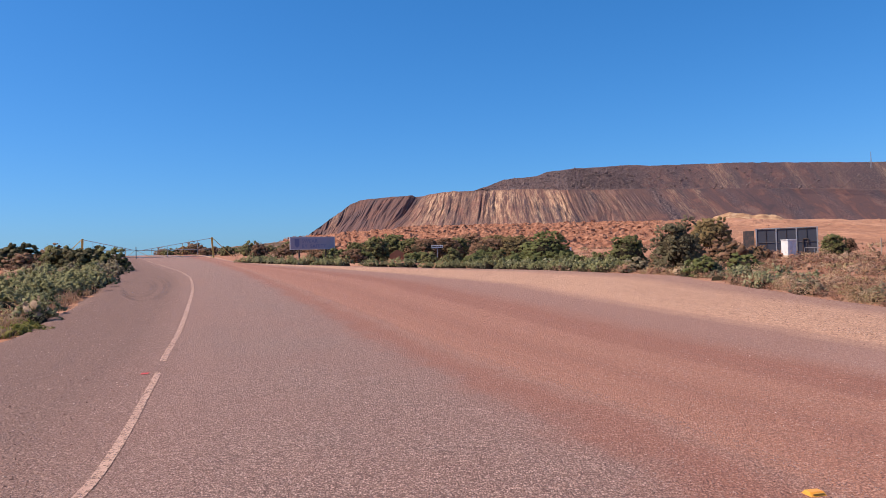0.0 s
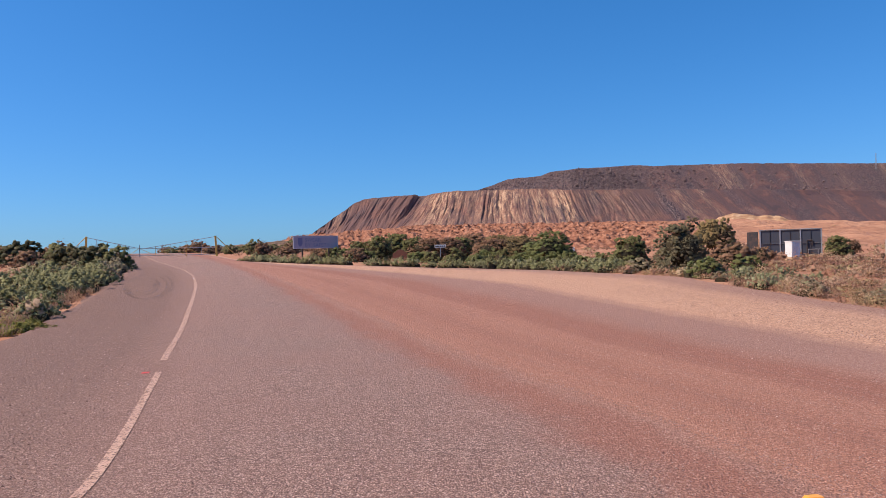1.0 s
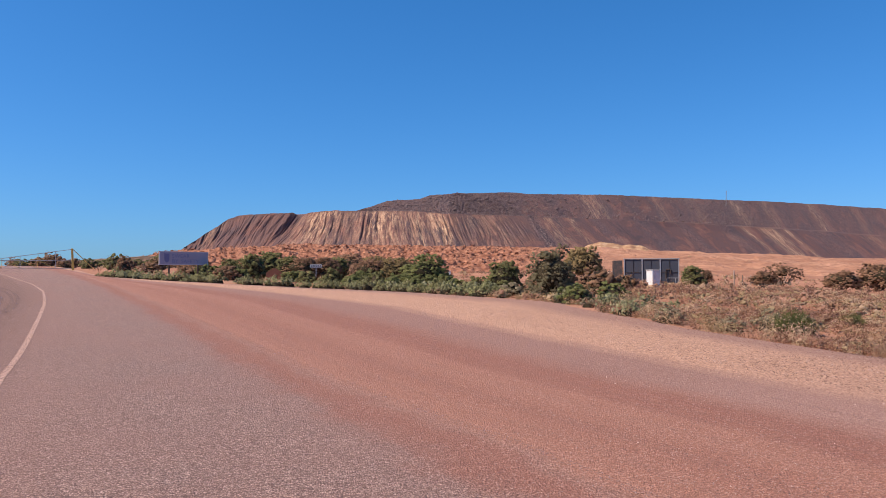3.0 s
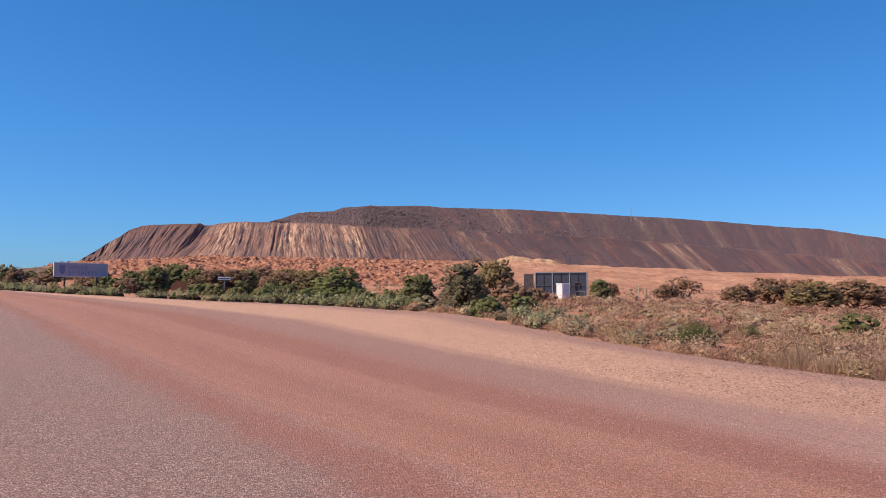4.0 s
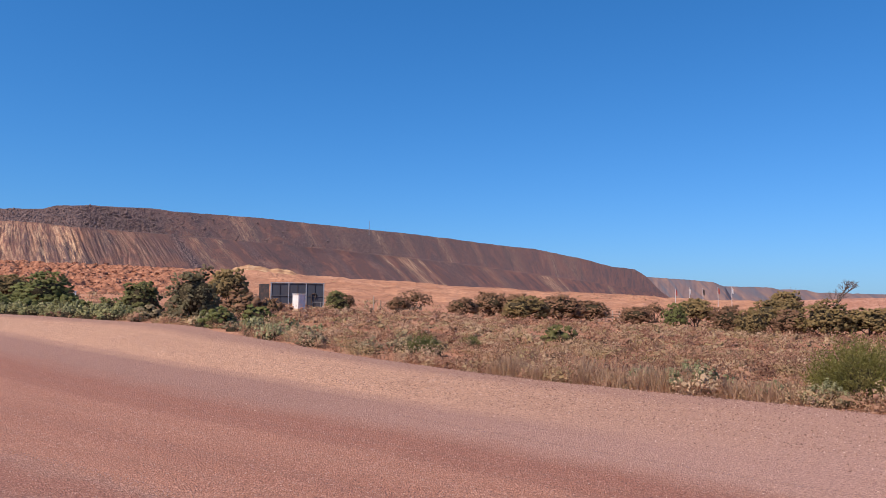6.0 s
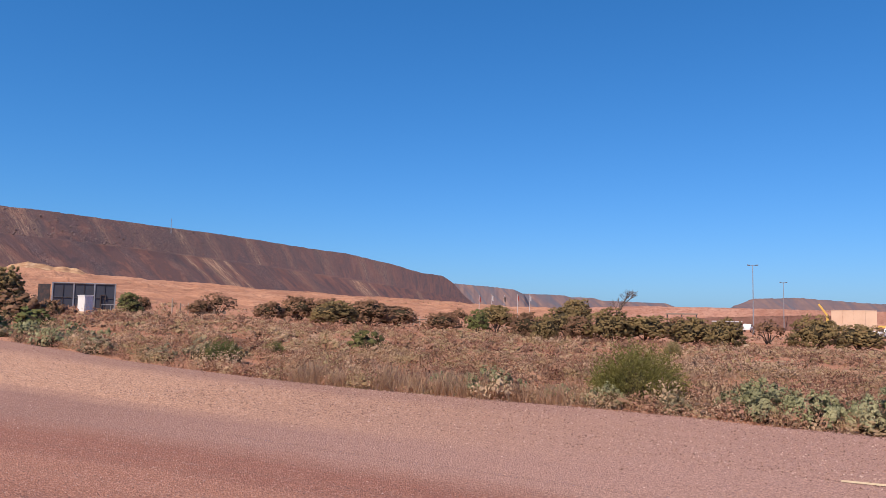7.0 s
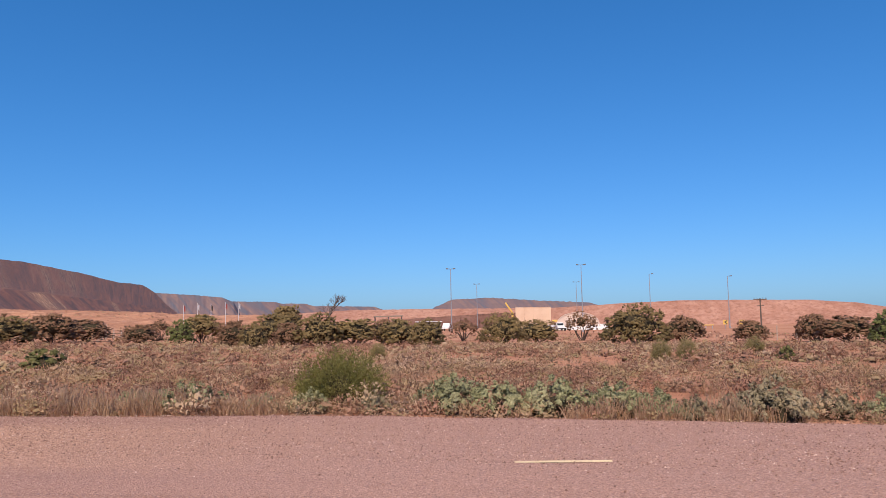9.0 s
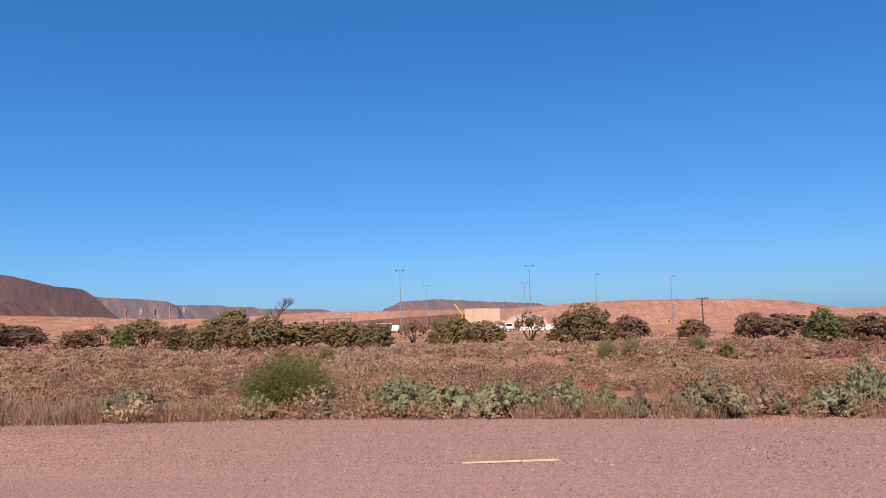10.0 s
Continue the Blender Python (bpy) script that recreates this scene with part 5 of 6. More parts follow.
    for x, y, w, h in ((-9.8, 66.5, 2.0, 1.3), (-6.2, 61.0, 2.0, 1.1), (-1.5, 60.9, 1.8, 1.0), (-0.8, 58.0, 2.0, 1.1), (0.8, 56.0, 1.8, 0.9), (3.4, 56.8, 2.2, 1.2), (2.2, 51.3, 1.8, 0.9), (4.2, 53.4, 2.0, 1.2), (6.4, 53.2, 2.0, 1.3), (6.0, 45.5, 1.7, 0.9), (7.4, 44.4, 1.5, 0.8), (8.0, 46.8, 1.8, 1.1)):
        s(green if rng_pick.random() < 0.55 else dark, x, y, w, h)
    # big bushes on the verge across the road
    wide = foliage("thicket_leaves", (0.060, 0.056, 0.020), (0.128, 0.112, 0.043), (0.170, 0.115, 0.053), 0.15)
    spread = [shrub_template(n, wide, "large dark olive bush spreading beside the road", 5.0, 2.3, 60, 0.042, 90, "large_bush", "verge thicket", each=14, tuft=0.15) for n in (91, 92)]
    put(spread[0], -34.0, 59.3, 1.0, 0.96)
    put(spread[1], -22.9, 47.0, 0.96, 0.88)
    s(dark, -20.4, 46.0, 2.6, 1.7)
    s(dark, -25.2, 48.6, 2.8, 1.9)
    s(brown, -33.4, 63.5, 2.8, 1.9)
    s(brown, -30.5, 54.0, 2.6, 1.5)
    s(brown, -26.8, 50.8, 2.2, 1.4)
    # bushes by the gate and beyond it
    for x, y, w, h in ((-19.9, 81.2, 2.3, 1.6), (-17.1, 79.6, 2.8, 1.1), (-22.5, 88.0, 2.4, 2.0), (-26.5, 92.0, 2.2, 1.3), (-30.0, 95.0, 2.6, 1.2), (-14.0, 84.0, 2.6, 1.4), (-19.0, 92.0, 2.5, 1.6), (-24.0, 97.0, 3.0, 1.5),
            (-42.0, 82.0, 2.8, 1.6), (-47.0, 79.0, 3.4, 1.7), (-40.0, 76.0, 2.5, 1.2), (-52.0, 80.0, 3.0, 1.5), (-58.0, 74.0, 3.2, 1.5)):
        s(dark if x % 2 > 1 else brown, x, y, w, h)
    rng_far = random.Random(21)
    for _ in range(26):
        x, y = polar(rng_far.uniform(8.5, 21), rng_far.uniform(95, 150))
        s(dark if rng_far.random() < 0.6 else brown, x, y, rng_far.uniform(2.0, 3.6), rng_far.uniform(1.0, 2.2))
    for _ in range(14):
        x, y = polar(rng_far.uniform(25, 36), rng_far.uniform(85, 120))
        s(dark if rng_far.random() < 0.5 else brown, x, y, rng_far.uniform(1.6, 3.0), rng_far.uniform(0.9, 1.7))
    # saltbushes at the edge of the gravel, beside the near shoulder
    for x, y, w, h in ((12.9, 9.35, 1.2, 0.58), (13.3, 7.9, 0.6, 0.35), (13.35, 6.9, 0.7, 0.45), (13.9, 4.2, 1.2, 0.72), (13.8, 3.4, 1.0, 0.6), (14.0, 2.4, 1.1, 0.68), (13.9, 1.3, 1.0, 0.6), (13.8, 0.7, 0.9, 0.5), (14.1, -3.1, 0.9, 0.5), (14.6, -3.8, 0.8, 0.85), (13.0, 10.6, 0.8, 0.4)):
        s(salt, x, y, w * 1.25, h, 1.4, 0.6)
    for x, y, w, h in ((13.8, -1.2, 1.5, 0.72), (14.2, -2.2, 0.9, 0.5), (13.6, 0.0, 0.7, 0.4), (13.3, 5.6, 0.7, 0.4)):
        s(pale, x, y, w, h, 1.4, 0.6)
    rng = random.Random(5)
    # along the far edge of the gravel
    y = 16.0
    while y < 61:
        x = float(edge_at(5, y))
        for off in (0.35, 1.3, 2.5):
            if rng.random() < (0.30 if y < 36 else 0.95):
                w = rng.uniform(0.7, 1.2) if y < 36 else rng.uniform(0.9, 1.6)
                s((salt_far if rng.random() < 0.5 else pale_far) if y < 36 else (verge if rng.random() < 0.7 else salt_far), x + off * (0.75 if y > 36 else 1) + rng.uniform(-0.2, 0.2), y + off * (0.6 if y > 36 else 0.1), w, w * rng.uniform(0.38, 0.55), 1.4, 0.6)
        y += rng.uniform(0.8, 1.5)
    # the verge across the road
    y = 17.5
    while y < 62:
        x = float(edge_at(0, y))
        for off in (0.5, 1.5, 2.7, 4.2):
            if rng.random() < 0.9 - 0.07 * off:
                w = rng.uniform(1.1, 1.9)
                s(verge if rng.random() < 0.75 else pale_far, x - off + rng.uniform(-0.3, 0.3), y + rng.uniform(-0.5, 0.5), w, w * rng.uniform(0.38, 0.52), 1.4, 0.6)
        y += rng.uniform(1.0, 1.9)
    lime = saltbush_template(58, LEAF_LIME, "low yellow-green weeds at the road's edge", 40, 0.024, 60, "weed_patch", "weeds", 0.3)
    for x, y, w in ((-9.0, 15.6, 1.3), (-9.5, 14.6, 1.2), (-9.9, 13.6, 1.0), (-9.7, 16.6, 1.2)):
        s(lime, x, y, w, 0.22, 1.4, 0.3)


def scrub_bush(rng, sprigs, lobes, each):
    """A feathery rounded bush of fine twigs, about 1 m across and 1 m high."""
    c = even_dome(lobes, rng, 0.1) * rng.uniform(0.2, 0.5, (lobes, 1)) * np.array([0.5, 0.5, 0.6]) + np.array([0, 0, 0.12])
    r = np.array([0.26, 0.26, 0.32]) * rng.uniform(0.75, 1.25, (lobes, 1)) * (1.3 if lobes == 1 else 1.0)
    core = tufts(rng, c, r * 0.75, each, 0.040 if sprigs > 100 else 0.065, flat=1.3)
    p, d = on_clumps(rng, c, r * 1.2, sprigs // lobes, 0.55)
    d = unit(0.7 * d + 0.3 * unit(p) + np.array([0, 0, 0.1]))
    up = p[:, 2] > 0.03
    return p[up], d[up], core


def planted(rng, form, x, y, w, h, size):
    """Sprigs of one bush, w wide and h high, standing at x, y."""
    p, d, core = form
    t = rng.rand() * 6.283
    c, s = math.cos(t), math.sin(t)
    turn = np.array([[c, s, 0], [-s, c, 0], [0, 0, 1]])
    at = np.array([x, y, float(land(x, y)) - 0.06])
    p = (p * np.array([w, w, h])) @ turn + at
    heart = (core[0] * np.array([w, w, h])) @ turn + at
    d = d @ turn
    v, f = joined((heart, core[1]), blades(rng, p, d, size * 2.7, size * 0.68, 0.75, 0.12))
    nrm = np.concatenate([unit(core[2] / np.array([w, w, h])) @ turn, np.repeat(unit(d + np.array([0, 0, 0.3])), 4, 0)])
    return v, f, len(heart), nrm


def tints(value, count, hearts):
    """The colour value of a bush's sprigs, and of the tufts beneath them, lowered for shade."""
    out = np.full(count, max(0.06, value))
    # inner tufts carry a little of the bush's own shade in their tint
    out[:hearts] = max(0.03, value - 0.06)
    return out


def off_road(x, y, gap=0.15):
    return (x > edge_at(5, y) + gap) | (x < edge_at(0, y) - gap)


def scatter_scrub(name, label, seed, r0, r1, az0, az1, count, leaves, size, hgt, wid, bare=0.40):
    """Low dry bushes, joined as one object."""
    rng = np.random.RandomState(seed)
    r = np.sqrt(rng.uniform(r0 ** 2, r1 ** 2, count * 3))
    a = np.radians(rng.uniform(az0, az1, count * 3))
    x, y = -np.sin(a) * r, np.cos(a) * r
    ok = off_road(x, y) & (fractal(x * 0.30, y * 0.30, 21, 3) > bare - 0.10 + 0.2 * rng.rand(len(x)))
    x, y = x[ok][:count], y[ok][:count]
    forms = [scrub_bush(rng, leaves, *((3, 3) if leaves > 100 else (2, 4) if leaves > 30 else (1, 4))) for _ in range(12)]
    vs, fs, tint, nrms, base = [], [], [], [], 0
    kind = fractal(x * 0.11 + 9, y * 0.11, 33, 3)
    for i in range(len(x)):
        w = rng.uniform(*wid) * (1.5 if rng.rand() < 0.12 else 1)
        h = rng.uniform(*hgt) * (1.35 if rng.rand() < 0.1 else 1)
        v, f, hearts, nrm = planted(rng, forms[rng.randint(12)], x[i], y[i], w, h, size)
        vs.append(v)
        fs.append(f + base)
        nrms.append(nrm)
        base += len(v)
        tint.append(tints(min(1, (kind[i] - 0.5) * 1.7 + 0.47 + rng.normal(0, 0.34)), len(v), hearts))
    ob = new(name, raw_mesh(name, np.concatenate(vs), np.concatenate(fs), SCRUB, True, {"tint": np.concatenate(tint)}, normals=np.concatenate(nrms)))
    tagged(ob, label, "scrub", kind="stuff")


def edge_scrub():
    """Small dry bushes hugging the edge of the gravel."""
    rng = np.random.RandomState(70)
    forms = [scrub_bush(rng, 130, 2, 3) for _ in range(8)]
    vs, fs, tint, nrms, base = [], [], [], [], 0
    for n in range(620):
        y = rng.uniform(-10, 40) if n < 460 else rng.uniform(15, 60)
        x = float(edge_at(5, y)) + rng.uniform(0.1, 1.5) if n < 460 else float(edge_at(0, y)) - rng.uniform(0.1, 1.6)
        v, f, hearts, nrm = planted(rng, forms[rng.randint(8)], x, y, rng.uniform(0.35, 0.8), rng.uniform(0.2, 0.5), 0.016)
        vs.append(v)
        fs.append(f + base)
        nrms.append(nrm)
        base += len(v)
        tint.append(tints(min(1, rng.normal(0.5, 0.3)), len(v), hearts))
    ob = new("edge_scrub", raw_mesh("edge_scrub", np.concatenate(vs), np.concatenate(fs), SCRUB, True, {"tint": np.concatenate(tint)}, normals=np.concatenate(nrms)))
    tagged(ob, "small dry bushes hugging the gravel edge", "scrub", kind="stuff")


def scatter_grass():
    """Straw tufts along the edge of the gravel and through the scrub."""
    rng = np.random.RandomState(14)
    vs = []
    for k in range(1000):
        if k < 680:
            y = rng.uniform(-9, 30)
            x = float(edge_at(5, y)) + 0.12 + abs(rng.normal(0, 0.55))
            if vnoise(y * 0.45, 2.5, 44) < 0.46:
                continue
        elif k < 760:
            y = rng.uniform(13, 45)
            x = float(edge_at(0, y)) - 0.1 - abs(rng.normal(0, 0.5))
        else:
            r, a = rng.uniform(13, 32), radians(rng.uniform(-105, -28))
            x, y = -math.sin(a) * r, math.cos(a) * r
            if not off_road(x, y):
                continue
        tall = rng.uniform(0.10, 0.32) * (1.35 if 9 < y < 16 else 1)
        n = rng.randint(28, 60)
        root = np.stack([x + rng.normal(0, 0.09, n), y + rng.normal(0, 0.09, n), np.full(n, float(land(x, y)) - 0.07)], 1)
        ax = unit(np.stack([rng.normal(0, 0.28, n), rng.normal(0, 0.28, n), np.ones(n)], 1))
        ln = tall * rng.uniform(0.5, 1.2, (n, 1)) + 0.07
        sd = unit(np.cross(ax, rng.normal(0, 1, (n, 3)))) * rng.uniform(0.003, 0.008, (n, 1))
        vs.append(np.stack([root - sd * 0.6, root + sd * 0.6, root + ax * ln * 0.75 + sd, root + ax * ln * 0.75 - sd], 1).reshape(-1, 3))
        head = root + ax * ln * 0.85
        vs.append(np.stack([head - sd * 1.2, head + sd * 1.2, head + ax * ln * 0.2 + sd, head + ax * ln * 0.2 - sd], 1).reshape(-1, 3))
    v = np.concatenate(vs)
    ob = new("dry_grass", raw_mesh("dry_grass", v, np.arange(len(v)).reshape(-1, 4), LEAF_STRAW))
    tagged(ob, "dry straw-coloured grass along the gravel edge", "grass", kind="stuff")


def build_dead_tree():
    rng = random.Random(6)
    root = thing("dead_tree", "bare dead tree with grey forked branches", "tree", pose(85.2, 41.9, float(land(85.2, 41.9)) - 0.1) @ Matrix.Scale(1.0, 4))
    part("trunk", tube(tube(bmesh.new(), (0, 0, 0), (0.5, -0.3, 1.6), 0.22, 0.17), (0.5, -0.3, 1.6), (0.7, -0.5, 3.0), 0.17, 0.12), DEAD_WOOD, root)

    def grow(bm, a, d, ln, r, depth):
        b = a + d * ln
        tube(bm, a, b, r, r * 0.6, 5)
        if depth:
            for _ in range(3 if depth > 1 else 2):
                nd = (d + Vector((rng.uniform(-.8, .8), rng.uniform(-.8, .8), rng.uniform(-.25, .6)))).normalized()
                grow(bm, b, nd, ln * rng.uniform(0.6, 0.85), r * 0.6, depth - 1)

    for k in range(3):
        bm = bmesh.new()
        grow(bm, Vector((0.7, -0.5, 3.0)) if k else Vector((0.5, -0.3, 1.6)), Vector((rng.uniform(-.5, .6), rng.uniform(-.8, .4), 0.9)).normalized(), 1.05, 0.10, 4)
        part("branch", bm, DEAD_WOOD, root)


build_trees()
build_shrubs()
build_dead_tree()
scatter_scrub("near_scrub", "low dry reddish and grey-green bushes on red soil", 61, 10, 28, -118, -12, 820, 400, 0.0165, (0.36, 0.75), (0.7, 1.35), 0.42)
scatter_scrub("small_scrub", "small dry tufted plants between the bushes", 66, 10, 30, -118, -12, 900, 70, 0.018, (0.14, 0.34), (0.35, 0.7), 0.34)
scatter_scrub("taller_scrub", "rounded knee-high bushes dotted through the scrub", 65, 14, 58, -118, -12, 280, 300, 0.024, (0.6, 1.0), (0.9, 1.6), 0.38)
scatter_scrub("far_scrub", "low dry bushes spreading across the flat", 62, 27, 62, -118, -8, 2500, 62, 0.034, (0.40, 0.80), (0.9, 1.8), 0.40)
scatter_scrub("distant_scrub", "distant low scrub below the banks", 63, 58, 125, -120, 45, 1700, 14, 0.08, (0.40, 0.80), (1.0, 2.0), 0.30)
scatter_scrub("verge_scrub", "brown dry scrub behind the road verge", 64, 14, 75, 18, 62, 800, 50, 0.044, (0.40, 0.80), (0.7, 1.5), 0.28)
edge_scrub()
scatter_grass()


def bank_tufts():
    """Dark tufts dotted over the smooth bank and along the crest beyond the gate."""
    rng = np.random.RandomState(77)
    forms = [scrub_bush(rng, 26, 1, 4) for _ in range(6)]
    vs, fs, tint, base = [], [], [], 0
    for n in range(520):
        if n < 260:
            j, k = int(rng.normal(545, 22)), int(rng.uniform(70, 128))
        elif n < 340:
            j, k = rng.randint(330, 690), rng.randint(60, 129)
        else:
            j, k = rng.randint(2, 60), rng.randint(30, 129)
        p = BANK_GRID[k, j]
        q, d, core = forms[rng.randint(6)]
        w, h = rng.uniform(0.7, 2.0), rng.uniform(0.4, 0.9) * (1.5 if n >= 340 else 1)
        v, f = leaf_quads(rng, q * (w, w, h) + p, d, 0.16, 0.45, 0.4)
        vs.append(v)
        fs.append(f + base)
        base += len(v)
        tint.append(np.full(len(v), rng.uniform(0, 0.7)))
    ob = new("bank_scrub", raw_mesh("bank_scrub", np.concatenate(vs), np.concatenate(fs), SCRUB, True, {"tint": np.concatenate(tint)}))
    tagged(ob, "sparse dark tufts on the pink earth bank", "scrub", kind="stuff")


bank_tufts()


for plant in [ob for ob in bpy.data.objects if ob.parent is None and ob.type == "EMPTY" and ob.matrix_basis.translation.length < 1.0]:
    for piece in list(plant.children):
        bpy.data.objects.remove(piece)
    bpy.data.objects.remove(plant)


# ---- signs, fences and buildings ----
def ground_z(x, y):
    return float(land(x, y)) - 0.05


def facing(x, y, turn=0.0):
    """Pose on the ground with the local -y side turned towards the road's middle."""
    return pose(x, y, ground_z(x, y), 0, 0, math.degrees(math.atan2(-x, y)) + turn)


def letters(name, text, size, at, mat, parent, label=""):
    cu = bpy.data.curves.new(name, "FONT")
    cu.body, cu.size, cu.extrude, cu.align_x, cu.space_character = text, size, 0.006, "LEFT", 1.08
    tmp = bpy.data.objects.new(name, cu)
    me = bpy.data.meshes.new_from_object(tmp)
    bpy.data.objects.remove(tmp)
    me.transform(pose(*at, 90, 0, 0))
    return part(name, me, mat, parent, label)


def build_billboard():
    root = thing("billboard", "faded blue-grey roadside safety board on two posts", "sign", facing(-10.9, 63.4, 24))
    base, w, h = 1.06, 4.1, 1.04
    part("panel", boxed((w, 0.06, h), (0, 0, base + h / 2), bevel=0.008), SIGN_FACE, root)
    fr = bmesh.new()
    for z in (base, base + h):
        box(fr, (w + 0.08, 0.09, 0.05), pose(0, 0.01, z))
    for x in (-w / 2, w / 2):
        box(fr, (0.05, 0.09, h + 0.05), pose(x, 0.01, base + h / 2))
    part("border", fr, PALE_STEEL, root, "pale metal border")
    for x in (-1.22, 1.22):
        part("post", rod((x, 0.09, -0.3), (x, 0.09, base + h), 0.07, sides=10), BLACK_PAINT, root)
    for text, x, z in (("SWEAR", -1.02, 0.55), ("BY", -1.02, 0.12), ("SAFETY", -0.26, 0.12)):
        letters("word", text, 0.43, (x, -0.033, base + z), SIGN_BLUE, root, "faded blue capital letters")
    bm = bmesh.new()
    pts = [(-1.66, 0.92), (-1.24, 0.92), (-1.24, 0.42), (-1.34, 0.26), (-1.45, 0.18), (-1.56, 0.26), (-1.66, 0.42)]
    face = bm.faces.new([bm.verts.new((x, -0.034, base + z - 0.04)) for x, z in pts])
    ex = bmesh.ops.extrude_face_region(bm, geom=[face])
    bmesh.ops.translate(bm, verts=[v for v in ex["geom"] if isinstance(v, bmesh.types.BMVert)], vec=(0, -0.008, 0))
    part("emblem", bm, SIGN_BLUE, root, "plain blue shield shape")


def build_small_sign():
    root = thing("road_sign", "small white board with dark writing on one post", "sign", facing(-0.2, 61.0))
    part("post", rod((0, 0.03, -0.3), (0, 0.03, 1.25), 0.032), STEEL, root)
    part("panel", boxed((0.95, 0.03, 0.24), (0, 0, 1.28), bevel=0.006), WHITE_PAINT, root)
    bm = bmesh.new()
    for k, wd in enumerate((0.14, 0.17, 0.11, 0.15, 0.13)):
        box(bm, (wd, 0.006, 0.09), pose(-0.35 + k * 0.175, -0.018, 1.28))
    part("writing", bm, BLACK_PAINT, root, "dark bars of writing")


def build_markers():
    root = thing("marker_post", "white marker post standing in shrubs", "post", facing(9.3, 52.5))
    part("shaft", boxed((0.16, 0.10, 1.15), (0, 0, 0.50), bevel=0.02), WHITE_PAINT, root)
    part("cap", boxed((0.20, 0.14, 0.06), (0, 0, 1.09), bevel=0.015), PALE_STEEL, root)
    root = thing("stake", "dark leaning timber stake beside the gravel", "post", facing(11.2, 31.3))
    part("shaft", rod((0, 0, -0.2), (-0.06, 0, 0.62), 0.035, 0.03), TIMBER, root)
    part("cap", boxed((0.09, 0.09, 0.10), (-0.062, 0, 0.62), (0, -5, 0), 0.012), BLACK_PAINT, root)
    root = thing("rust_marker", "rust-brown peaked plate standing among shrubs", "marker", facing(-3.6, 62.6))
    bm = bmesh.new()
    outline = [(-0.68, 0.0), (0.68, 0.0), (0.66, 0.62), (0.12, 0.98), (-0.12, 0.98), (-0.66, 0.62)]
    face = bm.faces.new([bm.verts.new((x, -0.12, z)) for x, z in outline])
    ex = bmesh.ops.extrude_face_region(bm, geom=[face])
    bmesh.ops.translate(bm, verts=[v for v in ex["geom"] if isinstance(v, bmesh.types.BMVert)], vec=(0, 0.24, 0))
    bmesh.ops.bevel(bm, geom=bm.edges[:], offset=0.03, segments=2, affect="EDGES")
    part("plate", bm, RUST, root)
    # raised yellow road stud
    root = thing("road_stud", "orange plastic raised road stud on bitumen", "road stud", pose(2.28, 4.62, float(road_z(2.28, 4.62)), 0, 0, 12))
    bm = boxed((0.115, 0.10, 0.026), (0, 0, 0.012), bevel=0.0)
    for v in bm.verts:
        if v.co.z > 0.01:
            v.co.x *= 0.82
            v.co.y *= 0.55
    bmesh.ops.bevel(bm, geom=bm.edges[:], offset=0.003, segments=2, affect="EDGES")
    part("body", bm, ORANGE_PLASTIC, root)
    for s in (-1, 1):
        part("reflector", boxed((0.08, 0.004, 0.014), (0, s * 0.0395, 0.0135), (-s * 42, 0, 0), 0.001), YELLOW_PAINT, root, "amber reflector")


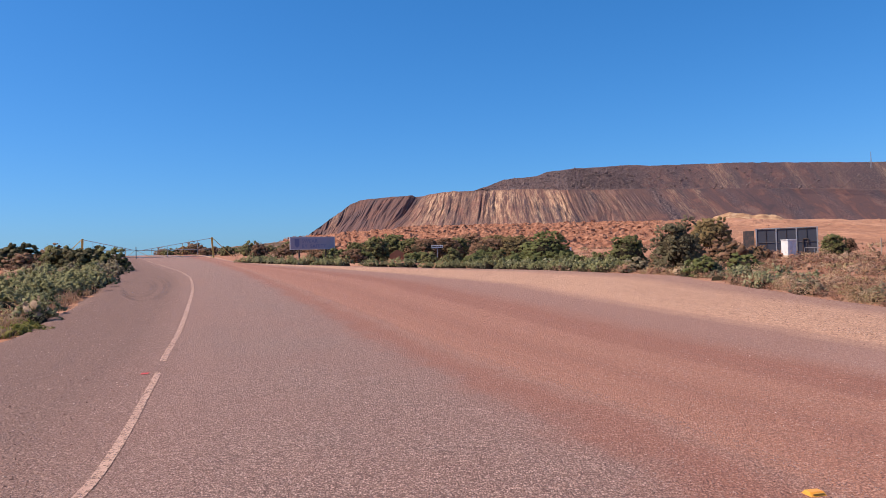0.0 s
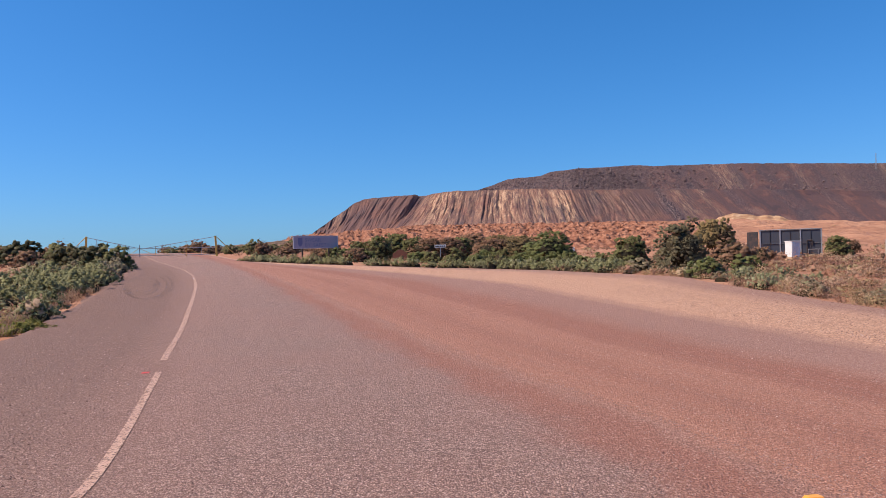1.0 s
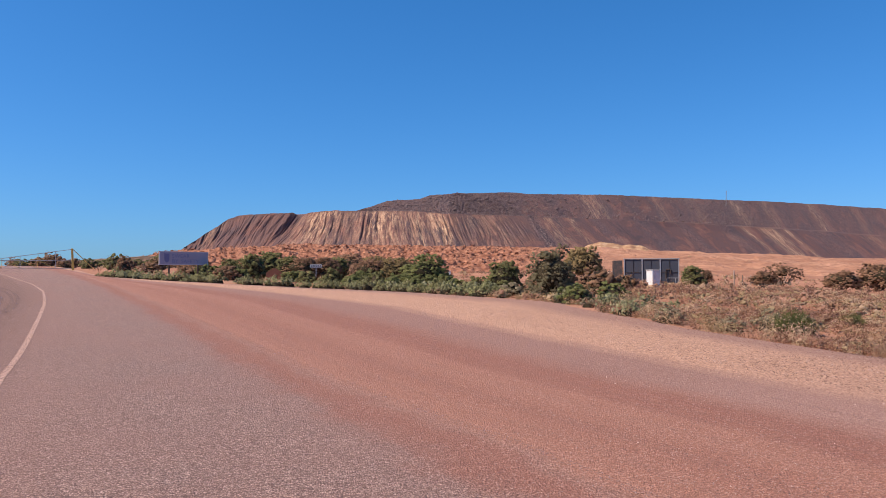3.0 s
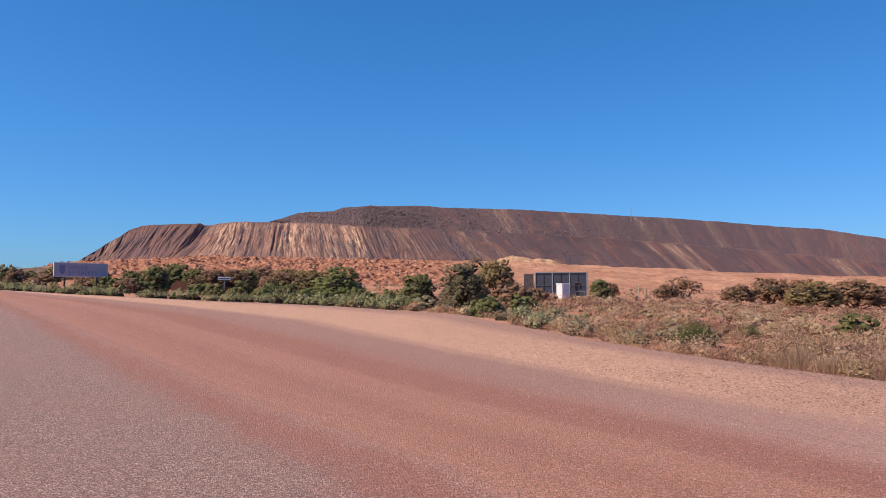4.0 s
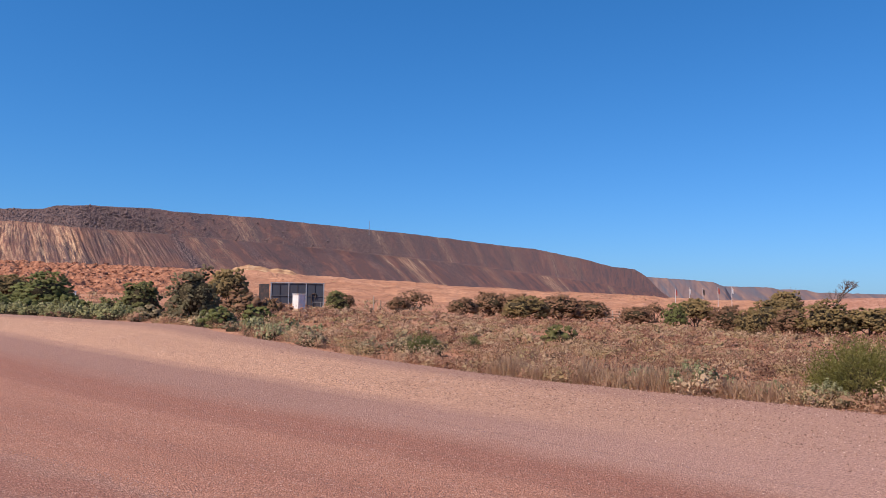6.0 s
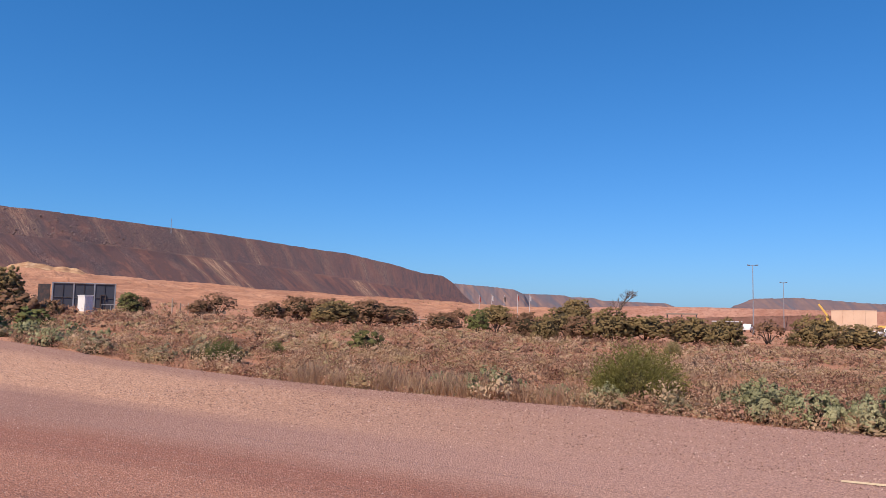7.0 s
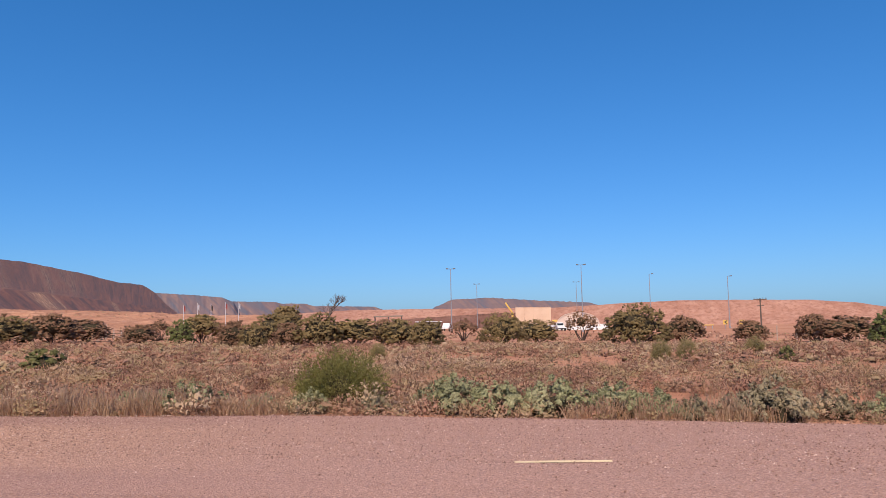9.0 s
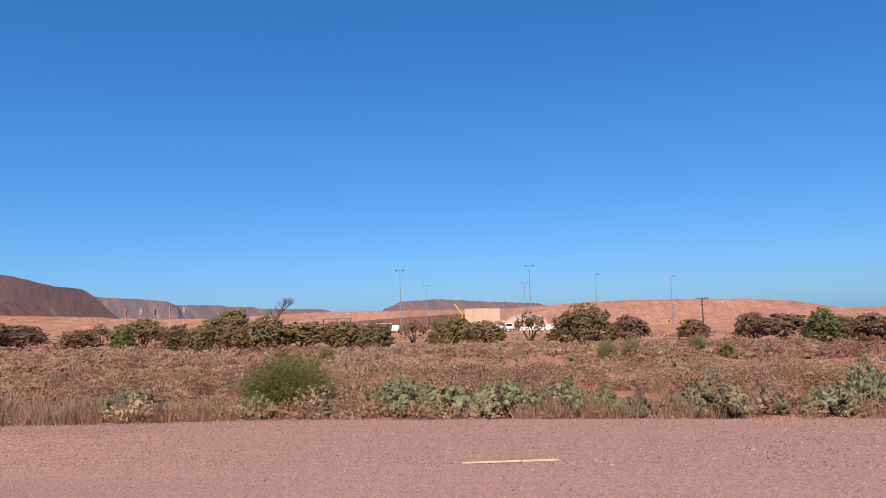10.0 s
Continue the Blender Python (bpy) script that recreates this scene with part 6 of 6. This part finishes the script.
def build_enclosure():
    """Fenced plant enclosure with dark screens between pale posts, and a white cabinet before it."""
    root = thing("screened_enclosure", "dark screened enclosure with pale steel posts", "enclosure", facing(24.15, 51.2, -2))
    w, h, deep = 3.85, 1.90, 3.0
    for k in range(4):
        x = -w / 2 + w * k / 3
        part("post", boxed((0.085, 0.10, h + 0.34), (x, 0, h / 2 - 0.13), bevel=0.01), STEEL, root)
    for k in range(3):
        x = -w / 2 + w * (k + 0.5) / 3
        pn = part("panel", boxed((w / 3 - 0.10, 0.03, h - 0.04), (x, 0.02, h / 2 + 0.02), bevel=0.004), DARK_MESH, root, "dark screen panel")
        for z in (0.06, h * 0.5, h - 0.03):
            part("rail", boxed((w / 3 - 0.10, 0.04, 0.035), (x, -0.022, z), bevel=0.005), DARK_STEEL, pn)
        part("mullion", boxed((0.03, 0.03, h - 0.1), (x, -0.018, h / 2), bevel=0.004), BLACK_PAINT, pn)
    part("top_rail", boxed((w + 0.14, 0.12, 0.05), (0, 0, h + 0.03), bevel=0.012), STEEL, root)
    for s in (-1, 1):
        part("side_panel", boxed((0.03, deep, h - 0.05), (s * w / 2, deep / 2 + 0.05, h / 2), bevel=0.004), DARK_MESH, root, "dark side screen")
        part("rear_post", boxed((0.09, 0.09, h + 0.3), (s * w / 2, deep + 0.1, h / 2 - 0.15), bevel=0.01), STEEL, root)
    part("rear_panel", boxed((w, 0.03, h - 0.05), (0, deep + 0.1, h / 2), bevel=0.004), DARK_MESH, root, "dark rear screen")
    part("side_extension", boxed((1.0, 0.04, h - 0.10), (-w / 2 - 0.54, 0.5, h / 2 - 0.02), (0, 0, -40), 0.004), BLACK_PAINT, root, "dark return screen")
    cab = thing("utility_cabinet", "white ribbed metal cabinet before the enclosure", "cabinet", facing(22.1, 46.6, 38))
    part("plinth", boxed((0.62, 0.66, 0.44), (0, 0, -0.02), bevel=0.02), TAN_WALL, cab, "tan concrete plinth")
    part("body", boxed((0.60, 0.64, 0.98), (0, 0, 0.66), bevel=0.02), WHITE_PAINT, cab)
    for k in range(6):
        part("rib", boxed((0.035, 0.018, 0.86), (-0.225 + k * 0.09, -0.325, 0.66), bevel=0.005), PALE_STEEL, cab)
    part("lid", boxed((0.66, 0.70, 0.05), (0, 0, 1.17), bevel=0.015), WHITE_PAINT, cab)
    rail = thing("pipe_rail", "low grey pipe rail beside the cabinet", "rail", facing(25.45, 50.0))
    part("bar", rod((-0.6, 0, 0.62), (0.6, 0, 0.62), 0.018), STEEL, rail)
    for x in (-0.6, 0.0, 0.6):
        part("post", rod((x, 0, -0.2), (x, 0, 0.62), 0.018), STEEL, rail)
    pump = thing("pump", "dark pump with a bent pipe in the enclosure", "pump", facing(25.2, 50.6))
    part("base", boxed((0.5, 0.2, 0.25), (0, 0, 0.1), bevel=0.03), BLACK_PAINT, pump)
    pipe = tube(tube(tube(bmesh.new(), (-0.16, 0, 0.2), (-0.16, 0, 1.2), 0.05), (-0.16, 0, 1.2), (0.16, 0, 1.2), 0.05), (0.16, 0, 1.2), (0.16, 0, 0.9), 0.05)
    part("pipe", pipe, BLACK_PAINT, pump)


def build_gate():
    """Two long stayed swing gates meeting across the road."""
    right, left = Vector((-24.4, 79.4, 0)), Vector((-36.4, 75.2, 0))
    meet = left.lerp(right, 0.40)
    for foot, other, lab in ((right, meet, "yellow stayed gate leaf closing the road"), (left, meet, "long stayed gate leaf closing the road")):
        z = ground_z(foot.x, foot.y)
        d = other - foot
        ln = d.length
        ang = math.degrees(math.atan2(d.y, d.x))
        root = thing("swing_gate", lab, "gate", pose(foot.x, foot.y, z, 0, 0, ang), "road gates")
        part("post", boxed((0.20, 0.20, 2.55), (0, 0, 1.0), (0, 3, 0), 0.015), YELLOW_PAINT, root, "yellow steel post")
        part("foot", boxed((0.5, 0.4, 0.12), (0.1, 0, 0.06), bevel=0.02), YELLOW_PAINT, root)
        part("back_stay", rod((0, 0, 2.2), (-2.0, 0, 0.15), 0.035), YELLOW_PAINT, root)
        part("top_stay", rod((0, 0, 2.2), (ln * 0.92, 0, 1.05), 0.028), STEEL, root)
        part("top_rail", rod((0, 0, 1.02), (ln, 0, 1.02), 0.03), STEEL, root)
        part("bottom_rail", rod((0, 0, 0.28), (ln, 0, 0.28), 0.03), STEEL, root)
        for k in range(5):
            x = ln * (0.2 + 0.2 * k)
            part("upright", rod((x, 0, 0.1 if k in (1, 4) else 0.28), (x, 0, 1.02 + max(0, 1.1 * (0.8 - 0.2 * k))), 0.025), YELLOW_PAINT if k % 2 else STEEL, root)
            if k < 4:
                part("brace", rod((x, 0, 0.28), (x + ln * 0.2, 0, 1.02), 0.02), YELLOW_PAINT, root)
        part("end_post", rod((ln, 0, -0.1), (ln, 0, 1.35), 0.04), STEEL, root)


def build_fences():
    def post(x, y, h, mat=PALE_TIMBER):
        root = thing("fence_post", "pale weathered timber fence post", "post", pose(x, y, ground_z(x, y), 0, PLANT_RNG.uniform(-3, 3), PLANT_RNG.uniform(0, 90)), "fence posts")
        part("shaft", rod((0, 0, -0.3), (0, 0, h), 0.05, 0.045, 7), mat, root)
        part("cap", rod((0, 0, h), (0, 0, h + 0.03), 0.045, 0.02, 7), mat, root)

    for k in range(14):
        a = -97.0 - k * 1.25
        x, y = polar(a, 84 - k * 1.3)
        post(x, y, 1.45)
    for k in range(7):
        x, y = polar(-31.0 - 0.55 * k, 68 + k * 0.5)
        post(x, y, 0.9 + 0.35 * (k % 3 == 0), TIMBER if k % 2 else PALE_TIMBER)
    for k in range(6):
        x, y = polar(-48.2 - 0.5 * k, 86)
        post(x, y, 1.1 + (0.5 if k == 1 else 0))
    wall = thing("stockyard_rail", "low grey stockyard rails beyond the scrub", "rail", facing(*polar(-49.8, 87)))
    for z in (0.35, 0.75):
        part("rail", rod((-2.6, 0, z), (2.6, 0, z + 0.04), 0.05), TIMBER, wall)
    trough = thing("trough", "long low dark trough beyond the scrub", "trough", facing(*polar(-33.5, 70)))
    part("body", boxed((3.0, 0.5, 0.30), (0, 0, 0.28), bevel=0.03), TIMBER, trough)
    for x in (-1.2, 1.2):
        part("leg", boxed((0.12, 0.4, 0.3), (x, 0, 0.02), bevel=0.01), PALE_TIMBER, trough)


def build_lamps():
    def lamp(az, r, top_el, heads=2):
        x, y = polar(az, r)
        z = ground_z(x, y)
        h = 1.6 + r * math.tan(radians(top_el)) - z
        root = thing("street_lamp", "tall slender galvanised lamp post with paired heads" if heads > 1 else "tall slender lamp post with a single head", "street lamp", facing(x, y), "yard lamps")
        part("pole", rod((0, 0, -0.3), (0, 0, h), 0.12, 0.055, 10), STEEL, root)
        part("base", rod((0, 0, -0.2), (0, 0, 0.4), 0.22, 0.2, 10), STEEL, root)
        for s in ((-1, 1) if heads > 1 else (1,)):
            arm = part("arm", rod((0, 0, h - 0.05), (s * 0.5, 0, h), 0.04), DARK_STEEL, root)
            part("head", boxed((0.46, 0.24, 0.20), (s * 0.68, 0, h + 0.02), (0, -s * 8, 0), 0.03), DARK_STEEL, arm)

    lamp(-73.66, 142, 3.78)
    lamp(-75.68, 205, 2.56)
    lamp(-83.65, 142, 3.85)
    lamp(-83.28, 205, 2.55)
    lamp(-88.66, 178, 3.0, 1)
    lamp(-94.1, 168, 2.65, 1)
    # power pole
    x, y = polar(-96.2, 185)
    z = ground_z(x, y)
    h = 1.6 + 185 * math.tan(radians(0.98)) - z
    root = thing("power_pole", "dark timber power pole with a crossarm", "power pole", facing(x, y))
    part("pole", rod((0, 0, -0.3), (0, 0, h), 0.19, 0.15, 10), DEAD_WOOD, root)
    for z in (h - 0.25, h - 1.7):
        part("crossarm", boxed((2.8 if z > h - 1 else 1.5, 0.16, 0.18), (0, -0.15, z), bevel=0.02), DEAD_WOOD, root)
    for k in (-1.25, -0.6, 0.6, 1.25):
        part("insulator", rod((k, -0.15, h - 0.2), (k, -0.15, h + 0.20), 0.09, 0.05), DARK_STEEL, root)
    # flag poles with hanging flags
    for k, (az, el, cloth) in enumerate(((-53.78, 1.27, DULL_RED), (-54.75, 1.37, PALE_STEEL), (-55.69, 1.31, BLACK_PAINT), (-56.72, 1.42, DULL_RED), (-57.65, 1.43, PALE_STEEL))):
        r = 150
        x, y = polar(az, r)
        z = ground_z(x, y)
        h = 1.6 + r * math.tan(radians(el)) - z
        root = thing("flag_pole", "white flag pole with a limp hanging flag", "flag pole", facing(x, y), "flag poles")
        part("pole", rod((0, 0, -0.3), (0, 0, h), 0.05, 0.035), PALE_STEEL, root)
        me = bmesh.new()
        bmesh.ops.create_grid(me, x_segments=6, y_segments=8, size=0.5)
        for v in me.verts:
            fx, fz = v.co.x + 0.5, v.co.y + 0.5
            v.co = Vector((0.06 + fx * 0.26, 0.10 * math.sin(fx * 9 + fz * 2), h - 0.1 - (1 - fz) * 1.0 - fx * 0.25))
        bmesh.ops.solidify(me, geom=me.faces[:], thickness=0.01)
        part("flag", me, cloth, root)
        part("finial", rod((0, 0, h), (0, 0, h + 0.12), 0.08, 0.03), STEEL, root)
    # lattice mast on the dump
    az, r = -30.6, 700
    x, y = polar(az, r)
    z0, z1 = 1.6 + r * math.tan(radians(5.55)), 1.6 + r * math.tan(radians(6.30))
    root = thing("lattice_mast", "thin steel lattice mast on the dump's rim", "mast", pose(x, y, z0, 0, 0, 30))
    for k in range(3):
        a = k * 2.094
        part("leg", rod((0.6 * math.cos(a), 0.6 * math.sin(a), -4), (0.25 * math.cos(a), 0.25 * math.sin(a), z1 - z0), 0.09), STEEL, root)
    br = bmesh.new()
    for j in range(9):
        for k in range(3):
            a, b = k * 2.094, (k + 1) * 2.094
            zz, r0 = j * 1.0, 0.6 - 0.035 * j
            tube(br, (r0 * math.cos(a), r0 * math.sin(a), zz), (r0 * math.cos(b), r0 * math.sin(b), zz + 1), 0.05, sides=5)
    part("bracing", br, STEEL, root)


def build_vehicle(name, label, az, r, turn, van):
    x, y = polar(az, r)
    root = thing(name, label, "vehicle", pose(x, y, ground_z(x, y) + 0.02, 0, 0, math.degrees(math.atan2(-x, y)) + turn))
    body = bmesh.new()
    box(body, (4.8, 1.8, 0.62), pose(0, 0, 0.72), 0.08)
    part("body", body, WHITE_PAINT, root)
    cabin = bmesh.new()
    box(cabin, (2.9 if van else 1.9, 1.66, 0.68), pose(-0.5 if van else 0.1, 0, 1.34), 0.0)
    for v in cabin.verts:
        if v.co.z > 1.3:
            v.co.x = v.co.x * 0.82 - 0.05
            v.co.y *= 0.86
    bmesh.ops.bevel(cabin, geom=cabin.edges[:], offset=0.06, segments=2, affect="EDGES")
    part("cabin", cabin, WHITE_PAINT, root)
    for s in (-1, 1):
        for k in range(3 if van else 2):
            part("window", boxed((0.62, 0.03, 0.40), ((-1.3 if van else -0.4) + k * 0.75, s * 0.785, 1.36), (s * 9, 0, 0), 0.01), GLASS_DARK, root)
        for wx in (-1.5, 1.5):
            wh = part("wheel", rod((wx, s * 0.70, 0.36), (wx, s * 0.92, 0.36), 0.36, sides=18), RUBBER, root)
            part("rim", rod((wx, s * 0.90, 0.36), (wx, s * 0.93, 0.36), 0.20, sides=12), STEEL, wh)
    part("windscreen", boxed((0.04, 1.3, 0.45), (0.98 if not van else 0.86, 0, 1.34), (0, -22, 0), 0.01), GLASS_DARK, root)
    part("bumper", boxed((0.12, 1.76, 0.2), (2.42, 0, 0.5), bevel=0.03), BLACK_PAINT, root)


def build_yard():
    # tall tan wall
    x, y = polar(-79.95, 172)
    root = thing("retaining_wall", "tall tan rendered wall in the mine yard", "wall", facing(x, y))
    zb, w = ground_z(x, y), 8.1
    top = 1.6 + 172 * math.tan(radians(0.68)) - zb
    for k in range(4):
        part("wall_panel", boxed((w / 4 - 0.02, 0.3, top + 0.4), (-w / 2 + w * (k + 0.5) / 4, 0, top / 2 - 0.2), bevel=0.02), TAN_WALL, root)
    part("coping", boxed((w + 0.1, 0.4, 0.12), (0, 0, top), bevel=0.02), TAN_WALL, root)
    # low white wall and dome shelter
    x, y = polar(-83.3, 166)
    zb = ground_z(x, y)
    root = thing("dome_shelter", "pale canvas arched shelter over white blocks", "shelter", facing(x, y))
    h = 1.6 + 166 * math.tan(radians(0.27)) - zb
    half, deep = 4.7, 9.0
    bm = bmesh.new()
    prof = [(half * math.cos(math.pi * k / 24), 0.9 + (h - 0.9) * math.sin(math.pi * k / 24) ** 0.85) for k in range(25)]
    ring = []
    for off in (0.0, 0.12):
        for yy in (0, deep):
            ring.append([bm.verts.new((px * (1 - off / half), yy, pz - off)) for px, pz in prof])
    for k in range(24):
        bm.faces.new((ring[0][k], ring[0][k + 1], ring[1][k + 1], ring[1][k]))
        bm.faces.new((ring[3][k], ring[3][k + 1], ring[2][k + 1], ring[2][k]))
        bm.faces.new((ring[0][k + 1], ring[0][k], ring[2][k], ring[2][k + 1]))
    part("canopy", bm, CANVAS, root, "pale arched canvas canopy")
    bm = bmesh.new()
    vs = [bm.verts.new((px * 0.985, 0.15, pz - 0.1)) for px, pz in prof]
    face = bm.faces.new(vs)
    ex = bmesh.ops.extrude_face_region(bm, geom=[face])
    bmesh.ops.translate(bm, verts=[v for v in ex["geom"] if isinstance(v, bmesh.types.BMVert)], vec=(0, 0.08, 0))
    part("end_wall", bm, CANVAS, root)
    for s in (-1, 1):
        for k in range(3):
            part("block", boxed((2.2 if k == 0 else 0.5, 2.9, 1.3), (s * (half + (0.7 if k == 0 else 0)), 1.5 + k * 3.0, 0.55), bevel=0.03), WHITE_PAINT, root, "white concrete block")
    part("apron_wall", boxed((11.5, 0.3, 0.95), (-0.5, -1.2, 0.30), bevel=0.03), WHITE_PAINT, root, "low white wall")
    # yellow plant between wall and shelter
    x, y = polar(-81.7, 170)
    root = thing("conveyor", "yellow steel conveyor frame in the yard", "machinery", facing(x, y))
    part("frame", boxed((2.0, 1.0, 0.5), (0, 0, 2.0), bevel=0.04), YELLOW_PAINT, root)
    for sx in (-0.8, 0.8):
        part("leg", rod((sx, 0, -0.2), (sx, 0, 1.9), 0.08), YELLOW_PAINT, root)
    x, y = polar(-78.15, 190)
    root = thing("boom_lift", "raised yellow lifting boom behind the wall", "machinery", facing(x, y))
    part("base", boxed((1.6, 2.2, 1.2), (0.6, 0, 0.8), bevel=0.1), YELLOW_PAINT, root)
    part("boom", boxed((0.42, 0.36, 3.2), (-0.1, 0, 5.3), (0, -34, 0), 0.05), YELLOW_PAINT, root)
    part("mast", boxed((0.5, 0.5, 3.0), (0.75, 0, 2.6), bevel=0.05), YELLOW_PAINT, root)
    # flat carport
    x, y = polar(-68.8, 135)
    root = thing("carport", "low flat-roofed dark carport beyond the trees", "carport", facing(x, y))
    part("roof", boxed((5.2, 4.0, 0.16), (0, 0, 3.2), (0, -0.6, 0), 0.03), DARK_STEEL, root)
    part("fascia", boxed((5.3, 0.08, 0.20), (0, -2.04, 3.16), (0, -0.6, 0), 0.01), TIMBER, root)
    for sx, sy in ((-2.4, -1.8), (0, -1.8), (2.4, -1.8), (-2.4, 1.8), (2.4, 1.8)):
        part("post", rod((sx, sy, -0.2), (sx, sy, 3.15), 0.08), DARK_STEEL, root)
    x, y = polar(-71.9, 140)
    root = thing("site_hut", "long low site hut with a pale roof", "hut", facing(x, y))
    part("walls", boxed((4.6, 3.0, 2.2), (0, 0, 1.0), bevel=0.03), TIMBER, root)
    part("roof", boxed((5.0, 3.4, 0.14), (0, 0, 2.16), bevel=0.02), PALE_STEEL, root)
    for sx in (-1.4, 1.2):
        part("window", boxed((1.0, 0.06, 0.7), (sx, -1.51, 1.3), bevel=0.01), GLASS_DARK, root)
    build_vehicle("utility_vehicle", "white utility vehicle parked in the yard", -73.3, 165, 80, False)
    build_vehicle("van", "white van parked before the shelter", -81.9, 158, -78, True)
    # chevron boards and barrier by the mound
    for az, r in ((-94.9, 160), (-93.8, 162)):
        x, y = polar(az, r)
        root = thing("chevron_board", "yellow and black chevron board on a post", "sign", facing(x, y), "chevron boards")
        part("post", rod((0, 0.05, -0.2), (0, 0.05, 1.5), 0.05), STEEL, root)
        part("panel", boxed((0.9, 0.05, 0.9), (0, 0, 1.35), bevel=0.01), YELLOW_PAINT, root)
        part("stripe", boxed((0.18, 0.012, 0.7), (0.1, -0.03, 1.45), (0, 40, 0), 0.002), BLACK_PAINT, root)
        part("stripe", boxed((0.18, 0.012, 0.7), (0.1, -0.036, 1.25), (0, -40, 0), 0.002), BLACK_PAINT, root)
    x, y = polar(-91.8, 165)
    root = thing("guard_rail", "long pale guard rail by the red mound", "rail", facing(x, y))
    part("beam", boxed((7.0, 0.1, 0.20), (0, 0, 0.75), bevel=0.03), YELLOW_PAINT, root)
    for k in range(6):
        part("post", boxed((0.14, 0.14, 1.0), (-3.2 + k * 1.28, 0.1, 0.35), bevel=0.01), STEEL, root)


build_billboard()
build_small_sign()
build_markers()
build_enclosure()
build_gate()
build_fences()
build_lamps()
build_yard()
